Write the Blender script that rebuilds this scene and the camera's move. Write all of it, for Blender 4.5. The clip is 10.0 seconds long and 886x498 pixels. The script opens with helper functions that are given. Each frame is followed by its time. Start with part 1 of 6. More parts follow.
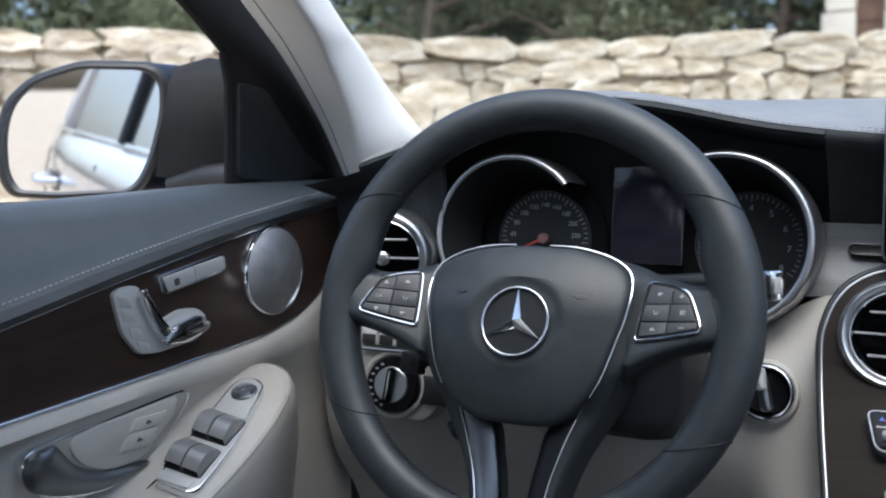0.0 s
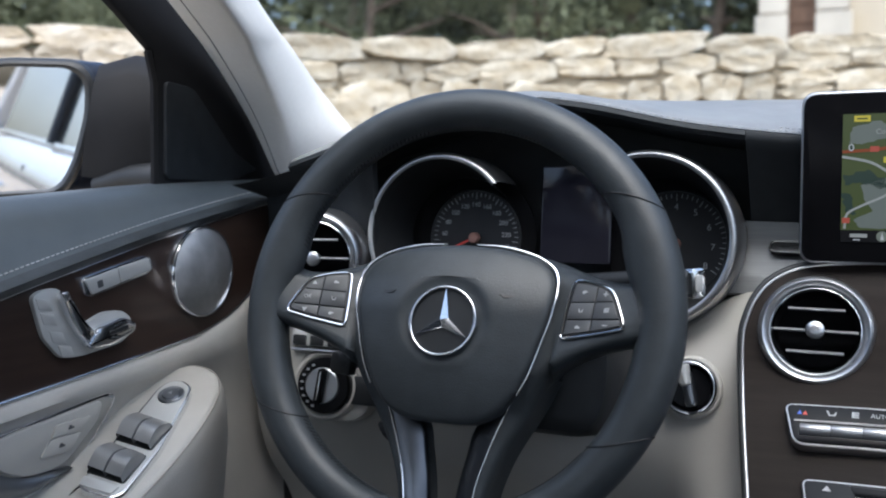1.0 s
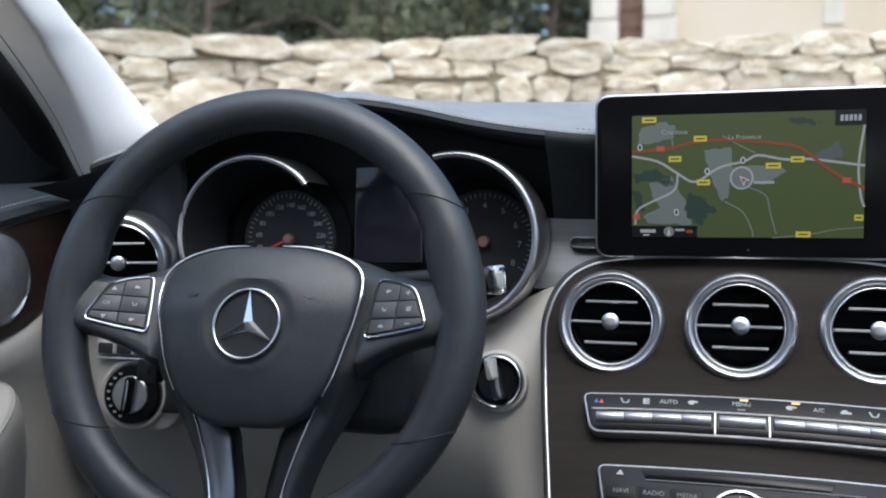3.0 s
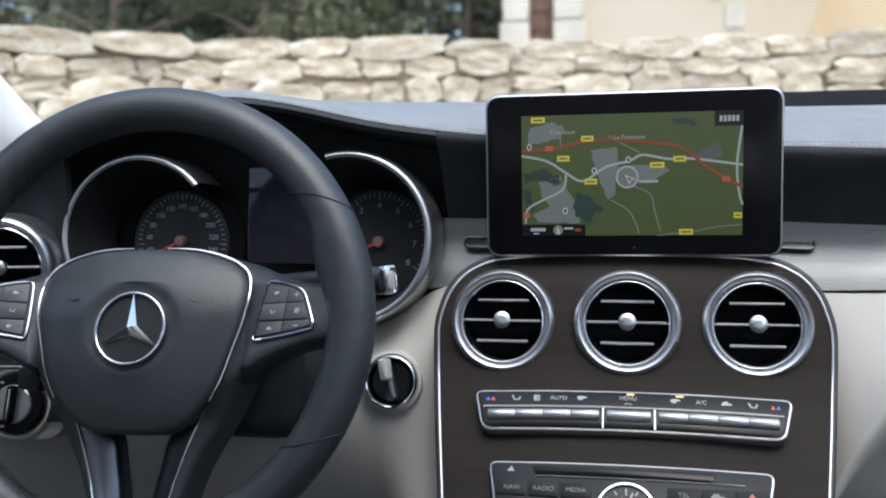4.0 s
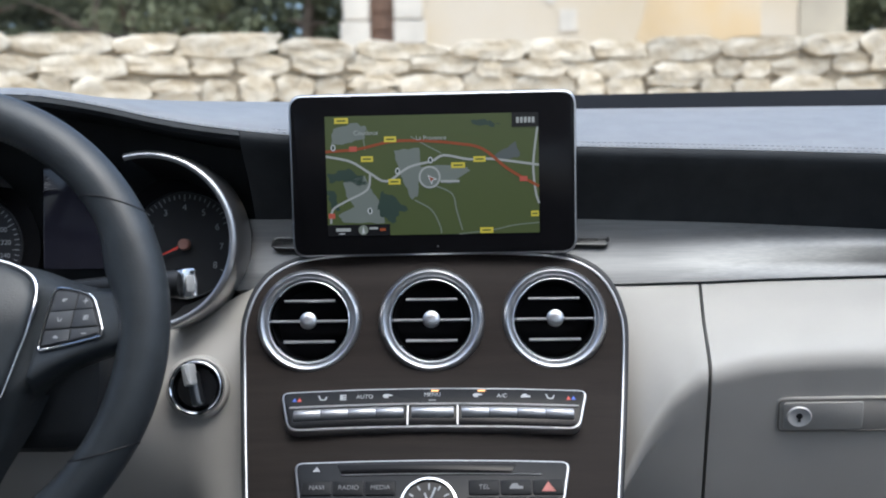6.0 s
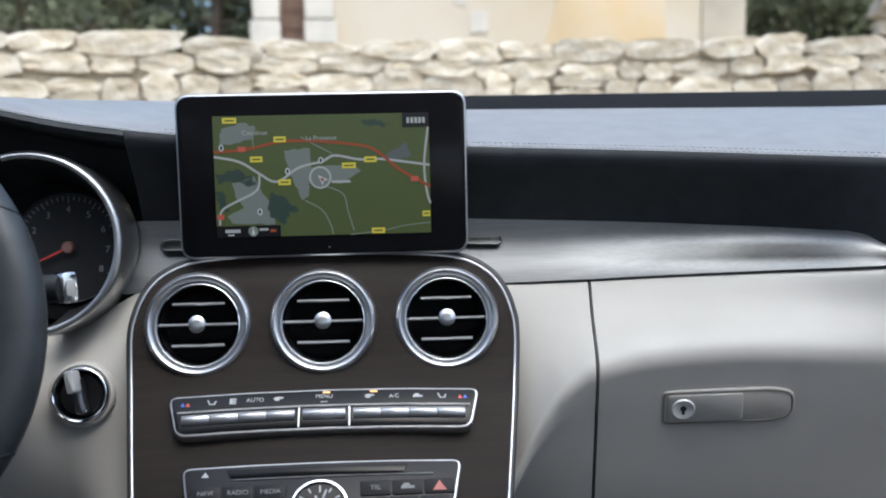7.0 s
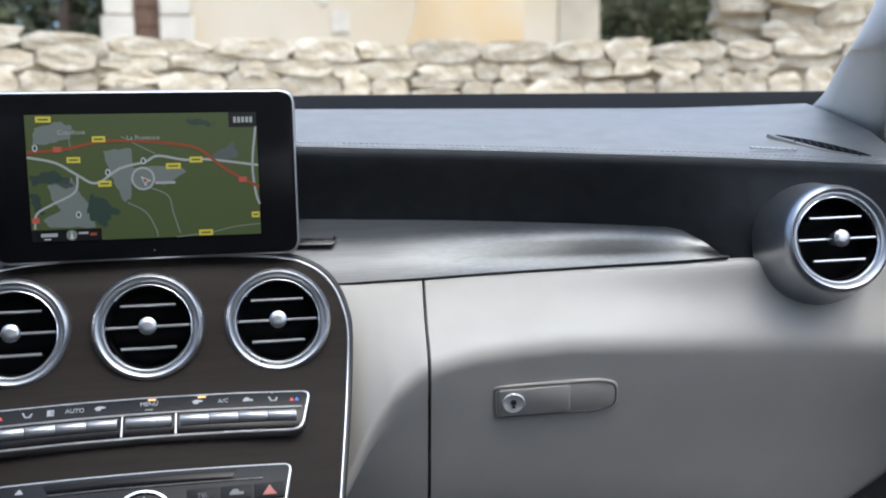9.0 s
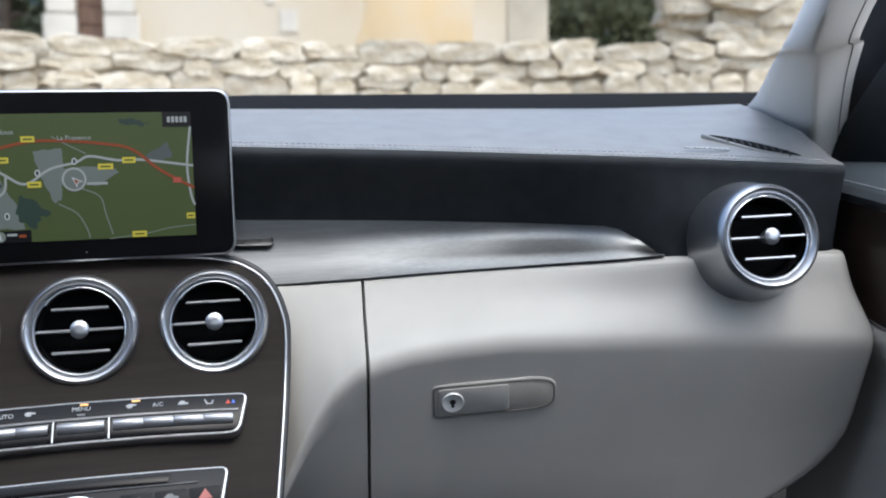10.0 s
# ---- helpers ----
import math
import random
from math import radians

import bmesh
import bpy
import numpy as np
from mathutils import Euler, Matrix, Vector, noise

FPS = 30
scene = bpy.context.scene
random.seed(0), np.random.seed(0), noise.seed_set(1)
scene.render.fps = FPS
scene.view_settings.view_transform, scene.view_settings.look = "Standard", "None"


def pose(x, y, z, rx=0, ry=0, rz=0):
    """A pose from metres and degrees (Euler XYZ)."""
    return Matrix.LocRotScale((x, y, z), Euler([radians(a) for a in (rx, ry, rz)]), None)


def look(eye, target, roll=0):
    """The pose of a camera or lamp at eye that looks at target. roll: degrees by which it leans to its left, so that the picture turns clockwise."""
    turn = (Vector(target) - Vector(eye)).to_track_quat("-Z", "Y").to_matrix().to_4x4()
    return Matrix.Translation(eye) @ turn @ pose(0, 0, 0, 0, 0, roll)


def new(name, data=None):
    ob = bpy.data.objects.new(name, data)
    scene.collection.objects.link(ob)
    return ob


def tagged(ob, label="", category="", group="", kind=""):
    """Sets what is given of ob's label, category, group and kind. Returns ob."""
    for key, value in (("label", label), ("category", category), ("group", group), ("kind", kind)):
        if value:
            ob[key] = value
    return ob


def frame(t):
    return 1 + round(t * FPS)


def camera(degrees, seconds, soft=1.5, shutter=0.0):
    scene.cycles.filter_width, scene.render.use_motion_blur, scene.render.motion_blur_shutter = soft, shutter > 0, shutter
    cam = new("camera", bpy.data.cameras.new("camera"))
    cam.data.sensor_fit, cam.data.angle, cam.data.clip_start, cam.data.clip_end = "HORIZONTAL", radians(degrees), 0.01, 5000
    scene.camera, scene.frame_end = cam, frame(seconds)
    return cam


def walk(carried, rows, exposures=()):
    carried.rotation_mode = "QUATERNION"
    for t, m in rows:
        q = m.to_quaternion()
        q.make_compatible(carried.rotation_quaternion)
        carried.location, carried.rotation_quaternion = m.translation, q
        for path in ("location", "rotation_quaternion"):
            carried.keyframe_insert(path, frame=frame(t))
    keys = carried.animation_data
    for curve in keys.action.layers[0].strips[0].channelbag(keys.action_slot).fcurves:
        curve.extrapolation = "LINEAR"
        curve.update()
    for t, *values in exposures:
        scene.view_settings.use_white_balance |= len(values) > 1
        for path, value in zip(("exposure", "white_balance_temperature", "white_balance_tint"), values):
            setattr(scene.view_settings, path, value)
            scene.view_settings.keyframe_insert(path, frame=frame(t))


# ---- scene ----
cam = camera(50.75, 10.0, soft=2.0)
cam.data.dof.use_dof, cam.data.dof.focus_distance, cam.data.dof.aperture_fstop = True, 0.78, 6.5
ROWS = [
    (0.0, -0.0703, -0.7895, 0.9585, -5.65, 0.71, 28.73),
    (0.5, -0.0653, -0.7874, 0.9587, -5.68, 0.69, 27.18),
    (1.0, -0.0587, -0.7843, 0.9587, -5.73, 0.69, 25.27),
    (1.5, -0.0522, -0.7817, 0.9587, -5.76, 0.70, 23.25),
    (2.0, -0.0434, -0.7789, 0.9588, -5.79, 0.72, 20.94),
    (2.5, -0.0350, -0.7765, 0.9587, -5.82, 0.77, 18.59),
    (4.0, -0.0054, -0.7679, 0.9581, -5.92, 0.88, 10.90),
    (4.5, 0.0033, -0.7673, 0.9584, -5.98, 0.91, 8.66),
    (5.0, 0.0126, -0.7665, 0.9586, -6.03, 0.92, 6.26),
    (5.5, 0.0209, -0.7662, 0.9584, -6.05, 0.90, 4.01),
    (7.0, 0.0506, -0.7669, 0.9579, -6.15, 0.88, -3.66),
    (7.5, 0.0592, -0.7676, 0.9576, -6.18, 0.88, -6.00),
    (8.0, 0.0680, -0.7688, 0.9576, -6.22, 0.89, -8.16),
    (8.5, 0.0745, -0.7700, 0.9574, -6.24, 0.91, -10.00),
    (9.0, 0.0817, -0.7710, 0.9571, -6.26, 0.93, -11.75),
    (9.5, 0.0873, -0.7725, 0.9569, -6.27, 0.95, -13.29),
    (10.0, 0.0929, -0.7737, 0.9567, -6.29, 0.96, -14.72),
]
# each row: seconds, place, pitch, lean to the right, yaw
walk(cam, [(t, pose(x, y, z, 0, 0, yaw) @ pose(0, 0, 0, 90 + pitch) @ pose(0, 0, 0, 0, 0, -lean)) for t, x, y, z, pitch, lean, yaw in ROWS],
     exposures=((0.0, 1.15, 5680, 6), (10.0, 1.15, 5680, 6)))

# ---- light: bright hazy sky, soft sun high on the left behind ----
SUN_EL, SUN_AZ = radians(66), radians(154)
world = bpy.data.worlds.new("sky")
scene.world = world
world.use_nodes = True
wn = world.node_tree.nodes
sky = wn.new("ShaderNodeTexSky")
sky.sky_type, sky.sun_disc = 'NISHITA', False
sky.sun_elevation, sky.sun_rotation = SUN_EL, SUN_AZ
sky.air_density, sky.dust_density, sky.ozone_density = 0.9, 6.0, 1.0
wn["Background"].inputs["Strength"].default_value = 0.15
world.node_tree.links.new(sky.outputs["Color"], wn["Background"].inputs["Color"])
sun_data = bpy.data.lights.new("sun", 'SUN')
sun_data.energy, sun_data.angle, sun_data.color = 1.0, radians(100), (1.0, 0.98, 0.95)
sun = new("sun", sun_data)
sun_dir = Vector((math.sin(SUN_AZ) * math.cos(SUN_EL), math.cos(SUN_AZ) * math.cos(SUN_EL), math.sin(SUN_EL)))
sun.matrix_world = look(sun_dir * 30, (0, 0, 0))


# ---- materials ----
def material(name, color, rough=0.5, metal=0.0, spec=0.5, vary=0.15, scale=30.0, bump=0.0, bscale=400.0, color2=None,
             stretch=(1, 1, 1), coat=0.0, rand=0.0, rvary=0.08, detail=4.0):
    """A surface with two scales of variation in colour and gloss, and a fine relief."""
    m = bpy.data.materials.new(name)
    m.use_nodes = True
    nt = m.node_tree
    N, L = nt.nodes, nt.links
    b = N["Principled BSDF"]
    tc = N.new("ShaderNodeTexCoord")
    mp = N.new("ShaderNodeMapping")
    mp.inputs["Scale"].default_value = stretch
    L.new(tc.outputs["Object"], mp.inputs["Vector"])
    n1 = N.new("ShaderNodeTexNoise")
    n1.inputs["Scale"].default_value, n1.inputs["Detail"].default_value = scale, detail
    L.new(mp.outputs["Vector"], n1.inputs["Vector"])
    c2 = color2 or tuple(max(0.0, c * (1 - vary * 2)) for c in color)
    ramp = N.new("ShaderNodeMix")
    ramp.data_type = 'RGBA'
    ramp.inputs["A"].default_value = (*c2, 1)
    ramp.inputs["B"].default_value = (*color, 1)
    mr = N.new("ShaderNodeMapRange")
    mr.inputs["From Min"].default_value, mr.inputs["From Max"].default_value = 0.32, 0.68
    L.new(n1.outputs["Fac"], mr.inputs["Value"])
    L.new(mr.outputs["Result"], ramp.inputs["Factor"])
    out = ramp.outputs["Result"]
    if rand:
        oi = N.new("ShaderNodeObjectInfo")
        hs = N.new("ShaderNodeHueSaturation")
        m2 = N.new("ShaderNodeMapRange")
        m2.inputs["To Min"].default_value, m2.inputs["To Max"].default_value = 1 - rand, 1 + rand
        L.new(oi.outputs["Random"], m2.inputs["Value"])
        L.new(m2.outputs["Result"], hs.inputs["Value"])
        L.new(out, hs.inputs["Color"])
        out = hs.outputs["Color"]
    L.new(out, b.inputs["Base Color"])
    m3 = N.new("ShaderNodeMapRange")
    m3.inputs["To Min"].default_value, m3.inputs["To Max"].default_value = max(0.02, rough - rvary), rough + rvary
    n3 = N.new("ShaderNodeTexNoise")
    n3.inputs["Scale"].default_value, n3.inputs["Detail"].default_value = scale * 0.27, 3
    L.new(mp.outputs["Vector"], n3.inputs["Vector"])
    L.new(n3.outputs["Fac"], m3.inputs["Value"])
    L.new(m3.outputs["Result"], b.inputs["Roughness"])
    b.inputs["Metallic"].default_value = metal
    b.inputs["Specular IOR Level"].default_value = spec
    b.inputs["Coat Weight"].default_value = coat
    b.inputs["Coat Roughness"].default_value = 0.06
    if bump:
        n2 = N.new("ShaderNodeTexNoise")
        n2.inputs["Scale"].default_value, n2.inputs["Detail"].default_value = bscale, 3
        L.new(mp.outputs["Vector"], n2.inputs["Vector"])
        bp = N.new("ShaderNodeBump")
        bp.inputs["Strength"].default_value, bp.inputs["Distance"].default_value = 1.0, bump
        L.new(n2.outputs["Fac"], bp.inputs["Height"])
        L.new(bp.outputs["Normal"], b.inputs["Normal"])
    return m


def glowing(name, color, strength):
    m = bpy.data.materials.new(name)
    m.use_nodes = True
    b = m.node_tree.nodes["Principled BSDF"]
    b.inputs["Base Color"].default_value = (*[c * 0.3 for c in color], 1)
    b.inputs["Roughness"].default_value = 0.25
    b.inputs["Emission Color"].default_value = (*color, 1)
    b.inputs["Emission Strength"].default_value = strength
    return m


def glass(name, tint=(1, 1, 1), share=0.015):
    """A thin clear pane: mostly see-through, with a mirror-like share."""
    m = bpy.data.materials.new(name)
    m.use_nodes = True
    nt = m.node_tree
    N, L = nt.nodes, nt.links
    N.remove(N["Principled BSDF"])
    tr = N.new("ShaderNodeBsdfTransparent")
    tr.inputs["Color"].default_value = (*tint, 1)
    gl = N.new("ShaderNodeBsdfGlossy")
    gl.inputs["Roughness"].default_value = 0.02
    mx = N.new("ShaderNodeMixShader")
    mx.inputs[0].default_value = share
    L.new(tr.outputs[0], mx.inputs[1])
    L.new(gl.outputs[0], mx.inputs[2])
    L.new(mx.outputs[0], N["Material Output"].inputs["Surface"])
    return m


LEATHER = material("black_leather", (0.034, 0.040, 0.0445), 0.42, bump=0.00025, bscale=900, scale=60, vary=0.12)
DOORPAD = material("door_leather", (0.070, 0.083, 0.091), 0.42, bump=0.0002, bscale=1100, scale=40, vary=0.05, rvary=0.015)
# Sky sheen is put into this base: paler than the dark blue-grey leather.
DASHTOP = material("dash_leather_sky_sheen", (0.212, 0.213, 0.208), 0.36, spec=0.85, bump=0.0002, bscale=1100, scale=40, vary=0.1, rvary=0.015)
DARK = material("black_plastic", (0.016, 0.0175, 0.019), 0.5, bump=0.0001, bscale=900, scale=50)
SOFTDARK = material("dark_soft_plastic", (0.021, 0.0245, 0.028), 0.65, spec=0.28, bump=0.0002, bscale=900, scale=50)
GLOSS = material("piano_black", (0.006, 0.006, 0.007), 0.16, spec=0.15, scale=30, rvary=0.04)
BEIGE = material("beige_plastic", (0.39, 0.378, 0.348), 0.58, spec=0.35, bump=0.00015, bscale=900, scale=18, vary=0.03)
BEIGEL = material("beige_leather", (0.42, 0.405, 0.37), 0.45, bump=0.0003, bscale=700, scale=25, vary=0.04)
PILLAR = material("pillar_cloth", (0.79, 0.78, 0.75), 0.8, bump=0.0001, bscale=1500, scale=200, vary=0.015)
HEADLINER = material("headliner_cloth", (0.72, 0.71, 0.68), 0.9, bump=0.0002, bscale=1200, scale=120, vary=0.06)
WOOD = material("dark_walnut", (0.036, 0.022, 0.016), 0.32, scale=7, stretch=(1, 1.6, 16), color2=(0.024, 0.0145, 0.011), coat=0.35, detail=8)
VENEER = material("grey_brown_veneer", (0.0215, 0.0172, 0.0148), 0.6, spec=0.10, scale=14, stretch=(0.7, 9, 14), color2=(0.0165, 0.0132, 0.0115), bump=0.00015, bscale=120, detail=8)
CHROME = material("chrome", (0.82, 0.83, 0.85), 0.10, metal=1.0, vary=0.03, rvary=0.04)
SATIN = material("satin_silver", (0.52, 0.53, 0.545), 0.36, metal=1.0, vary=0.06, scale=40)
BRUSHED = material("brushed_aluminium", (0.165, 0.169, 0.17), 0.38, metal=1.0, vary=0.10, scale=40, stretch=(0.4, 12, 30), rvary=0.07, bump=0.00005, bscale=90)
DISHSHADE = material("dish_shade_metal", (0.115, 0.118, 0.12), 0.36, metal=1.0, vary=0.08, scale=40)
SILVERP = material("silver_paint", (0.46, 0.465, 0.455), 0.38, metal=0.2, vary=0.04)
GREYKEY = material("grey_button", (0.055, 0.058, 0.062), 0.5, vary=0.08)
KEYGAP = material("button_joint", (0.008, 0.008, 0.009), 0.6)
STITCH = material("grey_thread", (0.42, 0.43, 0.44), 0.8, vary=0.2)
PRINT = material("white_print", (0.36, 0.37, 0.38), 0.6, vary=0.05)
DIMPRINT = material("dim_print", (0.16, 0.165, 0.17), 0.6, vary=0.05)
REDP = material("red_print", (0.65, 0.06, 0.04), 0.5)
BLUEP = material("blue_print", (0.05, 0.12, 0.6), 0.5)
AMBER = glowing("amber_lamp", (1.0, 0.45, 0.12), 0.8)
MIRROR = material("mirror_glass", (0.93, 0.94, 0.95), 0.02, metal=1.0, vary=0.0, rvary=0.005)
PAINT = material("dark_blue_paint", (0.010, 0.013, 0.022), 0.28, spec=0.3, coat=0.3, vary=0.05)
BODY = material("silver_body_paint", (0.62, 0.63, 0.65), 0.2, metal=0.3, coat=1.0, vary=0.02)
WINDOW = glass("clear_glass", (0.95, 0.97, 0.96))
SIDEGLASS = glass("reflecting_side_glass", (0.55, 0.58, 0.57), 0.75)
TINTED = material("tinted_glass", (0.02, 0.025, 0.025), 0.03, vary=0.0, rvary=0.01)
FRIT = material("printed_border", (0.003, 0.003, 0.0035), 0.8, spec=0.15)
BLACKHOLE = material("vent_depth", (0.008, 0.008, 0.009), 0.9, spec=0.1)
HAZARD = material("dull_red_print", (0.38, 0.10, 0.08), 0.5)
RUBBER = material("black_rubber", (0.010, 0.010, 0.011), 0.7, spec=0.25)
LIME = material("limestone", (0.60, 0.555, 0.465), 0.9, bump=0.014, bscale=30, scale=11, color2=(0.37, 0.30, 0.20), rand=0.20, detail=9)
MORTAR = material("earthy_joint", (0.34, 0.29, 0.21), 0.95, bump=0.012, bscale=30, scale=10, color2=(0.20, 0.16, 0.11))
PLASTER = material("ochre_plaster", (0.50, 0.42, 0.30), 0.9, bump=0.004, bscale=25, scale=0.7, color2=(0.56, 0.51, 0.43), detail=9)
PALESTONE = material("pale_dressed_stone", (0.60, 0.56, 0.49), 0.9, bump=0.004, bscale=18, scale=3, vary=0.1)
TAWNY = material("weathered_tawny_plaster", (0.56, 0.42, 0.24), 0.9, bump=0.004, bscale=25, scale=1.6, color2=(0.54, 0.46, 0.34), detail=9)
SHUTTER = material("brown_wood_shutter", (0.17, 0.10, 0.065), 0.7, scale=6, stretch=(8, 8, 1), vary=0.2)
GRAVEL = material("pale_gravel", (0.42, 0.36, 0.28), 0.95, bump=0.01, bscale=60, scale=5, color2=(0.30, 0.25, 0.18), detail=8)
LEAF = material("pine_foliage", (0.15, 0.165, 0.09), 0.75, scale=1.4, color2=(0.075, 0.09, 0.05), vary=0.3)
LEAF2 = material("cypress_foliage", (0.105, 0.110, 0.050), 0.8, scale=2.0, color2=(0.055, 0.060, 0.028))
BARK = material("grey_bark", (0.13, 0.10, 0.075), 0.9, bump=0.01, bscale=20, scale=6, vary=0.25)


# ---- mesh helpers ----
def empty(name, loc=(0, 0, 0)):
    ob = new(name)
    ob.empty_display_size = 0.02
    ob.location = loc
    return ob


def part(name, bm, mat, parent=None, label="", smooth=40):
    """Links a bmesh, given in world coordinates, as one mesh object under a thing or part."""
    bmesh.ops.recalc_face_normals(bm, faces=bm.faces)
    me = bpy.data.meshes.new(name)
    bm.to_mesh(me)
    bm.free()
    me.materials.append(mat)
    if smooth:
        me.shade_smooth()
        me.set_sharp_from_angle(angle=radians(smooth))
    ob = new(name, me)
    if parent is not None:
        ob.parent = parent
        p, off = parent, Vector()
        while p is not None:
            off += Vector(p.location)
            p = p.parent
        me.transform(Matrix.Translation(-off))
    if label:
        tagged(ob, label=label)
    return ob


def frame_at(origin, u, n):
    """Axes on a surface: u along it, n out of it, v completes them."""
    u, n = Vector(u).normalized(), Vector(n).normalized()
    v = n.cross(u).normalized()
    u = v.cross(n).normalized()
    m = Matrix.Identity(4)
    for i, a in enumerate((u, v, n)):
        m.col[i].xyz = a
    m.translation = Vector(origin)
    return m


def plate(bm, outline, h0, h1, m, bevel=0.0):
    """A plate: an outline in the plane of m, from height h0 to h1, with its upper edge chamfered."""
    k = len(outline)
    c = Vector((sum(p[0] for p in outline) / k, sum(p[1] for p in outline) / k))
    def inset(d):
        res = []
        for i in range(k):
            a, b, e = (Vector(outline[(i + j) % k]) for j in (-1, 0, 1))
            t1, t2 = (b - a), (e - b)
            if t1.length < 1e-9: t1 = t2
            if t2.length < 1e-9: t2 = t1
            nn = Vector((-t1.normalized().y - t2.normalized().y, t1.normalized().x + t2.normalized().x))
            if nn.length < 1e-6: nn = c - b
            res.append(b + nn.normalized() * d)
        return res
    area = sum(outline[i][0] * outline[(i + 1) % k][1] - outline[(i + 1) % k][0] * outline[i][1] for i in range(k))
    s = 1 if area > 0 else -1
    rings = [(outline, h0)]
    if bevel:
        rings += [(outline, h1 - bevel), (inset(s * bevel * 0.3), h1 - bevel * 0.3), (inset(s * bevel), h1)]
    else:
        rings += [(outline, h1)]
    vs = [[bm.verts.new(m @ Vector((p[0], p[1], h))) for p in ring] for ring, h in rings]
    for a, b in zip(vs, vs[1:]):
        for i in range(k):
            bm.faces.new((a[i], a[(i + 1) % k], b[(i + 1) % k], b[i]))
    bm.faces.new(vs[-1])
    bm.faces.new(vs[0][::-1])
    return bm


def lathe(bm, profile, m, seg=48):
    """Turns a profile of (radius, height) round the n axis of m."""
    rings = []
    for r, h in profile:
        if r < 1e-6:
            rings.append([bm.verts.new(m @ Vector((0, 0, h)))])
        else:
            rings.append([bm.verts.new(m @ Vector((r * math.cos(2 * math.pi * i / seg), r * math.sin(2 * math.pi * i / seg), h))) for i in range(seg)])
    for a, b in zip(rings, rings[1:]):
        for i in range(seg):
            j = (i + 1) % seg
            if len(a) == 1 and len(b) == 1: continue
            if len(a) == 1: bm.faces.new((a[0], b[j], b[i]))
            elif len(b) == 1: bm.faces.new((a[i], a[j], b[0]))
            else: bm.faces.new((a[i], a[j], b[j], b[i]))
    return bm


def tube(bm, pts, r, seg=10, closed=False, flat=1.0, up=None):
    """A round or flattened bar along a line of points; r is one radius or one per point."""
    pts = [Vector(p) for p in pts]
    k = len(pts)
    rr = [r] * k if isinstance(r, (int, float)) else r
    rings, ref = [], Vector(up or (0, 0, 1))
    for i, p in enumerate(pts):
        a = pts[(i - 1) % k] if (closed or i > 0) else p
        b = pts[(i + 1) % k] if (closed or i < k - 1) else p
        t = (b - a).normalized()
        s = t.cross(ref)
        if s.length < 1e-4: s = t.cross(Vector((1, 0, 0)))
        s.normalize()
        w = s.cross(t).normalized()
        if up is None: ref = w
        rings.append([bm.verts.new(p + (s * math.cos(2 * math.pi * q / seg) + w * flat * math.sin(2 * math.pi * q / seg)) * rr[i]) for q in range(seg)])
    n = k if closed else k - 1
    for i in range(n):
        a, b = rings[i], rings[(i + 1) % k]
        for q in range(seg):
            bm.faces.new((a[q], a[(q + 1) % seg], b[(q + 1) % seg], b[q]))
    if not closed:
        bm.faces.new(rings[0][::-1])
        bm.faces.new(rings[-1])
    return bm


def loft(bm, sections, thick=None, cap=False):
    """A skin through lines of points; thick: a vector that gives it a back."""
    grid = [[bm.verts.new(p) for p in s] for s in sections]
    for a, b in zip(grid, grid[1:]):
        for i in range(len(a) - 1):
            bm.faces.new((a[i], a[i + 1], b[i + 1], b[i]))
    if thick is not None:
        th = Vector(thick)
        back = [[bm.verts.new(v.co + th) for v in s] for s in grid]
        for a, b in zip(back, back[1:]):
            for i in range(len(a) - 1):
                bm.faces.new((a[i], b[i], b[i + 1], a[i + 1]))
        m, n = len(grid), len(grid[0])
        for i in range(m - 1):
            bm.faces.new((grid[i][0], grid[i + 1][0], back[i + 1][0], back[i][0]))
            bm.faces.new((grid[i][-1], back[i][-1], back[i + 1][-1], grid[i + 1][-1]))
        for i in range(n - 1):
            bm.faces.new((grid[0][i], back[0][i], back[0][i + 1], grid[0][i + 1]))
            bm.faces.new((grid[-1][i], grid[-1][i + 1], back[-1][i + 1], back[-1][i]))
    return bm


def box(bm, lo, hi, m=Matrix.Identity(4)):
    v = [bm.verts.new(m @ Vector((x, y, z))) for z in (lo[2], hi[2]) for y in (lo[1], hi[1]) for x in (lo[0], hi[0])]
    for f in ((0, 2, 3, 1), (4, 5, 7, 6), (0, 1, 5, 4), (2, 6, 7, 3), (0, 4, 6, 2), (1, 3, 7, 5)):
        bm.faces.new([v[i] for i in f])
    return bm


def spline(pts, n=8, closed=False):
    """A smooth line through points of any dimension."""
    k = len(pts)
    out = []
    P = [Vector(p) for p in pts]
    for i in range(k if closed else k - 1):
        a = P[(i - 1) % k] if (closed or i > 0) else P[i] * 2 - P[i + 1]
        b, c = P[i], P[(i + 1) % k]
        d = P[(i + 2) % k] if (closed or i < k - 2) else P[i + 1] * 2 - P[i]
        for q in range(n):
            t = q / n
            out.append(0.5 * ((2 * b) + (c - a) * t + (2 * a - 5 * b + 4 * c - d) * t * t + (3 * b - a - 3 * c + d) * t ** 3))
    if not closed: out.append(P[-1])
    return out


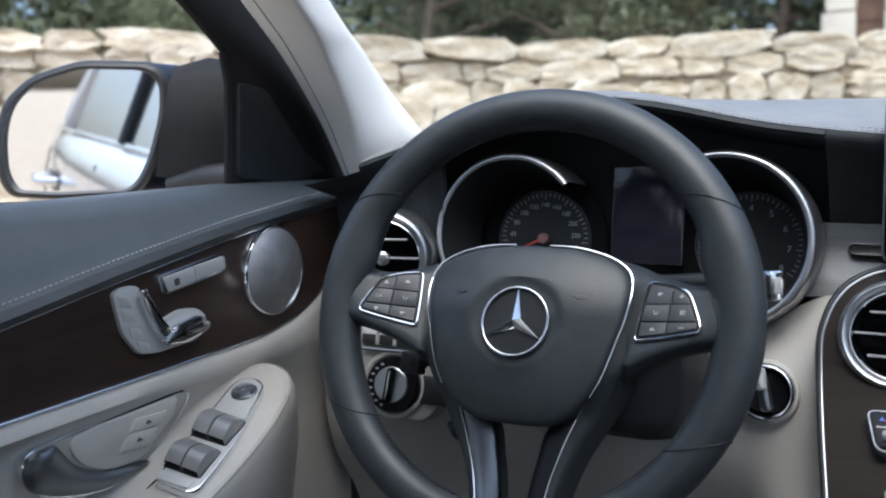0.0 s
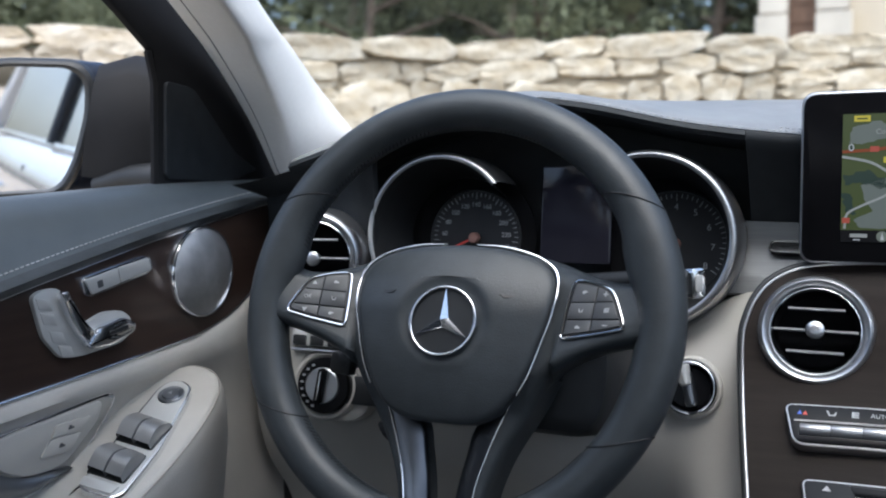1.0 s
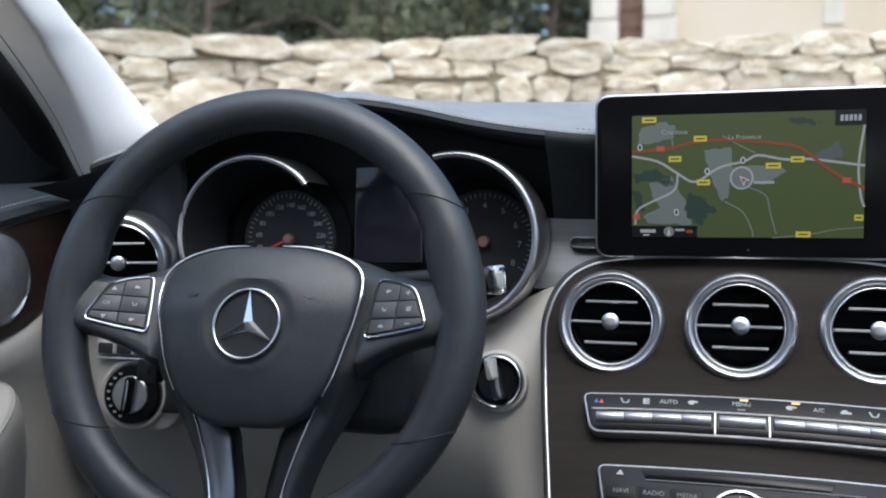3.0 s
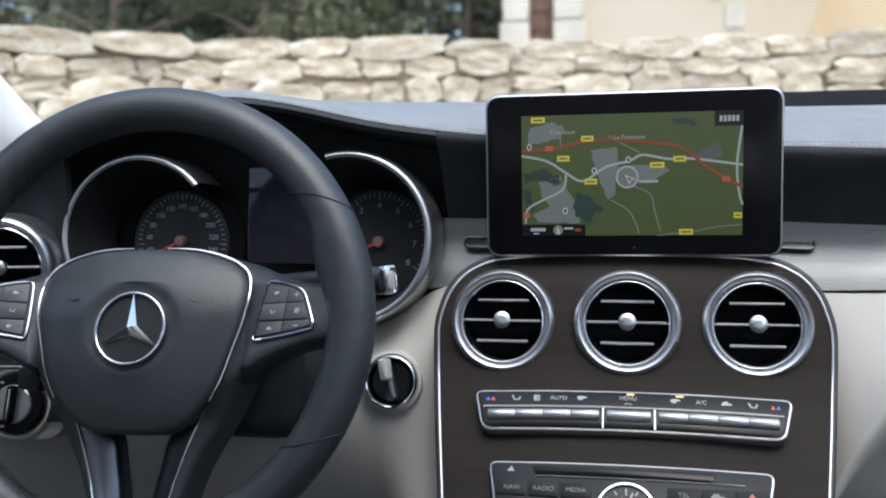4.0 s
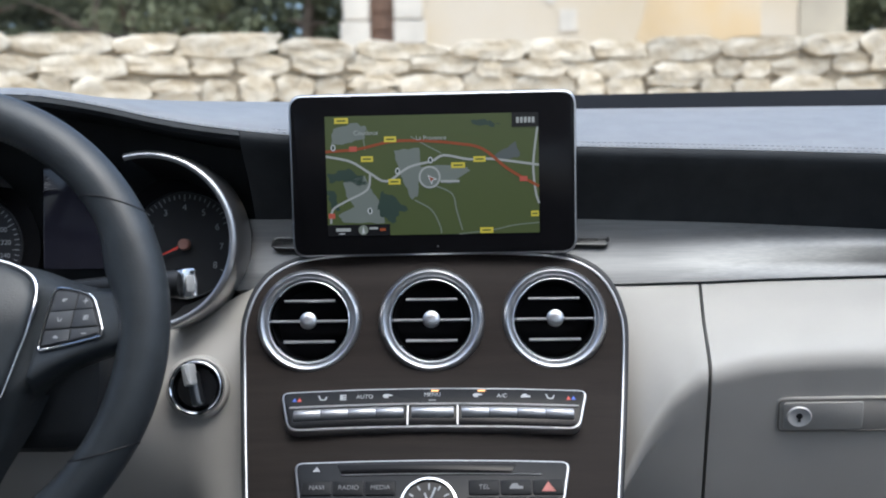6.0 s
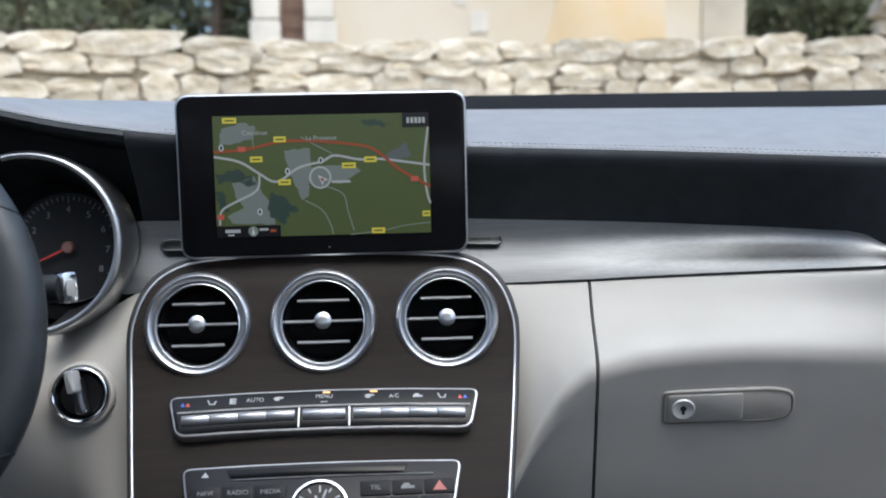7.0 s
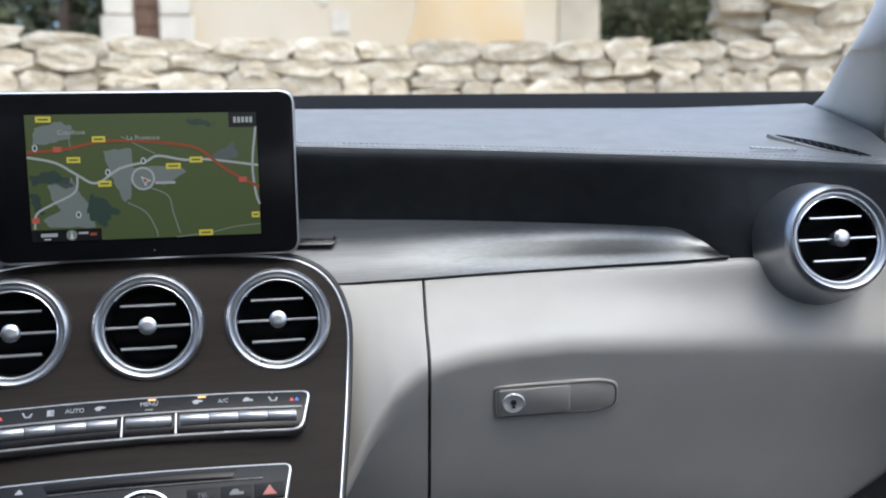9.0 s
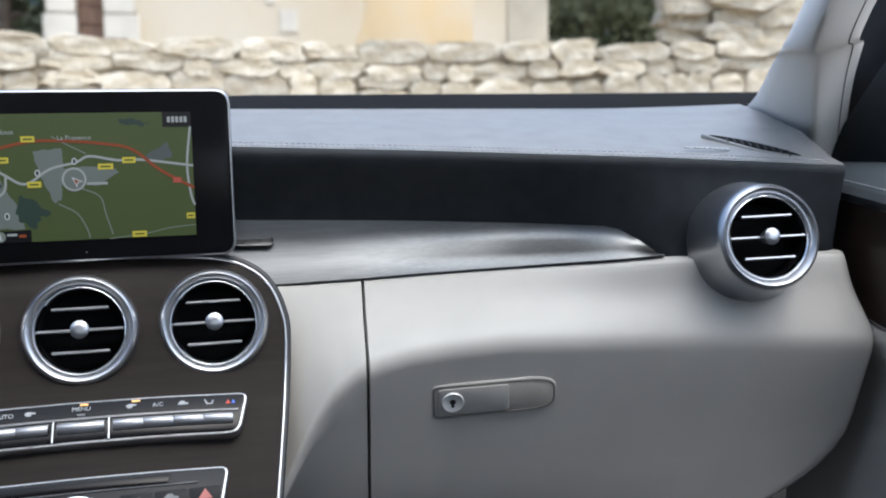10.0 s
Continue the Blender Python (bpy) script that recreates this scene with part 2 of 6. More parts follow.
def rounded(pts, r, n=5):
    """A polygon with rounded corners; r is one radius or one per corner."""
    k, out = len(pts), []
    rs = [r] * k if isinstance(r, (int, float)) else r
    for i in range(k):
        a, b, c = (Vector(pts[(i + j) % k]) for j in (-1, 0, 1))
        d1, d2 = (a - b), (c - b)
        q = min(rs[i], d1.length * 0.49, d2.length * 0.49)
        p1, p2 = b + d1.normalized() * q, b + d2.normalized() * q
        for j in range(n + 1):
            t = j / n
            out.append(tuple((1 - t) ** 2 * p1 + 2 * t * (1 - t) * b + t * t * p2))
    return out


def shrink(pts, d):
    """A closed outline moved inwards by d."""
    k, out = len(pts), []
    area = sum(pts[i][0] * pts[(i + 1) % k][1] - pts[(i + 1) % k][0] * pts[i][1] for i in range(k))
    s = 1 if area > 0 else -1
    for i in range(k):
        a, b, c = (Vector(pts[(i + j) % k]) for j in (-1, 0, 1))
        t = ((b - a).normalized() + (c - b).normalized())
        n = Vector((-t.y, t.x)).normalized() * s
        out.append(tuple(b + n * d))
    return out


def rect(w, h, r, cx=0, cy=0, n=5):
    return rounded([(cx - w / 2, cy - h / 2), (cx + w / 2, cy - h / 2), (cx + w / 2, cy + h / 2), (cx - w / 2, cy + h / 2)], r, n)


def circle(r, seg=32, cx=0, cy=0):
    return [(cx + r * math.cos(2 * math.pi * i / seg), cy + r * math.sin(2 * math.pi * i / seg)) for i in range(seg)]


def xs(a, b, n):
    return [a + (b - a) * i / n for i in range(n + 1)]


def line_at(m, pts, h):
    return [m @ Vector((p[0], p[1], h)) for p in pts]


def lerp(x, xs, ys):
    """Smooth interpolation in a short table."""
    if x <= xs[0]: return ys[0]
    for a, b, p, q in zip(xs, xs[1:], ys, ys[1:]):
        if x <= b:
            return p + (q - p) * (x - a) / (b - a)
    return ys[-1]


def writing(name, text, size, m, mat, parent, align='CENTER'):
    """Flat raised letters in Blender's own font, as a mesh part."""
    cu = bpy.data.curves.new(name, 'FONT')
    cu.body, cu.size, cu.extrude = text, size, 0.0001
    cu.align_x, cu.align_y = align, 'CENTER'
    tmp = bpy.data.objects.new(name, cu)
    scene.collection.objects.link(tmp)
    me = bpy.data.meshes.new_from_object(tmp.evaluated_get(bpy.context.evaluated_depsgraph_get()))
    bpy.data.objects.remove(tmp)
    bpy.data.curves.remove(cu)
    bm = bmesh.new()
    bm.from_mesh(me)
    bpy.data.meshes.remove(me)
    bmesh.ops.transform(bm, matrix=m, verts=bm.verts)
    return part(name, bm, mat, parent, smooth=0)


# ---- the setting: ground, stone wall, house, trees ----
bm = bmesh.new()
loft(bm, [[(x, y, 0.0) for x in (-400, -8, 0, 8, 400)] for y in (-400, -8, 0, 8, 400)])
tagged(part("ground", bm, GRAVEL, smooth=0), "pale gravel yard around the parked car", "ground", kind="structure")

WALL = [(-5.2, -2.4), (-3.5, -0.1), (-2.6, 1.08), (-1.84, 1.88), (-1.1, 2.38), (-0.4, 2.68), (0.3, 2.84), (0.95, 2.88), (1.9, 2.68), (2.9, 2.3), (4.2, 1.6)]
wall_line = spline([(a, b, 0) for a, b in WALL], 12)
wall_len = [0.0]
for a, b in zip(wall_line, wall_line[1:]):
    wall_len.append(wall_len[-1] + (b - a).length)


def wall_at(s):
    """Place and outward side (towards the yard) of the wall's face at length s."""
    for i in range(len(wall_line) - 1):
        if s <= wall_len[i + 1] or i == len(wall_line) - 2:
            t = (s - wall_len[i]) / (wall_len[i + 1] - wall_len[i])
            d = (wall_line[i + 1] - wall_line[i]).normalized()
            return wall_line[i].lerp(wall_line[i + 1], t), d, Vector((d.y, -d.x, 0))


def wall_top(s):
    p = wall_at(s)[0]
    return 1.345 + 0.012 * math.sin(s * 3.1) + 0.012 * math.sin(s * 7.7 + 1)


stone_wall = empty("stone_wall")
tagged(stone_wall, "dry rubble wall of pale limestone blocks", "stone wall", kind="structure")
bm = bmesh.new()
sec = []
for i in range(0, 140):
    s = wall_len[-1] * i / 139
    p, d, o = wall_at(s)
    q = p - o * 0.018
    r = p - o * 0.45
    top = wall_top(s) - 0.045
    sec.append([q, q + Vector((0, 0, top)), r + Vector((0, 0, top)), r])
loft(bm, sec)
part("mortar_core", bm, MORTAR, stone_wall, "dark earthy joints")


def stone_mesh(name, w, h, dep, seed):
    """An irregular block with worn corners, face towards n."""
    rnd = random.Random(seed)
    k = 12
    out = []
    for i in range(k):
        a = 2 * math.pi * (i + rnd.uniform(-0.25, 0.25)) / k
        c, s = math.cos(a), math.sin(a)
        e = rnd.uniform(5.0, 20.0)
        f = (abs(c) ** e + abs(s) ** e) ** (-1 / e) * rnd.uniform(0.86, 1.07)
        out.append((c * f * w / 2, s * f * h / 2))
    b = bmesh.new()
    rings = []
    for sc, z in ((1.0, -dep), (1.01, -0.010), (0.99, -0.003), (0.965, 0.0015), (0.88, 0.003), (0.5, 0.003)):
        rings.append([b.verts.new((x * sc + rnd.uniform(-0.003, 0.003), y * sc + rnd.uniform(-0.003, 0.003), z + (rnd.uniform(-0.005, 0.005) if sc > 0.4 else 0))) for x, y in out])
    for r0, r1 in zip(rings, rings[1:]):
        for i in range(k):
            b.faces.new((r0[i], r0[(i + 1) % k], r1[(i + 1) % k], r1[i]))
    cv = b.verts.new((0, 0, 0.004 + rnd.uniform(-0.006, 0.006)))
    for i in range(k):
        b.faces.new((rings[-1][i], rings[-1][(i + 1) % k], cv))
    bmesh.ops.recalc_face_normals(b, faces=b.faces)
    me = bpy.data.meshes.new(name)
    b.to_mesh(me)
    b.free()
    me.materials.append(LIME)
    me.shade_smooth()
    me.set_sharp_from_angle(angle=radians(32))
    return me


# ---- the car's shell: floor, firewall, roof, pillars ----
def car_shell():
    shell = empty("car_cabin")
    tagged(shell, "pale-lined saloon car cabin with roof and rear window, added to shape its light", "car cabin", kind="structure")
    # Floor and firewall are added to stop light leaking in from below.
    bm = bmesh.new()
    box(bm, (-0.72, -2.3, 0.26), (0.72, 0.46, 0.30))
    part("cabin_floor", bm, SOFTDARK, shell, "dark carpeted floor, added to stop light from below")
    bm = bmesh.new()
    box(bm, (-0.72, 0.42, 0.30), (0.72, 0.46, 0.97))
    part("firewall", bm, SOFTDARK, shell)
    # Unseen roof, added to close the cabin against the sky.
    bm = bmesh.new()
    def roof_z(x, y): return 1.36 - 0.10 * (x / 0.6) ** 2 - 0.05 * ((y + 1.1) / 0.8) ** 2
    loft(bm, [[(x, y, roof_z(x, y)) for x in xs(-0.58, 0.58, 8)] for y in xs(-0.42, -1.8, 6)], thick=(0, 0, 0.04))
    part("roof", bm, HEADLINER, shell, "pale cloth headliner, unseen, added to close the cabin")
    # Unseen rear wall, added to keep light out from behind.
    bm = bmesh.new()
    box(bm, (-0.7, -2.35, 0.30), (0.7, -2.2, 0.92))
    part("rear_bulkhead", bm, SOFTDARK, shell)
    for s in (-1, 1):
        # Unseen boxes, added to block low light at the rear and footwell sides.
        bm = bmesh.new()
        box(bm, (min(s * 0.68, s * 0.72), -2.25, 0.28), (max(s * 0.68, s * 0.72), -0.955, 0.91))
        part("rear_side_light_block", bm, SOFTDARK, shell)
        bm = bmesh.new()
        box(bm, (min(s * 0.71, s * 0.73), 0.13, 0.28), (max(s * 0.71, s * 0.73), 0.46, 0.93))
        part("footwell_light_block", bm, SOFTDARK, shell)
        bm = bmesh.new()
        tube(bm, [(s * 0.67, -0.97, 0.9), (s * 0.61, -0.98, 1.12), (s * 0.52, -1.0, 1.30)], 0.04, 8)
        part("centre_pillar", bm, HEADLINER, shell)
        bm = bmesh.new()
        tube(bm, [(s * 0.66, -2.2, 0.92), (s * 0.58, -1.95, 1.12), (s * 0.52, -1.75, 1.28)], 0.06, 8)
        part("rear_pillar", bm, HEADLINER, shell)
    return shell


car_shell()

# windscreen, with its black printed border along the foot
ZF = ([-0.78, -0.5, -0.13, 0.13, 0.4, 0.85], [0.975, 0.992, 1.004, 1.0215, 1.021, 1.018])
window_1 = empty("window_1", (0, 0.3, 1.1))
tagged(window_1, "clear curved windscreen with black printed border", "windscreen", kind="structure")
bm = bmesh.new()
XS = [-0.82 + i * 0.082 for i in range(21)]
loft(bm, [[(x, 0.40 - 0.10 * (x / 0.8) ** 2 - k * 0.13, lerp(x, *ZF) + k * 0.075 * (1 - 0.1 * abs(x))) for x in [q * (1 - 0.04 * k) for q in XS]] for k in range(7)])
pane = part("pane", bm, WINDOW, window_1)
pane.visible_shadow = False
bm = bmesh.new()
loft(bm, [[(x, 0.403 - 0.10 * (x / 0.8) ** 2, lerp(x, *ZF) + 0.001) for x in XS], [(x, 0.36 - 0.10 * (x / 0.8) ** 2, lerp(x, *ZF) - 0.012) for x in XS],
          [(x, 0.20, lerp(x, *ZF) - 0.06) for x in XS]], thick=(0, 0.004, -0.004))
part("black_border", bm, FRIT, window_1, "matt black printed band")


def pillar(name, glass_edge, ridge, door_edge, side, label):
    """A padded pillar trim: a face from the glass edge to a soft ridge, and a flank from the ridge back to the door seal."""
    ob = empty(name, ridge[0])
    tagged(ob, label, "pillar", kind="structure")
    bm = bmesh.new()
    rows = []
    G, R, D = (spline([Vector(p) for p in e], 16) for e in (glass_edge, ridge, door_edge))
    back = Vector((side * 0.03, 0.05, 0.0))
    for g, r, d in zip(G, R, D):
        n1 = Vector((-side, -0.25, 0.1)).normalized()
        n2 = Vector((-side * 0.35, -1, 0)).normalized()
        rows.append([g + back, g, g.lerp(r, 0.25) + n1 * 0.003, g.lerp(r, 0.55) + n1 * 0.005, g.lerp(r, 0.82) + n1 * 0.005, g.lerp(r, 0.94) + n1 * 0.003,
                     r + n1 * 0.0005, r.lerp(d, 0.06) + n2 * 0.002, r.lerp(d, 0.18) + n2 * 0.0045, r.lerp(d, 0.45) + n2 * 0.005, r.lerp(d, 0.75) + n2 * 0.003, d, d + back])
    loft(bm, rows)
    trim_ = part("trim", bm, PILLAR, ob, "pale cloth covering", smooth=70)
    bm = bmesh.new()
    tube(bm, [r.lerp(d, 0.72) + Vector((-side * 0.35, -1, 0)).normalized() * 0.0030 for r, d in zip(R, D)], 0.0007, 5)
    part("trim_seam", bm, GREYKEY, trim_, "dark seam along the flank")
    return ob


pillar("pillar_left",
       [(-0.585, 0.165, 0.945), (-0.5996, 0.128, 0.9876), (-0.6162, 0.09, 1.0314), (-0.6123, 0.03, 1.0711), (-0.5952, -0.05, 1.1071), (-0.52, -0.40, 1.29)],
       [(-0.642, 0.085, 0.905), (-0.6354, 0.06, 0.9458), (-0.6201, 0.02, 0.996), (-0.5982, -0.05, 1.0495), (-0.5751, -0.13, 1.0943), (-0.54, -0.42, 1.26)],
       [(-0.660, 0.09, 0.905), (-0.6634, 0.065, 0.9428), (-0.6675, 0.03, 0.9976), (-0.6644, -0.03, 1.055), (-0.6517, -0.11, 1.1039), (-0.60, -0.42, 1.28)], -1, "pale grey cloth-covered windscreen pillar")
pillar("pillar_right",
       [(0.672, 0.15, 0.965), (0.6649, 0.12, 0.9903), (0.6526, 0.075, 1.0073), (0.6197, 0.0, 1.0329), (0.567, -0.11, 1.0595), (0.50, -0.40, 1.28)],
       [(0.703, 0.055, 0.93), (0.6849, 0.03, 0.9544), (0.6416, -0.03, 1.0009), (0.6061, -0.08, 1.0253), (0.5376, -0.18, 1.0491), (0.47, -0.42, 1.26)],
       [(0.765, 0.085, 0.92), (0.7434, 0.06, 0.9549), (0.703, 0.0, 1.0059), (0.6659, -0.06, 1.0389), (0.6046, -0.15, 1.0627), (0.54, -0.42, 1.28)], 1, "pale grey cloth-covered windscreen pillar")

# ---- dashboard ----
YS = ([-0.70, -0.55, -0.36, -0.2, -0.12, 0.0, 0.12, 0.25, 0.4, 0.5, 0.6, 0.70], [-0.05, 0.0, 0.015, 0.03, 0.05, 0.055, 0.055, 0.045, 0.01, -0.03, -0.045, -0.055])
ZS = ([-0.70, -0.62, -0.52, -0.44, -0.36, -0.29, -0.228, -0.17, -0.12, 0.0, 0.12, 0.3, 0.49, 0.64, 0.70], [0.930, 0.940, 0.975, 0.999, 1.010, 1.000, 0.984, 0.975, 0.9695, 0.961, 0.9567, 0.950, 0.941, 0.932, 0.929])
YT = ([-0.2, 0.13, 0.27, 0.418, 0.462, 0.489, 0.70], [0.088, 0.085, 0.080, 0.035, 0.0, -0.036, -0.04])
ZT = ([-0.2, 0.126, 0.268, 0.418, 0.462, 0.489, 0.495, 0.70], [0.897, 0.8936, 0.8885, 0.8829, 0.8815, 0.880, 0.859, 0.859])
YB = ([-0.2, 0.17, 0.24, 0.36, 0.43, 0.489, 0.70], [0.068, 0.064, 0.062, 0.026, -0.007, -0.040, -0.058])
ZB = ([-0.2, 0.168, 0.238, 0.361, 0.428, 0.489, 0.70], [0.834, 0.8365, 0.8385, 0.847, 0.8526, 0.8585, 0.8585])


def soft(x, table, w=0.02):
    """A smoothed reading of a table."""
    return sum(lerp(x + d * w, *table) for d in (-1.5, -1, -0.5, 0, 0.5, 1, 1.5)) / 7


dashboard = empty("dashboard", (0, 0.1, 0.9))
tagged(dashboard, "dark blue-grey leather dashboard with stitched edge", "dashboard", kind="structure")


bm = bmesh.new()
rows = []
for x in xs(-0.590, 0.660, 90):
    y, z = soft(x, YS, 0.04), soft(x, ZS)
    zb = lerp(x, (-0.7, -0.36, -0.1, 0.12, 0.7), (0.985, 1.016, 1.010, 0.999, 0.996))
    end = 0.26 - 0.10 * max(0, (abs(x) - 0.52) / 0.13) ** 2
    rows.append([(x, y + 0.006, z - 0.002), (x, y + 0.0025, z + 0.0026), (x, y + 0.008, z + 0.005), (x, y + 0.02, z + 0.009),
                 (x, y * 0.65 + end * 0.35, z * 0.50 + zb * 0.5 + 0.002), (x, y * 0.3 + end * 0.7, z * 0.15 + zb * 0.85 + 0.001), (x, end - 0.02, zb), (x, end, zb - 0.002), (x, end + 0.01, zb - 0.015), (x, end + 0.012, zb - 0.06)])
loft(bm, rows)
# The pad's paleness is sky sheen held in its base colour.
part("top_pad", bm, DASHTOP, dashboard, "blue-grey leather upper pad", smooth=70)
# stitches in two rows along the edge
bm = bmesh.new()
for off, zo in ((0.0040, 0.0042), (0.0095, 0.0068)):
    x = -0.14
    while x < 0.645:
        if abs(x) > 0.0:
            a = Vector((x, soft(x, YS, 0.04) + off, soft(x, ZS) + zo))
            b = Vector((x + 0.0032, soft(x + 0.0032, YS, 0.04) + off, soft(x + 0.0032, ZS) + zo))
            tube(bm, [a, b], 0.0004, 4)
        x += 0.0050
x = -0.34
while x < -0.14:
    a = Vector((x, soft(x, YS, 0.04) + 0.004, soft(x, ZS) + 0.0042))
    b = Vector((x + 0.0032, soft(x + 0.0032, YS, 0.04) + 0.004, soft(x + 0.0032, ZS) + 0.0042))
    tube(bm, [a, b], 0.0004, 4)
    x += 0.005
tagged(part("stitching", bm, STITCH, dashboard, "double row of grey stitches", smooth=0), kind="stuff")
# front face below the edge
bm = bmesh.new()
rows = []
for x in xs(-0.165, 0.659, 60):
    y, z, yt, zt = soft(x, YS, 0.04), soft(x, ZS), soft(x, YT, 0.03), soft(x, ZT, 0.008)
    rows.append([(x, y + 0.006, z + 0.001), (x, y + 0.0022, z + 0.0018), (x, y, z - 0.002), (x, y + 0.001, z - 0.006), (x, y * 0.92 + yt * 0.08 + 0.002, z - 0.014), (x, y * 0.5 + yt * 0.5 + 0.003, (z + zt) / 2), (x, yt + 0.004, zt - 0.004), (x, yt + 0.014, zt - 0.03)])
loft(bm, rows, thick=(0, 0.01, 0))
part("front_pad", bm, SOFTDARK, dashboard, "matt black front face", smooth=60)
bm = bmesh.new()
plate(bm, [(-0.15, 0.965), (0.036, 0.927), (0.046, 0.915), (0.044, 0.80), (-0.15, 0.80)], -0.003, 0.0, frame_at((0.662, 0, 0), (0, -1, 0), (1, 0, 0)))
part("end_cap", bm, SOFTDARK, dashboard)
bm = bmesh.new()
loft(bm, [[(x, soft(x, YS, 0.04) + 0.004, soft(x, ZS) - 0.005), (x, 0.030, soft(x, ZS) - 0.02), (x, 0.034, 0.86), (x, 0.040, 0.80)] for x in xs(-0.648, -0.52, 10)], thick=(0, 0.01, 0))
part("end_pad", bm, SOFTDARK, dashboard, "black face round the outer vent", smooth=60)
# brushed metal sweep
bm = bmesh.new()
rows = []
for x in xs(-0.185, 0.489, 70):
    yt, zt, yb, zb = soft(x, YT, 0.03), soft(x, ZT, 0.005), soft(x, YB, 0.03), soft(x, ZB, 0.01)
    k = max(0.0, min(1.0, (0.489 - x) / 0.032)) ** 0.75
    zt = zb + (zt - zb) * k
    h = zt - zb
    rows.append([(x, yt + 0.004, zt), (x, yt, zt), (x, yt - 0.001, zt - 0.2 * h), (x, yt * 0.75 + yb * 0.25, zt - 0.45 * h), (x, yt * 0.35 + yb * 0.65, zt - 0.7 * h), (x, yb + 0.002, zb + 0.10 * h + 0.001), (x, yb - 0.001, zb), (x, yb + 0.004, zb - 0.003)])
loft(bm, rows)
part("metal_trim", bm, BRUSHED, dashboard, "brushed aluminium sweep", smooth=50)
# small oval speaker slots in the metal beside the screen
for cx in (0.1400, -0.1300):
    m = frame_at((cx, 0.0805, 0.8745), (1, -0.05, 0), (0, -0.62, 0.78))
    bm = bmesh.new()
    tube(bm, [m @ Vector((x, y, 0.0006)) for x, y in rect(0.036, 0.0130, 0.0062, n=6)], 0.0011, 8, closed=True, up=tuple(m.col[2].xyz))
    slot = part("slot_rim", bm, BRUSHED, dashboard, "soft oval rim of a slot in the metal", smooth=60)
    # Flat plate: the shade of a dish is put into darker metal.
    bm = bmesh.new()
    plate(bm, rect(0.0345, 0.0115, 0.0056, n=6), -0.004, 0.0004, m, 0.0004)
    part("dish", bm, DISHSHADE, slot, "flat oval plate, a dish's shade put into darker metal")
    bm = bmesh.new()
    plate(bm, rect(0.0170, 0.0034, 0.0016, n=6), 0.0002, 0.0007, m, 0.0002)
    part("slot", bm, DARK, slot)
# defroster grille at the dash end
m = frame_at((0.600, 0.000, 0.9512), (1, -0.35, -0.153), (0.04, -0.305, 0.95))
bm = bmesh.new()
plate(bm, [tuple(p) for p in spline([(-0.048, 0.019), (-0.020, 0.021), (0.018, 0.010), (0.054, -0.018), (0.030, -0.0200), (0.000, -0.0150), (-0.028, 0.001)], 4, closed=True)], -0.006, 0.0012, m, 0.0008)
grille = part("defroster_grille", bm, DASHTOP, dashboard)
bm = bmesh.new()
plate(bm, [tuple(p) for p in spline([(-0.041, 0.0165), (-0.018, 0.0160), (0.012, 0.0050), (0.038, -0.0155), (0.020, -0.0165), (0.000, -0.0120), (-0.024, 0.003)], 4, closed=True)], 0.0002, 0.0016, m, 0.0002)
part("opening", bm, BLACKHOLE, grille, "dark outlet")
for i in range(9):
    bm = bmesh.new()
    u = -0.026 + i * 0.0066
    v = 0.0090 - i * 0.0027
    box(bm, (u - 0.0007, v - 0.0085, 0.0012), (u + 0.0007, v + 0.0065, 0.0022), m)
    part("slat", bm, SOFTDARK, grille, smooth=0)
m = frame_at((0.542, -0.012, 0.9500), (1, -0.05, -0.05), (0.04, -0.29, 0.95))
bm = bmesh.new()
for i in range(9):
    box(bm, (-0.022 + i * 0.005, -0.0018, 0.0), (-0.0185 + i * 0.005, 0.0018, 0.0012), m)
part("embossed_mark", bm, SILVERP, dashboard, "small embossed word mark", smooth=0)

# ---- lower dash, beige ----
def lower_section(x):
    yb, zb = soft(x, YB, 0.03), soft(x, ZB, 0.01) - 0.003
    yk = lerp(x, (-0.7, -0.55, -0.3, -0.14, 0.15, 0.19, 0.3, 0.5, 0.70), (-0.07, -0.05, -0.005, 0.0, -0.024, -0.026, -0.030, -0.062, -0.10))
    zk = lerp(x, (-0.7, -0.14, 0.15, 0.165, 0.18, 0.2, 0.227, 0.27, 0.345, 0.56, 0.70), (0.75, 0.72, 0.680, 0.706, 0.730, 0.754, 0.771, 0.782, 0.788, 0.783, 0.775))
    pts = [(yb, zb), (yb - 0.006, zb - 0.004), (yb * 0.62 + yk * 0.38, zb * 0.58 + zk * 0.42), (yk * 0.88 + yb * 0.12, zk + 0.014), (yk, zk), (yk + 0.0045, zk - 0.018), (yk + 0.0175, zk * 0.5 + 0.335), (yk + 0.042, 0.655), (yk + 0.060, 0.615), (yk + 0.066, 0.590)]
    return [p for p in spline(pts, 4)]


def lower_skin(x0, x1, n, curve=None):
    bm = bmesh.new()
    rows = []
    for x in xs(x0, x1, n):
        rows.append([(x - (0.062 - p[0]) * 0.14 * max(0.0, (x - 0.15) / 0.0845), p[0], p[1]) for p in lower_section(x)])
    return loft(bm, rows, thick=(0, 0.012, 0))


part("lower_panel", lower_skin(0.10, 0.2345, 16), BEIGE, dashboard, "beige panel beside the console", smooth=60)
bm = bmesh.new()
box(bm, (0.225, 0.075, 0.64), (0.70, 0.10, 0.84))
box(bm, (-0.70, 0.10, 0.50), (0.72, 0.12, 0.80))
part("inner_carcass", bm, DARK, dashboard)

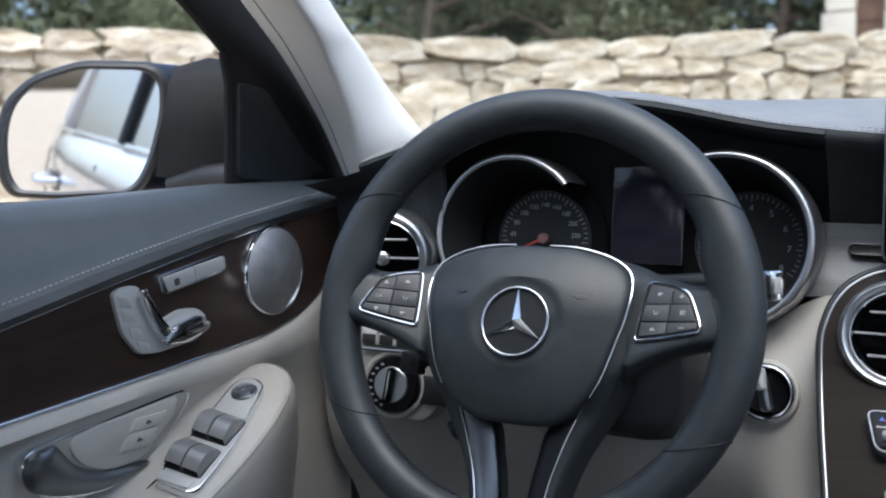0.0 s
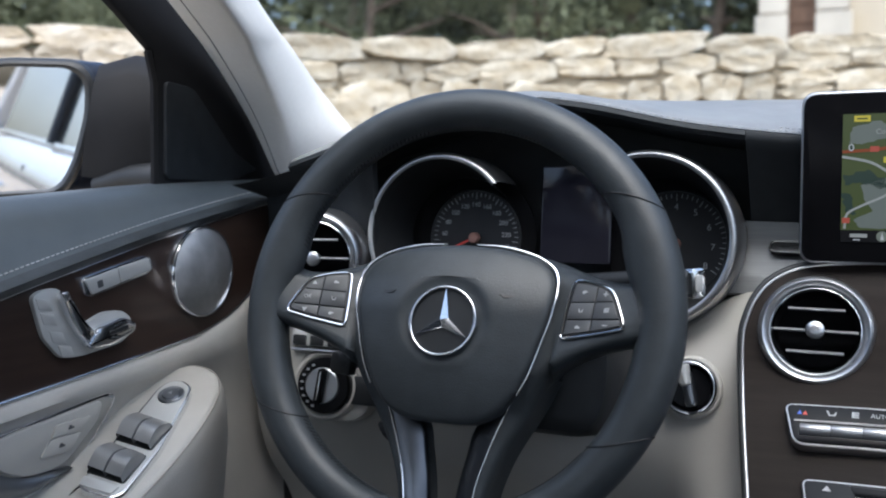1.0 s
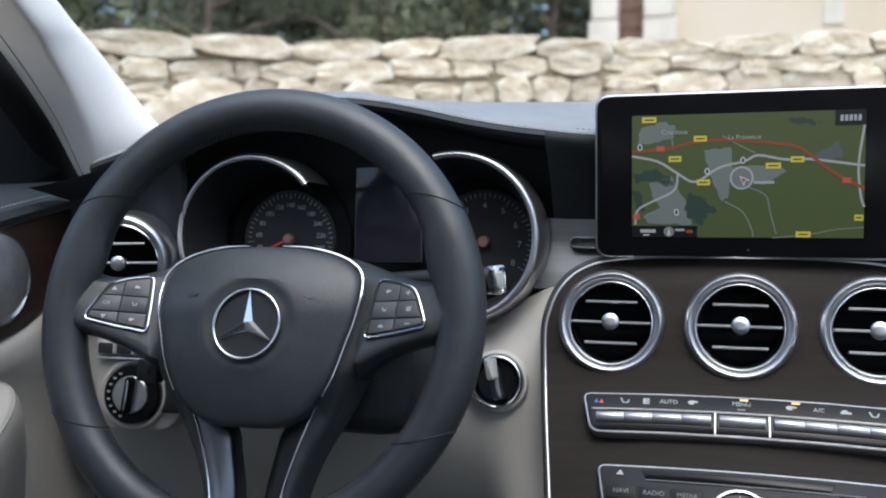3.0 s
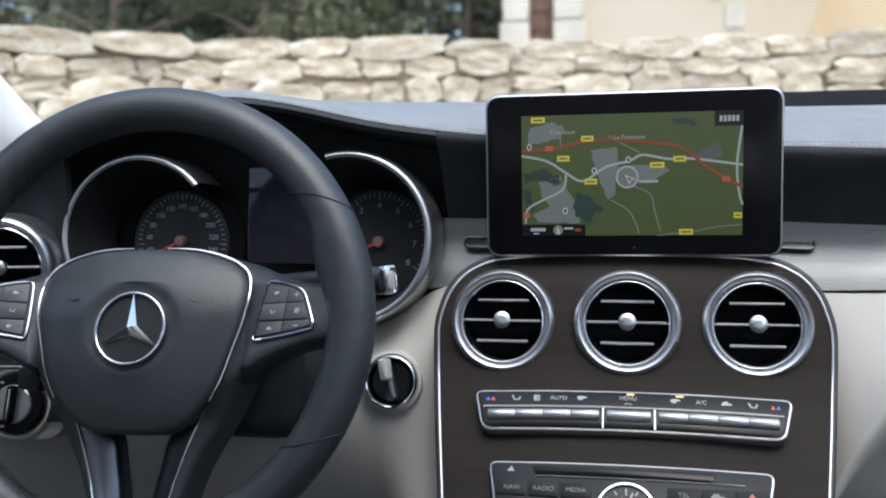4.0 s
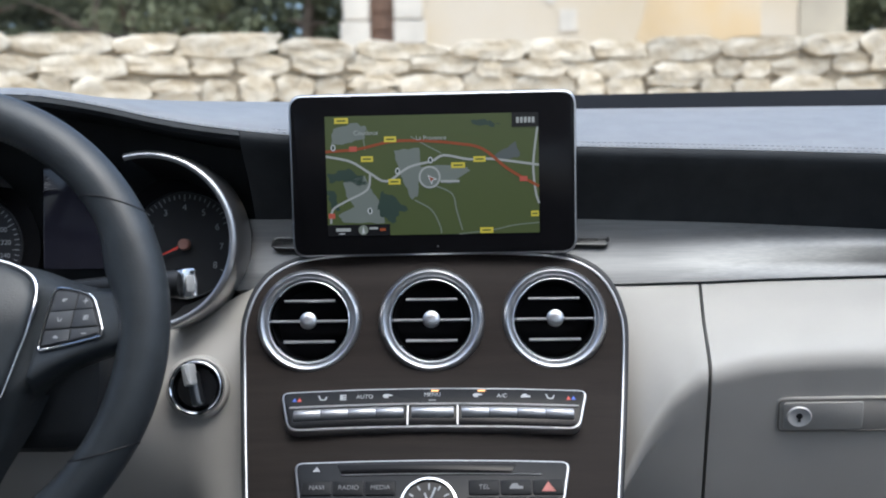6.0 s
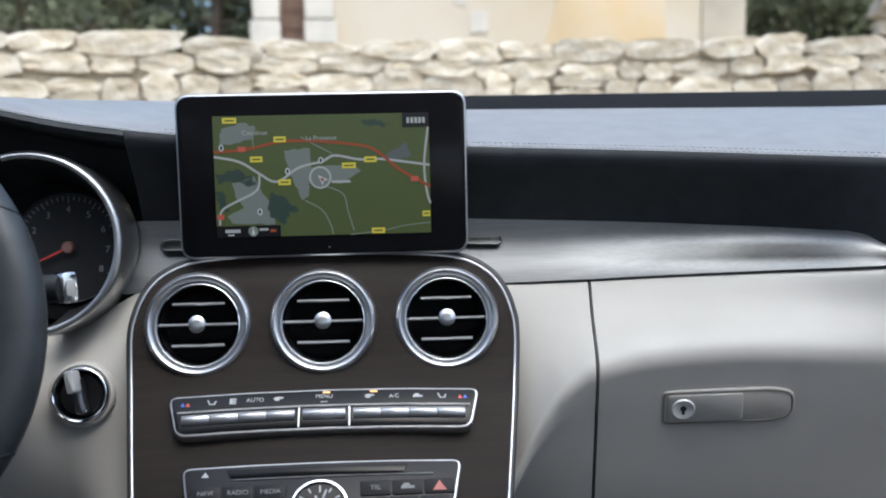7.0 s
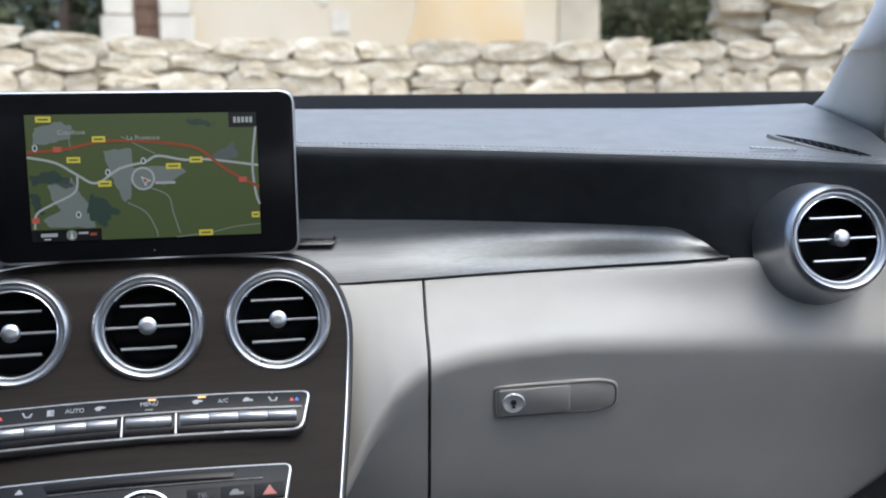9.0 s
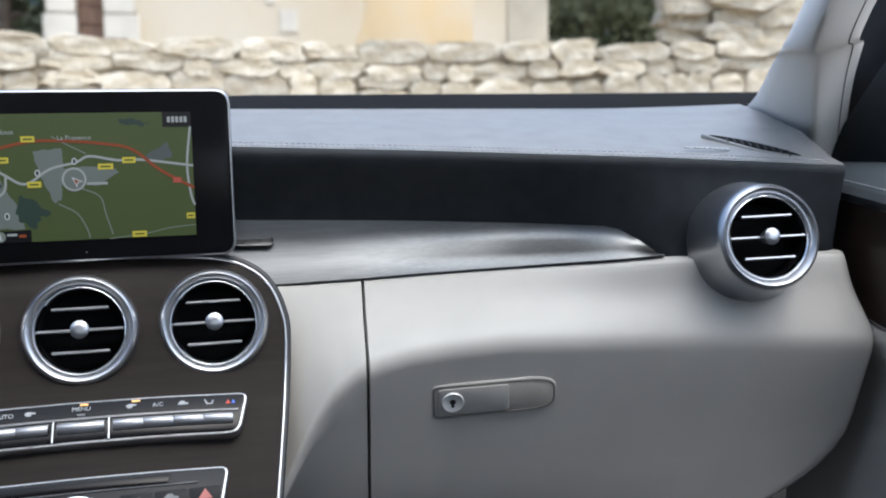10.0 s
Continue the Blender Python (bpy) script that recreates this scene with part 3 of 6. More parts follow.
glove_box = empty("glove_box", (0.45, 0, 0.65))
tagged(glove_box, "closed beige glove box with lock and recessed latch", "glove box")
bm = bmesh.new()
rows = []
for x in xs(0.2375, 0.654, 60):
    row = []
    k = (x - 0.2375) / 0.4165
    e = max(0.0, (x - 0.640) / 0.014)
    for p in lower_section(x):
        right = 0.671 - 0.035 * min(1.6, max(0.0, (0.702 - p[1]) / 0.06)) ** 2 - 0.010 * max(0.0, (p[1] - 0.79) / 0.07)
        xx = 0.2375 + (right - 0.2375) * k - (0.062 - p[0]) * 0.14 * max(0.0, 1 - k * 2)
        row.append((xx, p[0] + 0.012 * e * e, p[1]))
    rows.append(row)
loft(bm, rows, thick=(0, 0.012, 0))
part("lid", bm, BEIGE, glove_box, smooth=60)
ml = frame_at((0.332, -0.0234, 0.7410), (1, -0.128, 0.055), (-0.128, -0.94, -0.312))
bm = bmesh.new()
lo = rounded([(-0.0525, -0.0165), (0.040, -0.0165), (0.0560, -0.012), (0.0560, 0.012), (0.040, 0.0165), (-0.0525, 0.0165)], [0.005, 0.012, 0.012, 0.012, 0.012, 0.005])
plate(bm, lo, -0.008, 0.0012, ml, 0.0008)
latch = part("latch_surround", bm, BEIGE, glove_box)
# A thin raised bead: the groove's shade is put into its dark beige.
bm = bmesh.new()
tube(bm, [ml @ Vector((x * 0.965, y * 0.90, 0.0010)) for x, y in lo], 0.0009, 6, closed=True)
part("groove", bm, material("beige_groove_shade", (0.14, 0.13, 0.115), 0.7, vary=0.03), latch, "raised bead round the latch, a groove's shade in dark beige")
# The recess is a raised plate; its shade is put into darker beige.
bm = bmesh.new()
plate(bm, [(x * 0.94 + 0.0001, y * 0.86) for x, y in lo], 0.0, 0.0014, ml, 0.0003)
part("recess", bm, material("beige_recess_shade", (0.36, 0.34, 0.305), 0.6, vary=0.03), latch)
bm = bmesh.new()
plate(bm, rounded([(-0.047, -0.0130), (0.014, -0.0130), (0.014, 0.0130), (-0.047, 0.0130)], 0.003), 0.001, 0.0026, ml, 0.0008)
flap = part("flap", bm, BEIGE, latch)
bm = bmesh.new()
lathe(bm, [(0.0098, 0.001), (0.0098, 0.0032), (0.0090, 0.0042), (0.0078, 0.0040), (0.0072, 0.0036), (0.0, 0.0036)], ml @ Matrix.Translation((-0.035, 0, 0)), 28)
lk = part("lock", bm, material("lock_silver", (0.66, 0.66, 0.65), 0.4, metal=0.3, vary=0.05), glove_box, "silver key lock")
bm = bmesh.new()
plate(bm, circle(0.0026, 14, -0.035, 0.001), 0.0030, 0.0042, ml)
plate(bm, [(-0.0362, -0.0045), (-0.0338, -0.0045), (-0.0343, 0.0), (-0.0357, 0.0)], 0.0030, 0.0041, ml)
part("keyhole", bm, DARK, lk, smooth=0)

# driver side lower panel
bm = bmesh.new()
rows = []
for x in xs(-0.648, -0.14, 40):
    z0 = lerp(x, (-0.6, -0.5, -0.3, -0.225, -0.195, -0.165, -0.14), (0.82, 0.80, 0.795, 0.800, 0.820, 0.836, 0.839))
    w = lerp(x, (-0.6, -0.45, -0.3, -0.2, -0.14), (0.0, 0.02, 0.02, 0.01, 0.02))
    c = min(1.0, max(0.0, (x + 0.225) / 0.055))
    c = c * c * (3 - 2 * c)     # beside the console the panel comes forward towards its foot
    foot = [(0.003 + w, 0.69), (0.02 + w, 0.64), (0.06 + w, 0.58), (0.08 + w, 0.5)]
    near = [(-0.009 + w, 0.69), (-0.030 + w, 0.64), (-0.055 + w, 0.58), (-0.085 + w, 0.5)]
    rows.append([(x, p[0], p[1]) for p in spline([(0.068, z0), (0.035 + w, z0 - 0.012), (0.014 + w, z0 - 0.040), (0.003 + w, z0 - 0.072)] + [(f[0] + (n[0] - f[0]) * c, f[1]) for f, n in zip(foot, near)], 4)])
loft(bm, rows, thick=(0, 0.012, 0))
part("knee_panel", bm, BEIGE, dashboard, "beige panel under the steering column", smooth=60)

# ---- centre console ----
YC = ([0.60, 0.69, 0.713, 0.735, 0.759, 0.78, 0.82, 0.85, 0.872], [-0.160, -0.079, -0.058, -0.038, -0.018, -0.005, 0.012, 0.026, 0.042])
centre_console = empty("centre_console", (0, 0, 0.60))
tagged(centre_console, "grey-brown wood veneer centre console edged in chrome", "centre console")
half = spline([(0.125, 0.60), (0.1433, 0.69), (0.1555, 0.753), (0.1605, 0.80), (0.1577, 0.822), (0.150, 0.840), (0.136, 0.854), (0.112, 0.8635), (0.07, 0.8675), (0.0, 0.869)], 10)


def console_y(x, z):
    return soft(z, YC, 0.006) + 0.35 * x * x


bm = bmesh.new()
rows = []
for p in half[:-1]:
    rows.append([(u * p[0], console_y(u * p[0], p[1]), p[1]) for u in [q / 36 for q in range(-36, 37)]])
loft(bm, rows, thick=(0, 0.03, -0.008))
holes = [f for f in bm.faces if min(math.hypot(f.calc_center_median().x - c, f.calc_center_median().z - 0.817) for c in (-0.1045, -0.0008, 0.1025)) < 0.0388]
bmesh.ops.delete(bm, geom=holes, context='FACES')
part("veneer_face", bm, VENEER, centre_console, smooth=50)
edge = [(x, console_y(x, z) - 0.0005, z) for x, z in half] + [(-x, console_y(x, z) - 0.0005, z) for x, z in half[-2::-1]]
bm = bmesh.new()
tube(bm, edge, 0.0012, 8, up=(0, -1, 0))
part("chrome_edge", bm, SATIN, centre_console, "thin chrome edging", smooth=60)
bm = bmesh.new()
tube(bm, [(x * 1.012, y + 0.004, z + 0.001) for x, y, z in edge], 0.0030, 8, up=(0, -1, 0))
part("dark_edge", bm, DARK, centre_console, "dark joint beside the chrome", smooth=60)


def air_vent(name, place, n, r, label, barrel=0.03, bell=1.0):
    """A round air vent: turned ring, dark throat, three bars and a knob."""
    m = frame_at(place, (1, 0, 0), n)
    ob = empty(name, place)
    tagged(ob, label, "air vent", "round air vents")
    bm = bmesh.new()
    lathe(bm, [(r * 0.93 * bell, -barrel), (r * 1.03 * bell, -barrel * 0.8), (r * 1.035, -0.012), (r * 1.03, -0.006), (r * 0.985, -0.0010), (r * 0.93, 0.0008), (r * 0.88, -0.0004), (r * 0.845, -0.0035), (r * 0.835, -0.006)], m, 64)
    part("ring", bm, SATIN, ob, "satin silver ring", smooth=60)
    bm = bmesh.new()
    lathe(bm, [(r * 0.84, -0.0062), (r * 0.815, -0.0030), (r * 0.785, -0.0024), (r * 0.755, -0.0038), (r * 0.745, -0.0085)], m, 64)
    part("inner_ring", bm, CHROME, ob, "chrome inner ring", smooth=60)
    bm = bmesh.new()
    lathe(bm, [(r * 0.75, -0.008), (r * 0.735, -0.016), (r * 0.70, -0.028), (0.0, -0.030)], m, 48)
    part("throat", bm, BLACKHOLE, ob, "black throat")
    for k, v in enumerate((-0.40, 0.0, 0.40)):
        w = math.sqrt(0.745 ** 2 - v * v) * r * 0.99
        if v: w *= 0.80
        bm = bmesh.new()
        box(bm, (-w, v * r - 0.0010, -0.019), (w, v * r + 0.0009, -0.0055), m)
        bar = part("vane", bm, BLACKHOLE, ob, "black vane with silver front edge", smooth=0)
        bm = bmesh.new()
        tube(bm, [m @ Vector((-w, v * r, -0.0052)), m @ Vector((w, v * r, -0.0052))], 0.00125, 8)
        part("vane_edge", bm, SATIN, bar)
    bm = bmesh.new()
    lathe(bm, [(0.0045, -0.012), (0.0058, -0.005), (0.0069, -0.0015), (0.0073, 0.0012), (0.0068, 0.0030), (0.0050, 0.0042), (0.0028, 0.0047), (0.0, 0.0048)], m, 24)
    part("knob", bm, SATIN, ob, "polished knob", smooth=35)
    return ob


VENT_L = "round satin silver air vent with black vanes in the console"
air_vent("air_vent", (-0.1045, 0.0058, 0.8165), (0, -0.96, 0.27), 0.0432, VENT_L)
air_vent("air_vent", (-0.0008, 0.0015, 0.8175), (0, -0.96, 0.27), 0.0432, VENT_L)
air_vent("air_vent", (0.1025, 0.0066, 0.8165), (0, -0.96, 0.27), 0.0432, VENT_L)
VENT_S = "round satin silver air vent at the dashboard's outer end"
air_vent("air_vent", (0.558, -0.0885, 0.8767), (-0.12, -0.965, 0.20), 0.0445, VENT_S, 0.06, 1.20)
air_vent("air_vent", (-0.5625, -0.015, 0.8595), (0.30, -0.95, 0.05), 0.0460, VENT_S, 0.05, 1.05)

# climate panel
NC = Vector((0, -0.70, 0.714))
mc = frame_at((0.001, -0.0305, 0.7485), (1, 0, 0), NC)


def bow(pts, k=0.0, c=0.0035):
    return [(x, y + c * (1 - (x / 0.125) ** 2)) for x, y in pts]


ROCKER = material("rocker_silver", (0.46, 0.462, 0.475), 0.38, metal=0.85, vary=0.05)
climate_panel = empty("climate_panel", mc.translation)
tagged(climate_panel, "chrome-framed climate control panel with silver rocker keys", "climate panel")
frame_o = bow(rounded([(-0.1165, -0.0205), (-0.06, -0.0205), (0, -0.0205), (0.06, -0.0205), (0.1165, -0.0205), (0.1255, 0.0165), (0.06, 0.0165), (0, 0.0165), (-0.06, 0.0165), (-0.1255, 0.0165)], [0.010, 0.01, 0.01, 0.01, 0.010, 0.008, 0.01, 0.01, 0.01, 0.008], 6))
bm = bmesh.new()
plate(bm, frame_o, -0.006, 0.0035, mc, 0.0018)
part("frame", bm, SATIN, climate_panel, "bright chrome frame")
inner = shrink(frame_o, 0.0019)
bm = bmesh.new()
plate(bm, inner, 0.002, 0.0040, mc, 0.0004)
part("fascia", bm, GLOSS, climate_panel, "gloss black legend strip")
bm = bmesh.new()
tube(bm, [mc @ Vector((x, 0.0005 + 0.0035 * (1 - (x / 0.125) ** 2), 0.0042)) for x in xs(-0.1165, 0.1165, 24)], 0.0010, 6)
for x in (-0.0205, 0.0195):
    tube(bm, [mc @ Vector((x, 0.004, 0.0042)), mc @ Vector((x, -0.015, 0.0042))], 0.0007, 6)
part("divider", bm, SATIN, climate_panel)
for x0, x1, n in ((-0.112, -0.0235, 4), (-0.0175, 0.0165, 1), (0.0225, 0.112, 4)):
    for i in range(n):
        a, b = x0 + (x1 - x0) * i / n, x0 + (x1 - x0) * (i + 1) / n
        bm = bmesh.new()
        rows = []
        for x in (a + 0.00012, a + 0.0004, b - 0.0004, b - 0.00012):
            y0 = -0.0072 + 0.0035 * (1 - (x / 0.125) ** 2)
            d = 0.0003 if x in (a + 0.00012, b - 0.00012) else 0.0
            rows.append([mc @ Vector((x, y0 + 0.0047 * math.cos(t), 0.0035 + (0.0055 - d) * math.sin(t))) for t in xs(0.0, math.pi, 10)])
        loft(bm, rows, cap=True)
        part("rocker_key", bm, ROCKER, climate_panel, "ribbed silver key", smooth=60)


def icon(parent, m, x, y, w, h, mat, style=0, height=0.0041):
    """A small printed symbol of short bars."""
    bm = bmesh.new()
    if style == 0:      # seat and arrows
        plate(bm, [(x + a * w, y + b * h) for a, b in ((-0.45, 0.45), (-0.2, -0.38), (0.35, -0.38), (0.5, 0.25), (0.36, 0.25), (0.24, -0.22), (-0.10, -0.22), (-0.30, 0.45))], height - 0.0002, height + 0.0002, m)
    elif style == 1:    # stacked bars
        plate(bm, [(x + a * w, y + b * h) for a, b in ((-0.45, 0.48), (-0.45, -0.48), (0.45, -0.48), (0.45, -0.25), (-0.1, -0.25), (-0.1, -0.12), (0.45, -0.12), (0.45, 0.12), (-0.1, 0.12), (-0.1, 0.25), (0.45, 0.25), (0.45, 0.48))], height - 0.0002, height + 0.0002, m)
    elif style == 2:    # car outline
        plate(bm, [(x - 0.5 * w, y - 0.25 * h), (x + 0.5 * w, y - 0.25 * h), (x + 0.5 * w, y + 0.05 * h), (x + 0.2 * w, y + 0.1 * h), (x + 0.1 * w, y + 0.4 * h), (x - 0.25 * w, y + 0.4 * h), (x - 0.45 * w, y + 0.05 * h)], height - 0.0002, height + 0.0002, m)
    elif style == 3:    # triangle
        plate(bm, [(x - 0.5 * w, y - 0.45 * h), (x + 0.5 * w, y - 0.45 * h), (x, y + 0.5 * h)], height - 0.0002, height + 0.0002, m)
    elif style == 4:    # windscreen fan
        plate(bm, [(x - 0.5 * w, y + 0.1 * h), (x - 0.3 * w, y - 0.3 * h), (x + 0.1 * w, y - 0.3 * h), (x + 0.1 * w, y), (x + 0.5 * w, y + 0.05 * h), (x + 0.5 * w, y + 0.25 * h), (x, y + 0.4 * h), (x - 0.3 * w, y + 0.35 * h)], height - 0.0002, height + 0.0002, m)
    elif style == 5:    # dash
        box(bm, (x - w / 2, y - h / 2, height - 0.0002), (x + w / 2, y + h / 2, height + 0.0002), m)
    return part("symbol", bm, mat, parent, smooth=0)


def up_at(x):
    return 0.0082 + 0.0035 * (1 - (x / 0.125) ** 2)


for x, s, mat in ((-0.0905, 0, PRINT), (-0.0735, 1, PRINT), (-0.0375, 4, PRINT), (0.0355, 4, PRINT), (0.0745, 2, PRINT), (0.094, 0, PRINT)):
    icon(climate_panel, mc, x, up_at(x), 0.0080 if s != 1 else 0.0056, 0.0052, mat, s)
for s in (-1, 1):
    icon(climate_panel, mc, s * 0.111 - 0.002, up_at(0.11) - 0.0005, 0.0036, 0.0036, BLUEP if s < 0 else REDP, 3)
    icon(climate_panel, mc, s * 0.111 + 0.002, up_at(0.11) - 0.0005, 0.0036, 0.0036, REDP if s < 0 else BLUEP, 3)
for text, x in (("AUTO", -0.0560), ("MENU", -0.0010), ("A/C", 0.0555)):
    writing("lettering", text, 0.0050, mc @ Matrix.Translation((x, up_at(x) + (0.0008 if text == "MENU" else 0), 0.0041)), PRINT, climate_panel)
icon(climate_panel, mc, -0.001, up_at(0) - 0.0042, 0.006, 0.0012, DIMPRINT, 5)
for x in (-0.001, 0.037):
    icon(climate_panel, mc, x + 0.002, up_at(x) + 0.0045, 0.006, 0.0014, AMBER, 5)

# radio panel
RADIOKEY = material("dark_radio_key", (0.009, 0.0095, 0.011), 0.5, spec=0.2)
mr_ = frame_at((0.0, -0.0845, 0.6865), (1, 0, 0), (0, -0.68, 0.733))
radio_panel = empty("radio_panel", mr_.translation)
tagged(radio_panel, "black radio panel with disc slot and chrome surround", "radio panel")
ro = bow(rounded([(-0.094, -0.034), (0.094, -0.034), (0.1085, 0.0385), (0.055, 0.0385), (0, 0.0385), (-0.055, 0.0385), (-0.1085, 0.0385)], [0.01, 0.01, 0.008, 0.01, 0.01, 0.01, 0.008], 6), c=0.003)
bm = bmesh.new()
plate(bm, ro, -0.006, 0.0035, mr_, 0.0018)
part("frame", bm, SATIN, radio_panel, "bright chrome frame")
bm = bmesh.new()
plate(bm, shrink(ro, 0.0019), 0.002, 0.0040, mr_, 0.0004)
part("fascia", bm, material("graphite_fascia", (0.010, 0.0105, 0.012), 0.35, spec=0.2), radio_panel, "graphite fascia")
bm = bmesh.new()
plate(bm, bow(rounded([(-0.070, 0.0265), (0.062, 0.0265), (0.066, 0.0345), (-0.074, 0.0345)], 0.002), c=0.0025), 0.003, 0.0046, mr_, 0.0003)
part("disc_slot", bm, GLOSS, radio_panel, "gloss black disc slot")
bm = bmesh.new()
tube(bm, [mr_ @ Vector((x, 0.0258 + 0.0025 * (1 - (x / 0.125) ** 2), 0.0045)) for x in xs(-0.07, 0.085, 14)], 0.0005, 6)
part("slot_edge", bm, SATIN, radio_panel)
icon(radio_panel, mr_, -0.0895, 0.0325, 0.006, 0.0045, PRINT, 3, 0.0042)
for i, text in enumerate(("NAVI", "RADIO", "MEDIA")):
    x = -0.088 + i * 0.0245
    bm = bmesh.new()
    plate(bm, rect(0.0235, 0.0125, 0.002, x, 0.0165), 0.003, 0.0052, mr_, 0.0008)
    k = part("key", bm, RADIOKEY, radio_panel)
    writing("lettering", text, 0.0052, mr_ @ Matrix.Translation((x, 0.0165, 0.0053)), DIMPRINT, k)
for i in range(3):
    x = 0.0405 + i * 0.0245
    bm = bmesh.new()
    plate(bm, rect(0.0235, 0.0125, 0.002, x, 0.0165), 0.003, 0.0052, mr_, 0.0008)
    k = part("key", bm, RADIOKEY, radio_panel)
    if i == 0:
        writing("lettering", "TEL", 0.0052, mr_ @ Matrix.Translation((x, 0.0165, 0.0053)), DIMPRINT, k)
    else:
        icon(k, mr_, x, 0.0165, 0.0105, 0.0085 if i == 2 else 0.007, HAZARD if i == 2 else DIMPRINT, 3 if i == 2 else 2, 0.0054)
for i in range(6):
    bm = bmesh.new()
    x = (-0.084, -0.060, -0.0365, 0.0385, 0.062, 0.0855)[i]
    plate(bm, rect(0.0225, 0.0125, 0.002, x, 0.0025), 0.003, 0.0052, mr_, 0.0008)
    part("key", bm, RADIOKEY, radio_panel)
clock = empty("analogue_clock", mr_ @ Vector((0, 0.0025, 0.004)))
tagged(clock, "small round analogue clock with dark dial", "clock")
mk = mr_ @ Matrix.Translation((-0.0015, 0.0010, 0.004))
bm = bmesh.new()
lathe(bm, [(0.0225, -0.003), (0.0225, 0.004), (0.0215, 0.0058), (0.020, 0.006), (0.0192, 0.0035)], mk, 48)
part("bezel", bm, CHROME, clock)
bm = bmesh.new()
lathe(bm, [(0.0193, 0.0036), (0.0, 0.0036)], mk, 48)
part("dial", bm, GLOSS, clock)
for i in range(12):
    bm = bmesh.new()
    a = math.pi * i / 6
    mm = mk @ pose(0, 0, 0, 0, 0, -30 * i)
    box(bm, (-0.0006, 0.0135 if i % 3 else 0.0120, 0.0036), (0.0006, 0.0172, 0.0042), mm)
    part("hour_mark", bm, PRINT, clock, smooth=0)
for ang, ln in ((-20, 0.0095), (20, 0.0145)):
    bm = bmesh.new()
    box(bm, (-0.0007, -0.002, 0.0044), (0.0007, ln, 0.005), mk @ pose(0, 0, 0, 0, 0, -ang))
    part("hand_bar", bm, PRINT, clock, smooth=0)

# ---- infotainment screen ----
screen = empty("infotainment_screen", (0, 0.04, 0.862))
tagged(screen, "black tablet-style screen with silver edge showing a road map", "display screen")
ms = frame_at((0.0015, 0.030, 0.9365), (1, 0, 0.006), (0, -1, 0.012))
so = rect(0.2440, 0.1385, 0.013, 0, 0.0008, n=8)
bm = bmesh.new()
plate(bm, so, -0.016, 0.0006, ms, 0.003)
part("housing", bm, SATIN, screen, "silver edge")
bm = bmesh.new()
plate(bm, rect(0.2400, 0.1345, 0.0115, 0, 0.0008, n=8), -0.002, 0.0018, ms, 0.0008)
part("bezel", bm, GLOSS, screen, "gloss black bezel")
bm = bmesh.new()
plate(bm, rect(0.10, 0.03, 0.01, 0, -0.055), -0.06, -0.014, ms)
part("stand", bm, DARK, screen)
mp_ = ms @ Matrix.Translation((-0.0005, 0.0005, 0.0020))
MW, MH = 0.1805, 0.1015


def mpx(px, py):
    """Map coordinates from a 386 by 212 sheet with its origin at the upper left."""
    return ((px / 386 - 0.5) * MW, (0.5 - py / 212) * MH)


def flat(name, pts, h, mat, label=""):
    bm = bmesh.new()
    vs = [bm.verts.new(mp_ @ Vector((*mpx(*p), h))) for p in pts]
    bm.faces.new(vs)
    return part(name, bm, mat, map_sheet, label, smooth=0)


def ragged(pts, seed, amp=3.5, n=5):
    """A closed outline with an uneven, broken edge."""
    rg = random.Random(seed)
    out = []
    for a, b in zip(pts, pts[1:] + pts[:1]):
        for i in range(n):
            t = i / n
            k = 0 if i == 0 else amp
            out.append((a[0] + (b[0] - a[0]) * t + rg.uniform(-k, k), a[1] + (b[1] - a[1]) * t + rg.uniform(-k, k)))
    return [(min(386, max(0, x)), min(212, max(0, y))) for x, y in out]


def stripe(name, pts, w, h, mat):
    line = [Vector(mpx(*p)) for p in spline([(a, b, 0) for a, b in pts], 4) for p in [(p[0], p[1])]]
    bm = bmesh.new()
    L, R = [], []
    for i, p in enumerate(line):
        t = (line[min(i + 1, len(line) - 1)] - line[max(i - 1, 0)]).normalized()
        n = Vector((-t.y, t.x)) * w * 0.5
        L.append(mp_ @ Vector((*(p + n), h)))
        R.append(mp_ @ Vector((*(p - n), h)))
    loft(bm, [L, R])
    return part(name, bm, mat, map_sheet, smooth=0)


GLOW = 0.10
G_GREEN = glowing("map_green", (0.100, 0.130, 0.045), GLOW)
G_GREY = glowing("map_grey", (0.23, 0.26, 0.235), GLOW)
G_WOOD = glowing("map_forest", (0.045, 0.075, 0.060), GLOW)
G_ROAD = glowing("map_road", (0.50, 0.52, 0.50), GLOW)
G_LANE = glowing("map_lane", (0.26, 0.29, 0.24), GLOW)
G_RED = glowing("map_motorway", (0.36, 0.085, 0.03), GLOW)
G_YEL = glowing("map_sign", (0.85, 0.72, 0.08), GLOW)
G_WHITE = glowing("map_white", (0.75, 0.77, 0.78), GLOW)
G_BLACK = glowing("map_black", (0.008, 0.008, 0.010), GLOW)
bm = bmesh.new()
plate(bm, [mpx(0, 0), mpx(0, 212), mpx(386, 212), mpx(386, 0)][::-1], -0.0006, 0.0, mp_)
map_sheet = part("map", bm, G_GREEN, screen, "dark green road map picture", smooth=0)
flat("town_area", ragged([(15, 22), (55, 12), (75, 20), (72, 40), (30, 50), (10, 48)], 1, 1.6), 0.0001, G_GREY)
flat("town_area", ragged([(30, 118), (70, 105), (78, 125), (95, 150), (105, 190), (30, 188), (20, 175), (50, 160), (35, 140)], 2, 1.6), 0.0001, G_GREY)
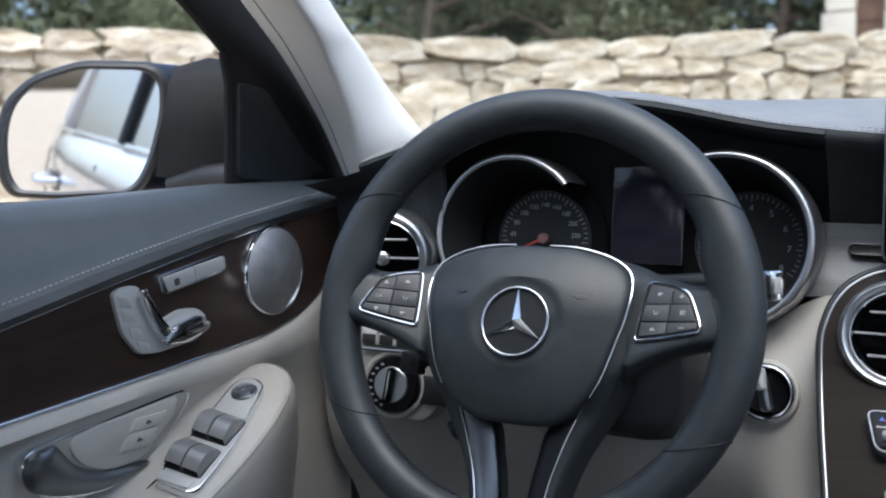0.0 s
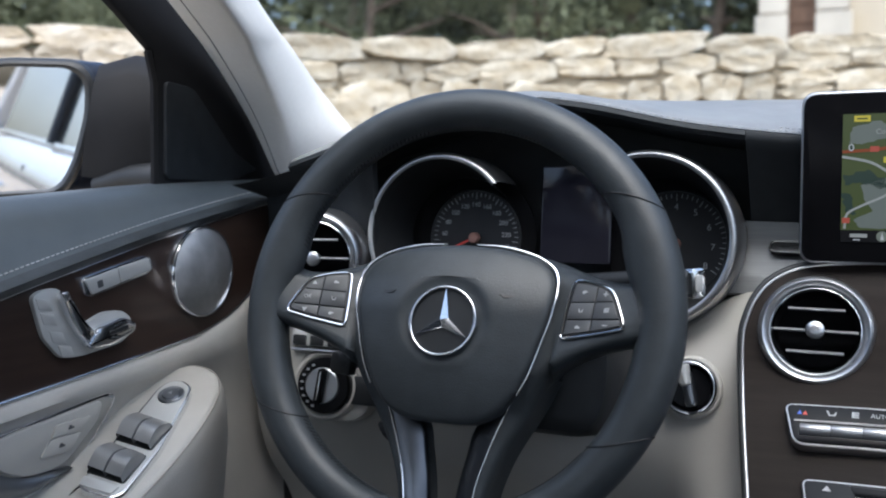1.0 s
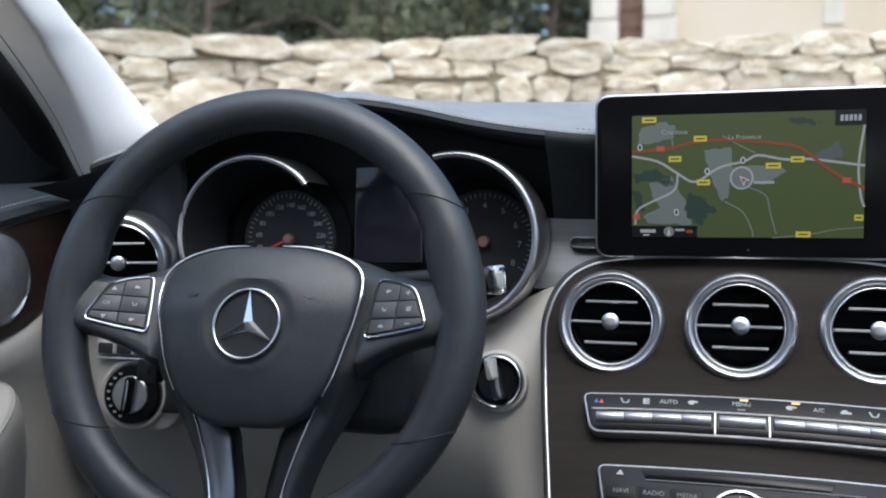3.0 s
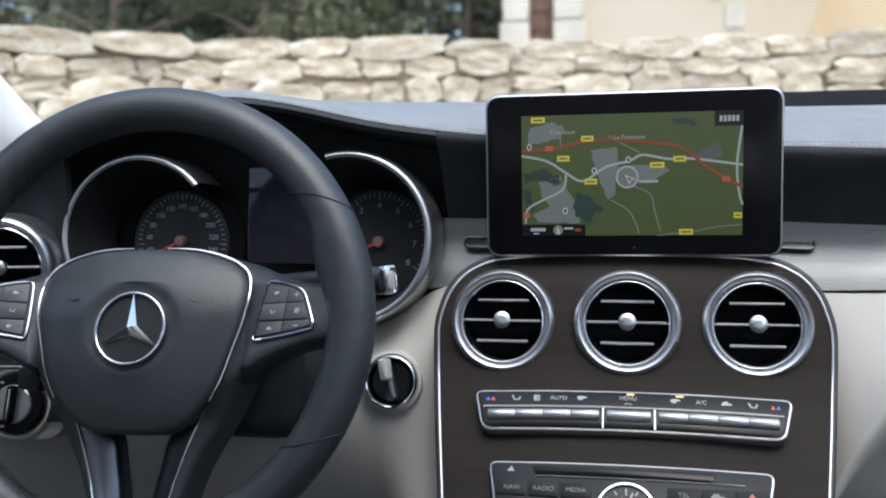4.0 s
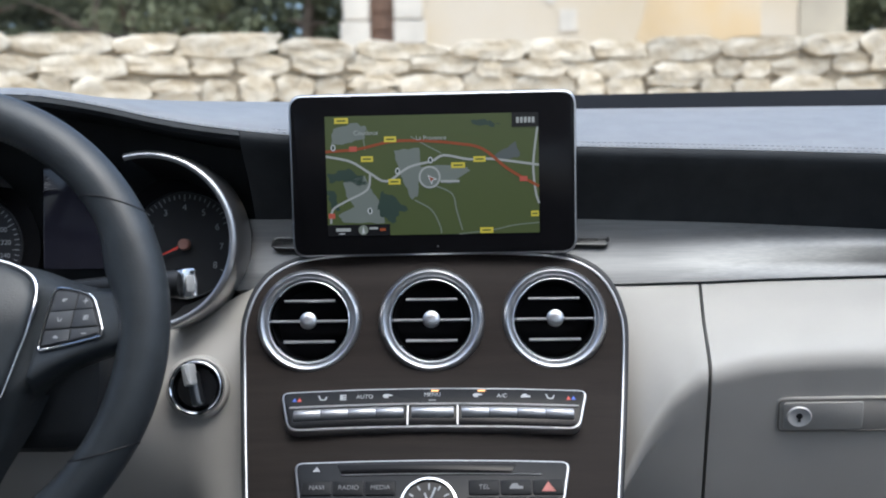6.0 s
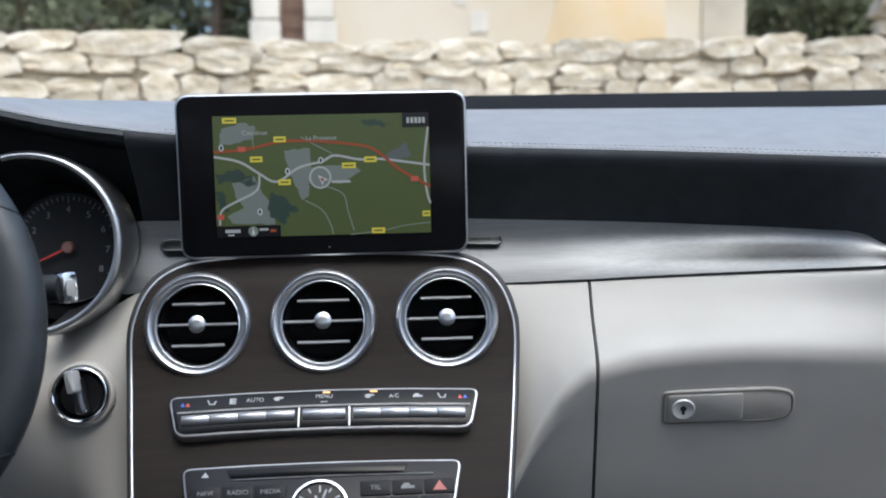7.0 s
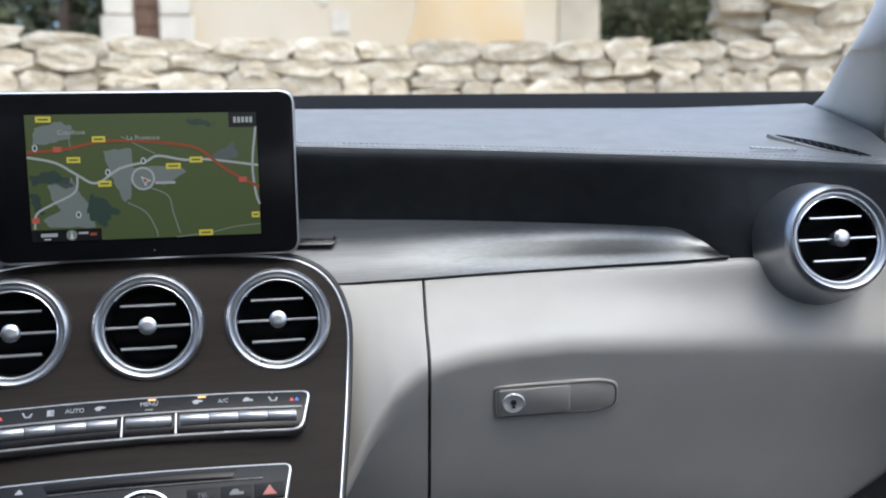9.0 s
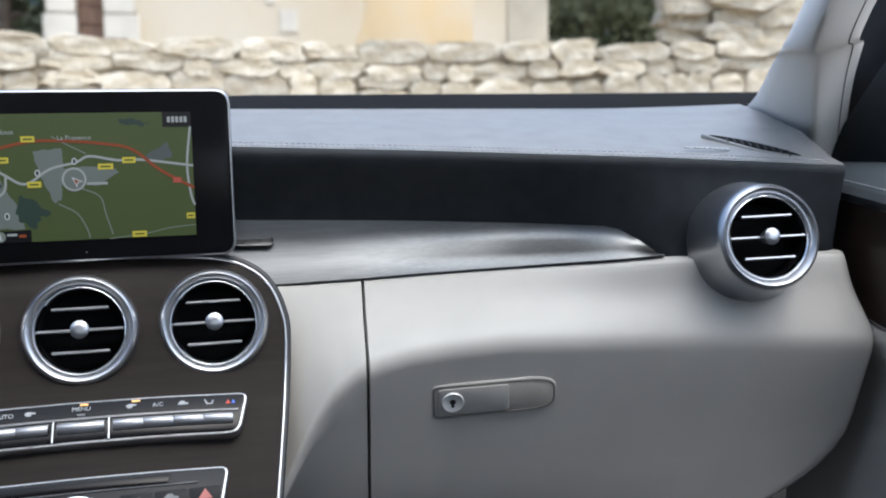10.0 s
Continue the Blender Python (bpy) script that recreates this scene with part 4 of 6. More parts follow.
flat("town_area", ragged([(124, 62), (170, 58), (172, 92), (245, 88), (262, 100), (225, 122), (190, 112), (168, 118), (166, 142), (156, 150), (140, 118), (134, 100)], 3, 1.6), 0.0001, G_GREY)
flat("town_area", ragged([(305, 75), (345, 50), (352, 76), (320, 84)], 4, 1.6), 0.0001, glowing("map_slate", (0.13, 0.15, 0.15), GLOW))
flat("forest", ragged([(2, 100), (40, 92), (62, 105), (75, 118), (55, 122), (30, 112), (10, 118)], 5, 3.5), 0.0001, G_WOOD)
flat("forest", ragged([(100, 134), (118, 140), (148, 168), (130, 172), (122, 190), (100, 180), (92, 160)], 6, 3.5), 0.00015, G_WOOD)
flat("forest", ragged([(262, 14), (290, 10), (318, 20), (300, 24), (275, 20)], 7, 3.5), 0.0001, G_WOOD)
flat("forest", ragged([(0, 128), (18, 138), (24, 165), (6, 160)], 8, 3.5), 0.0001, G_WOOD)
stripe("lane", [(160, 150), (190, 168), (205, 196), (208, 210)], 0.0011, 0.0002, G_LANE)
stripe("lane", [(195, 124), (228, 140), (236, 170), (246, 205)], 0.0011, 0.0002, G_LANE)
stripe("lane", [(155, 38), (185, 55), (210, 68)], 0.0010, 0.0002, G_LANE)
stripe("lane", [(240, 212), (300, 206), (340, 198), (386, 194)], 0.0009, 0.0002, G_LANE)
stripe("lane", [(68, 30), (72, 60)], 0.0009, 0.0002, G_LANE)
stripe("road", [(0, 70), (45, 80), (78, 100), (110, 116), (150, 92), (192, 82), (215, 72), (260, 80), (300, 80), (386, 92)], 0.0020, 0.00025, G_ROAD)
stripe("road", [(80, 102), (74, 130), (35, 150), (10, 165), (6, 190)], 0.0018, 0.00025, G_ROAD)
stripe("road", [(384, 25), (376, 90), (380, 140), (386, 160)], 0.0018, 0.00025, G_ROAD)
stripe("motorway", [(0, 62), (60, 58), (120, 46), (180, 46), (240, 52), (285, 62), (330, 98), (386, 130)], 0.0024, 0.0003, G_RED)
for px, py, w in ((30, 8, 25), (118, 42, 22), (75, 76, 22), (124, 117, 22), (240, 90, 25), (279, 80, 22), (378, 178, 14), (290, 206, 24)):
    flat("road_sign", [(px - w / 2, py - 5), (px - w / 2, py + 5), (px + w / 2, py + 5), (px + w / 2, py - 5)], 0.0005, G_YEL)
    flat("sign_bar", [(px - w / 3, py - 1.3), (px - w / 3, py + 1.3), (px + w / 3, py + 1.3), (px + w / 3, py - 1.3)], 0.0006, G_GREEN)
for px, py, w in ((50, 58, 14), (358, 116, 14), (8, 176, 12)):
    flat("road_sign", [(px - w / 2, py - 4.5), (px - w / 2, py + 4.5), (px + w / 2, py + 4.5), (px + w / 2, py - 4.5)], 0.0005, glowing("map_red_sign", (0.62, 0.13, 0.09), GLOW))
for px, py, size, text in ((74, 30, 0.0056, "Coudoux"), (192, 41, 0.0052, "La Provence")):
    writing("lettering", text, size, mp_ @ Matrix.Translation((*mpx(px, py), 0.0006)), G_ROAD, map_sheet)
for px, py, w in ((225, 118, 34),):
    flat("name_bar", [(px - w / 2, py - 2.2), (px - w / 2, py + 2.2), (px + w / 2, py + 2.2), (px + w / 2, py - 2.2)], 0.0005, G_ROAD)
for px, py in ((130, 98), (190, 80), (78, 168), (14, 55)):
    flat("place_mark", [(px + 4.5 * math.cos(a), py + 6 * math.sin(a)) for a in xs(0, 5.5, 9)], 0.0005, G_WHITE)
    flat("place_dot", [(px + 2.5 * math.cos(a), py + 4 * math.sin(a)) for a in xs(0, 5.5, 9)], 0.0006, G_WOOD)
flat("position_ring", [(188 + 20 * math.cos(a), 110 + 20 * math.sin(a)) for a in xs(0, 6.1, 28)], 0.0006, G_ROAD)
flat("position_disc", [(188 + 16.5 * math.cos(a), 110 + 16.5 * math.sin(a)) for a in xs(0, 6.1, 28)], 0.0007, G_GREY)
flat("position_arrow", [(184, 106), (202, 114), (194, 116), (192, 124)], 0.0009, G_WHITE)
flat("arrow_core", [(187, 109), (198, 114), (192.5, 115), (191.5, 120)], 0.0010, G_RED)
flat("status_bar", [(0, 192), (0, 212), (114, 212), (114, 192)], 0.0005, G_BLACK)
flat("scale_bar", [(15, 198), (15, 204), (42, 204), (42, 198)], 0.0006, G_ROAD)
flat("scale_bar", [(20, 207), (20, 209), (31, 209), (31, 207)], 0.0006, G_WHITE)
flat("compass", [(65 + 9 * math.cos(a), 202 + 9 * math.sin(a)) for a in xs(0, 6.0, 20)], 0.0006, G_LANE)
flat("compass_needle", [(65, 195), (68, 208), (62, 208)], 0.0007, G_WHITE)
flat("status_text", [(76, 197), (76, 201), (92, 201), (92, 197)], 0.0006, G_ROAD)
flat("status_text", [(95, 199), (95, 204), (106, 204), (106, 199)], 0.0006, G_RED)
flat("signal_box", [(338, 0), (338, 25), (386, 25), (386, 0)], 0.0005, G_BLACK)
for i in range(5):
    flat("signal_bar", [(346 + i * 7, 8), (346 + i * 7, 18), (351 + i * 7, 18), (351 + i * 7, 8)], 0.0006, G_ROAD)
bm = bmesh.new()
plate(bm, circle(0.0009, 12, 0.003, -0.0605), 0.0018, 0.0022, ms)
part("status_lamp", bm, GREYKEY, screen)

# ---- steering wheel ----
mw = pose(-0.3651, -0.1258, 0.8358, 73.4, 0, 1.72) @ pose(0, 0, 0, 0, 0, 0.37)
steering_wheel = empty("steering_wheel", mw.translation)
tagged(steering_wheel, "black leather three-spoke steering wheel with satin inlays", "steering wheel")
RW, RT = 0.1664, 0.0168
DARKCHROME = material("dark_satin_metal", (0.21, 0.22, 0.235), 0.36, metal=1.0, vary=0.05)
INLAY = material("blue_grey_satin_metal", (0.13, 0.137, 0.150), 0.30, metal=1.0, vary=0.05)


def rim_point(a, b, grow=1.0):
    """On the rim: a round the wheel, b round the section, with thumb rests above the spokes and fuller grips at the sides."""
    d = math.degrees(a) % 360
    swell, thumb = 0.0, 0.0
    for c, w, s in ((0, 26, 0.05), (180, 26, 0.05)):
        e = min(abs(d - c), 360 - abs(d - c))
        swell += s / (1 + (e / w) ** 8)
    for c in (16, 164):
        e = min(abs(d - c), 360 - abs(d - c))
        thumb += math.exp(-(e / 9) ** 2)
    rt = RT * (1 + swell) * grow
    inner = max(0.0, -math.cos(b)) ** 2
    rr = RW + rt * math.cos(b) - 0.006 * thumb * inner
    return mw @ Vector((rr * math.cos(a), rr * math.sin(a), rt * 1.04 * math.sin(b)))


bm = bmesh.new()
NA, NB = 144, 24
ring = [[bm.verts.new(rim_point(2 * math.pi * i / NA, 2 * math.pi * j / NB)) for j in range(NB)] for i in range(NA)]
for i in range(NA):
    for j in range(NB):
        bm.faces.new((ring[i][j], ring[(i + 1) % NA][j], ring[(i + 1) % NA][(j + 1) % NB], ring[i][(j + 1) % NB]))
rim = part("rim", bm, LEATHER, steering_wheel, "smooth black leather rim", smooth=60)
for deg, sl in ((33, -6.0), (147, 6.0), (-32, 6.0), (212, -6.0)):
    bm = bmesh.new()
    tube(bm, [rim_point(radians(deg + sl * math.cos(2 * math.pi * j / 40)), 2 * math.pi * j / 40, 1.004) for j in range(40)], 0.0006, 6, closed=True)
    part("leather_seam", bm, KEYGAP, rim, "dark seam in the leather")
bm = bmesh.new()
for a0, a1 in ((-75, -40), (219, 255), (41, 78), (102, 139), (20, 36), (144, 160)):
    d = a0
    while d < a1:
        tube(bm, [rim_point(radians(d), math.pi * 0.90, 1.01), rim_point(radians(d + 0.9), math.pi * 1.0, 1.01)], 0.0005, 4)
        d += 1.4
tagged(part("rim_stitching", bm, KEYGAP, rim, "dark stitches inside the rim", smooth=0), kind="stuff")

bag = [(0.0, 0.0562), (0.018, 0.0553), (0.036, 0.0540), (0.056, 0.0495), (0.0708, 0.0433), (0.0800, 0.0345), (0.0832, 0.021), (0.0810, 0.0005), (0.0760, -0.0175), (0.0685, -0.0420), (0.0600, -0.0590), (0.0480, -0.0745), (0.0330, -0.0830), (0.016, -0.0860), (0.0, -0.0862)]
bag_line = [tuple(p) for p in spline(bag, 4)]
bag_full = bag_line + [(-x, y) for x, y in bag_line[-2:0:-1]]


def dome(u, v):
    """Height of the padded hub: proudest at the emblem, falling back towards the top."""
    return 0.0130 - 0.022 * (max(0.0, v) / 0.055) ** 1.6 - 0.013 * (u / 0.085) ** 2 - 0.010 * (min(0.0, v + 0.02) / 0.065) ** 2


def spoke_face(u, v):
    """Height of the dished face of a side spoke."""
    return min(0.013, 0.0005 + 0.30 * (abs(u) - 0.092) - 0.30 * (v + 0.0147))


bm = bmesh.new()
rows = []
EMB = -0.0080
for s, h in ((1.0, -0.030), (1.0, -0.008), (1.0, -0.003), (0.988, -0.0008), (0.965, 0.0003), (0.93, 0.0008), (0.85, 0.001), (0.75, 0.001), (0.65, 0.001), (0.56, 0.001)):
    rows.append([mw @ Vector((x * s, (y - EMB) * s + EMB, h + dome(x * s, (y - EMB) * s + EMB))) for x, y in bag_full + bag_full[:1]])
me_ = mw @ Matrix.Translation((0.0, EMB, 0.0122)) @ pose(0, 0, 0, -7)
for r, h, k in ((0.0415, 0.001, 1.0), (0.0385, 0.0005, 0.9), (0.0360, -0.0006, 0.6), (0.0338, -0.0022, 0.25), (0.0312, -0.0032, 0.0), (0.0285, -0.0034, 0.0), (0.010, -0.0034, 0.0)):
    row = []
    for x, y in bag_full + bag_full[:1]:
        q = Vector((x, y - EMB)).normalized() * r
        row.append((mw @ Vector((q.x, q.y + EMB, h + dome(q.x, q.y + EMB)))) * k + (me_ @ Vector((q.x, q.y, h))) * (1 - k))
    rows.append(row)
loft(bm, rows)
bmesh.ops.remove_doubles(bm, verts=bm.verts, dist=1e-6)
hub = part("airbag_cover", bm, LEATHER, steering_wheel, "padded black hub cover with a sunk emblem dish", smooth=60)
# emblem: ring and three-armed plain shape
bm = bmesh.new()
tube(bm, [me_ @ Vector((0.0270 * math.cos(a), 0.0270 * math.sin(a), -0.0004)) for a in xs(0, 2 * math.pi, 64)[:-1]], 0.0013, 10, closed=True)
part("emblem_ring", bm, CHROME, hub, "chrome ring emblem", smooth=60)
bm = bmesh.new()
lathe(bm, [(0.0275, -0.0022), (0.0, -0.0018)], me_, 48)
part("emblem_field", bm, material("emblem_black", (0.018, 0.020, 0.022), 0.35), hub)
bm = bmesh.new()
c0 = bm.verts.new(me_ @ Vector((0, 0, 0.0042)))
ring6 = []
for i in range(6):
    a = math.pi / 2 + math.pi / 3 * i
    r = 0.0264 if i % 2 == 0 else 0.0050
    ring6.append(bm.verts.new(me_ @ Vector((r * math.cos(a), r * math.sin(a), 0.0006 if i % 2 == 0 else -0.0018))))
for i in range(6):
    bm.faces.new((c0, ring6[i], ring6[(i + 1) % 6]))
part("emblem_star", bm, CHROME, hub, "chrome three-armed emblem", smooth=0)
for s in (-1, 1):   # small pressed horn marks
    bm = bmesh.new()
    mh = mw @ Matrix.Translation((s * 0.050, 0.0135, dome(0.050, 0.0135) + 0.0008)) @ pose(0, 0, 0, -18, s * 15, 0)
    plate(bm, [(-0.0060 * s, 0.0010), (0.0065 * s, 0.0010), (0.0065 * s, 0.0002), (0.0020 * s, -0.0012), (-0.0030 * s, -0.0012)][::s], 0.0, 0.0006, mh)
    part("horn_mark", bm, DARK, hub, smooth=0)


def clip(pts, side):
    """The part of a closed outline where side(p) is positive."""
    out = []
    for a, b in zip(pts, pts[1:] + pts[:1]):
        da, db = side(a), side(b)
        if da >= 0: out.append(a)
        if (da >= 0) != (db >= 0):
            t = da / (da - db)
            out.append((a[0] + (b[0] - a[0]) * t, a[1] + (b[1] - a[1]) * t))
    return out


for s in (-1, 1):
    # horizontal spoke
    up = [(0.040, 0.0555), (0.058, 0.0530), (0.0823, 0.0465), (0.105, 0.0375), (0.125, 0.0315), (0.140, 0.031), (0.154, 0.036)]
    dn = [(0.050, -0.066), (0.064, -0.066), (0.0765, -0.055), (0.089, -0.0415), (0.108, -0.0305), (0.131, -0.0225), (0.155, -0.0175)]
    U, D = spline(up, 5), spline(dn, 5)
    bm = bmesh.new()
    rows = []
    for a, b in zip(U, D):
        row = [mw @ Vector((s * a.x, a.y - 0.004, -0.038))]
        for t in (0.0, 0.015, 0.04, 0.08, 0.14, 0.22, 0.35, 0.5, 0.65, 0.78, 0.86, 0.92, 0.96, 0.985, 1.0):
            p = a.lerp(b, t)
            e = min(t, 1 - t)
            face = spoke_face(p.x, p.y) if p.x > 0.085 else min(spoke_face(0.085, p.y), dome(p.x, p.y) - 0.004)
            h = face - 0.0024 - 0.014 * max(0.0, 1 - e / 0.16) ** 2.2
            row.append(mw @ Vector((s * p.x, p.y, h)))
        row.append(mw @ Vector((s * b.x, b.y + 0.004, -0.038)))
        rows.append(row)
    loft(bm, rows)
    spoke = part("spoke", bm, LEATHER, steering_wheel, smooth=60)
    # lower leg: leather outside the chrome line, satin inlay inside it
    LN = [(0.0660, -0.0425), (0.0570, -0.0605), (0.0500, -0.0745), (0.0440, -0.0890), (0.0380, -0.1060), (0.0310, -0.1300), (0.0270, -0.1560)]
    def deep(y): return -0.011 * min(1.0, max(0.0, (-0.045 - y) / 0.030))
    IN = [(0.0480, -0.0600), (0.0400, -0.0680), (0.0300, -0.0780), (0.0215, -0.0900), (0.0180, -0.1060), (0.0130, -0.1300), (0.0100, -0.1560)]
    OUT = [(0.0790, -0.0450), (0.0710, -0.0640), (0.0630, -0.0790), (0.0535, -0.0950), (0.0450, -0.1120), (0.0370, -0.1350), (0.0330, -0.1580)]
    ln, inn_, out_ = spline(LN, 5), spline(IN, 5), spline(OUT, 5)
    bm = bmesh.new()
    rows = []
    for a, b, c in zip(out_, ln, inn_):
        rows.append([mw @ Vector((s * (a.x + 0.006), a.y, -0.040)), mw @ Vector((s * (a.x + 0.002), a.y, -0.010 + deep(a.y))), mw @ Vector((s * a.x, a.y, -0.0045 + deep(a.y))), mw @ Vector((s * a.lerp(b, 0.4).x, a.lerp(b, 0.4).y, -0.0015 + deep(a.y))),
                     mw @ Vector((s * b.x, b.y, -0.0012 + deep(b.y))), mw @ Vector((s * b.x, b.y, -0.006 + deep(b.y))), mw @ Vector((s * c.x, c.y, -0.013 + deep(c.y))), mw @ Vector((s * c.x, c.y, -0.040))])
    loft(bm, rows)
    leg = part("lower_spoke", bm, LEATHER, steering_wheel, smooth=60)
    bm = bmesh.new()
    loft(bm, [[mw @ Vector((s * a.lerp(b, t).x, a.lerp(b, t).y, -0.0015 - 0.0095 * t * t + deep(a.lerp(b, t).y))) for t in (0.02, 0.15, 0.35, 0.55, 0.75, 0.9, 1.0)] for a, b in zip(ln, inn_)], thick=tuple(mw.to_3x3() @ Vector((0, 0, -0.006))))
    part("inlay", bm, INLAY, leg, "dark satin metal inlay", smooth=50)
    bm = bmesh.new()
    tube(bm, [mw @ Vector((s * p.x, p.y, -0.0004 + deep(p.y))) for p in ln[5:]], 0.0011, 8)
    part("chrome_edge", bm, CHROME, leg, "fine chrome edge of the inlay", smooth=60)
    bm = bmesh.new()
    hub_edge = spline([(0.014, 0.0566), (0.036, 0.0555), (0.058, 0.0508), (0.0725, 0.0445), (0.0822, 0.0355), (0.0851, 0.021), (0.0828, 0.0005), (0.0778, -0.0175), (0.0700, -0.0425), (0.0615, -0.0600)], 5)
    rr = [0.0005 + 0.0011 * min(1, max(0, (q.x - 0.014) / 0.03)) if q.y > 0.03 else 0.0010 for q in hub_edge]
    tube(bm, [mw @ Vector((s * p.x, p.y, dome(p.x, p.y) - 0.0015)) for p in hub_edge], rr, 8)
    part("chrome_line", bm, CHROME, spoke, "fine chrome line beside the hub", smooth=60)
    # button field
    field = [(0.0913, -0.0155), (0.117, -0.0118), (0.1402, -0.0070), (0.1405, -0.0020), (0.1345, 0.0125), (0.1290, 0.0232), (0.1155, 0.0285), (0.0965, 0.0315), (0.0930, 0.006)]
    fo = rounded([(s * x, y) for x, y in field][::s], [0.004, 0.01, 0.004, 0.004, 0.01, 0.006, 0.008, 0.006, 0.02][::s], 5)
    mf = frame_at(mw @ Vector((s * 0.092, -0.0147, 0.0005)), mw.to_3x3() @ Vector((1, 0, 0.30 * s)), mw.to_3x3() @ Vector((-0.30 * s, 0.30, 1)))
    inv = mf.inverted()
    def onto(p):
        q = inv @ (mw @ Vector((p[0], p[1], 0.0005 + 0.30 * (abs(p[0]) - 0.092) - 0.30 * (p[1] + 0.0147))))
        return (q.x, q.y)
    fo = [onto(p) for p in fo]
    bm = bmesh.new()
    tube(bm, [mf @ Vector((x, y, -0.0005)) for x, y in fo], 0.0009, 8, closed=True, up=tuple(mf.col[2].xyz))
    pad = part("button_pad", bm, CHROME, spoke, "button pad edged with a fine chrome frame")
    bm = bmesh.new()
    plate(bm, shrink(fo, 0.0004), -0.006, -0.0008, mf, 0.0002)
    part("pad_base", bm, KEYGAP, pad)
    # six keys, cut out of the field by two lines across and one down
    field_in = shrink(fo, 0.0026)
    c1, c2 = onto((s * 0.115, -0.0005)), onto((s * 0.115, 0.0130))
    top, foot = onto((s * 0.1175, 0.030)), onto((s * 0.1150, -0.014))
    def across(p, c): return p[1] - c[1] - (0.02 * s) * (p[0] - c[0])
    def down(p): return s * (p[0] - foot[0] - (top[0] - foot[0]) * (p[1] - foot[1]) / (top[1] - foot[1]))
    for ri in range(3):
        for ci in range(2):
            q = field_in
            if ri > 0: q = clip(q, lambda p: across(p, c1 if ri == 1 else c2) - 0.0004)
            if ri < 2: q = clip(q, lambda p: -across(p, c1 if ri == 0 else c2) - 0.0004)
            q = clip(q, (lambda p: -down(p) - 0.0004) if ci == 0 else (lambda p: down(p) - 0.0004))
            bm = bmesh.new()
            plate(bm, q, -0.003, 0.0006 if ri != 1 else 0.0011, mf, 0.0006)
            key = part("button", bm, GREYKEY, pad)
            kx, ky = (min(p[0] for p in q) + max(p[0] for p in q)) / 2, (min(p[1] for p in q) + max(p[1] for p in q)) / 2
            hk = 0.0007 if ri != 1 else 0.0012
            if s < 0 and ci == 1 and ri == 1:
                writing("lettering", "OK", 0.0046, mf @ Matrix.Translation((kx, ky, hk)), PRINT, key)
            elif s > 0 and ci == 1 and ri != 1:
                bm = bmesh.new()
                box(bm, (kx - 0.0020, ky - 0.0004, hk - 0.0002), (kx + 0.0020, ky + 0.0004, hk + 0.0003), mf)
                if ri == 2:
                    box(bm, (kx - 0.0004, ky - 0.0020, hk - 0.0002), (kx + 0.0004, ky + 0.0020, hk + 0.0002), mf)
                part("symbol", bm, PRINT, key, smooth=0)
            else:
                st = {(-1, 1, 2): 3, (-1, 1, 0): 3, (-1, 0, 2): 2, (-1, 0, 1): 0, (-1, 0, 0): 4, (1, 0, 2): 4, (1, 0, 1): 0, (1, 0, 0): 2, (1, 1, 1): 1}.get((s, ci, ri), 0)
                mm = mf if not (s < 0 and ci == 1 and ri == 0) else mf @ Matrix.Translation((kx, ky, 0)) @ pose(0, 0, 0, 0, 0, 180) @ Matrix.Translation((-kx, -ky, 0))
                icon(key, mm, kx, ky, 0.0044, 0.0036, PRINT, st, hk)

# ---- steering column with its stalks ----
column = empty("steering_column", (-0.3665, -0.02, 0.78))
tagged(column, "black plastic steering column shroud with control stalks", "steering column")
bm = bmesh.new()
ma = frame_at((-0.362, 0, 0.80), (1, 0, 0), (0, -0.97, 0.247))
sec_o = rounded([(-0.075, -0.085), (0.105, -0.085), (0.115, -0.04), (0.105, 0.045), (-0.105, 0.045), (-0.115, -0.03)], 0.03)
plate(bm, sec_o, -0.09, 0.072, ma, 0.012)
part("shroud", bm, DARK, column)
bm = bmesh.new()
lathe(bm, [(0.055, 0.06), (0.055, 0.115), (0.05, 0.12)], ma, 40)
part("hub_collar", bm, DARK, column)
bm = bmesh.new()
tube(bm, [(-0.29, -0.035, 0.850), (-0.23, -0.046, 0.856), (-0.192, -0.051, 0.8575)], [0.0085, 0.0095, 0.0110], 14)
st = part("selector_stalk", bm, DARK, column, "black stalk with silver tip")
mt = frame_at((-0.188, -0.0515, 0.8578), (0, 0, 1), (0.75, -0.62, 0.06))
bm = bmesh.new()
plate(bm, rect(0.0235, 0.0135, 0.004), -0.007, 0.0035, mt, 0.0015)
part("tip", bm, CHROME, st, "bright silver tip")
bm = bmesh.new()
plate(bm, rect(0.0130, 0.0070, 0.0025), 0.003, 0.0042, mt, 0.0005)
part("tip_key", bm, SILVERP, st)
bm = bmesh.new()
tube(bm, [(-0.44, -0.045, 0.79), (-0.49, -0.055, 0.777), (-0.503, -0.057, 0.772)], [0.008, 0.0095, 0.0125], 12)
part("wiper_stalk", bm, DARK, column, "black wiper stalk")
bm = bmesh.new()
plate(bm, rect(0.024, 0.020, 0.004), -0.006, 0.004, frame_at((-0.503, -0.062, 0.770), (1, -0.2, 0), (-0.2, -0.95, 0.2)), 0.002)
part("wiper_switch", bm, DARK, column)
bm = bmesh.new()
tube(bm, [(-0.42, -0.02, 0.735), (-0.455, -0.04, 0.715), (-0.47, -0.045, 0.705)], [0.007, 0.007, 0.010], 10)
part("lever", bm, DARK, column)
bm = bmesh.new()
box(bm, (-0.275, -0.045, 0.818), (-0.245, -0.025, 0.833))
bmesh.ops.bevel(bm, geom=bm.edges[:], offset=0.003, segments=2, affect='EDGES')
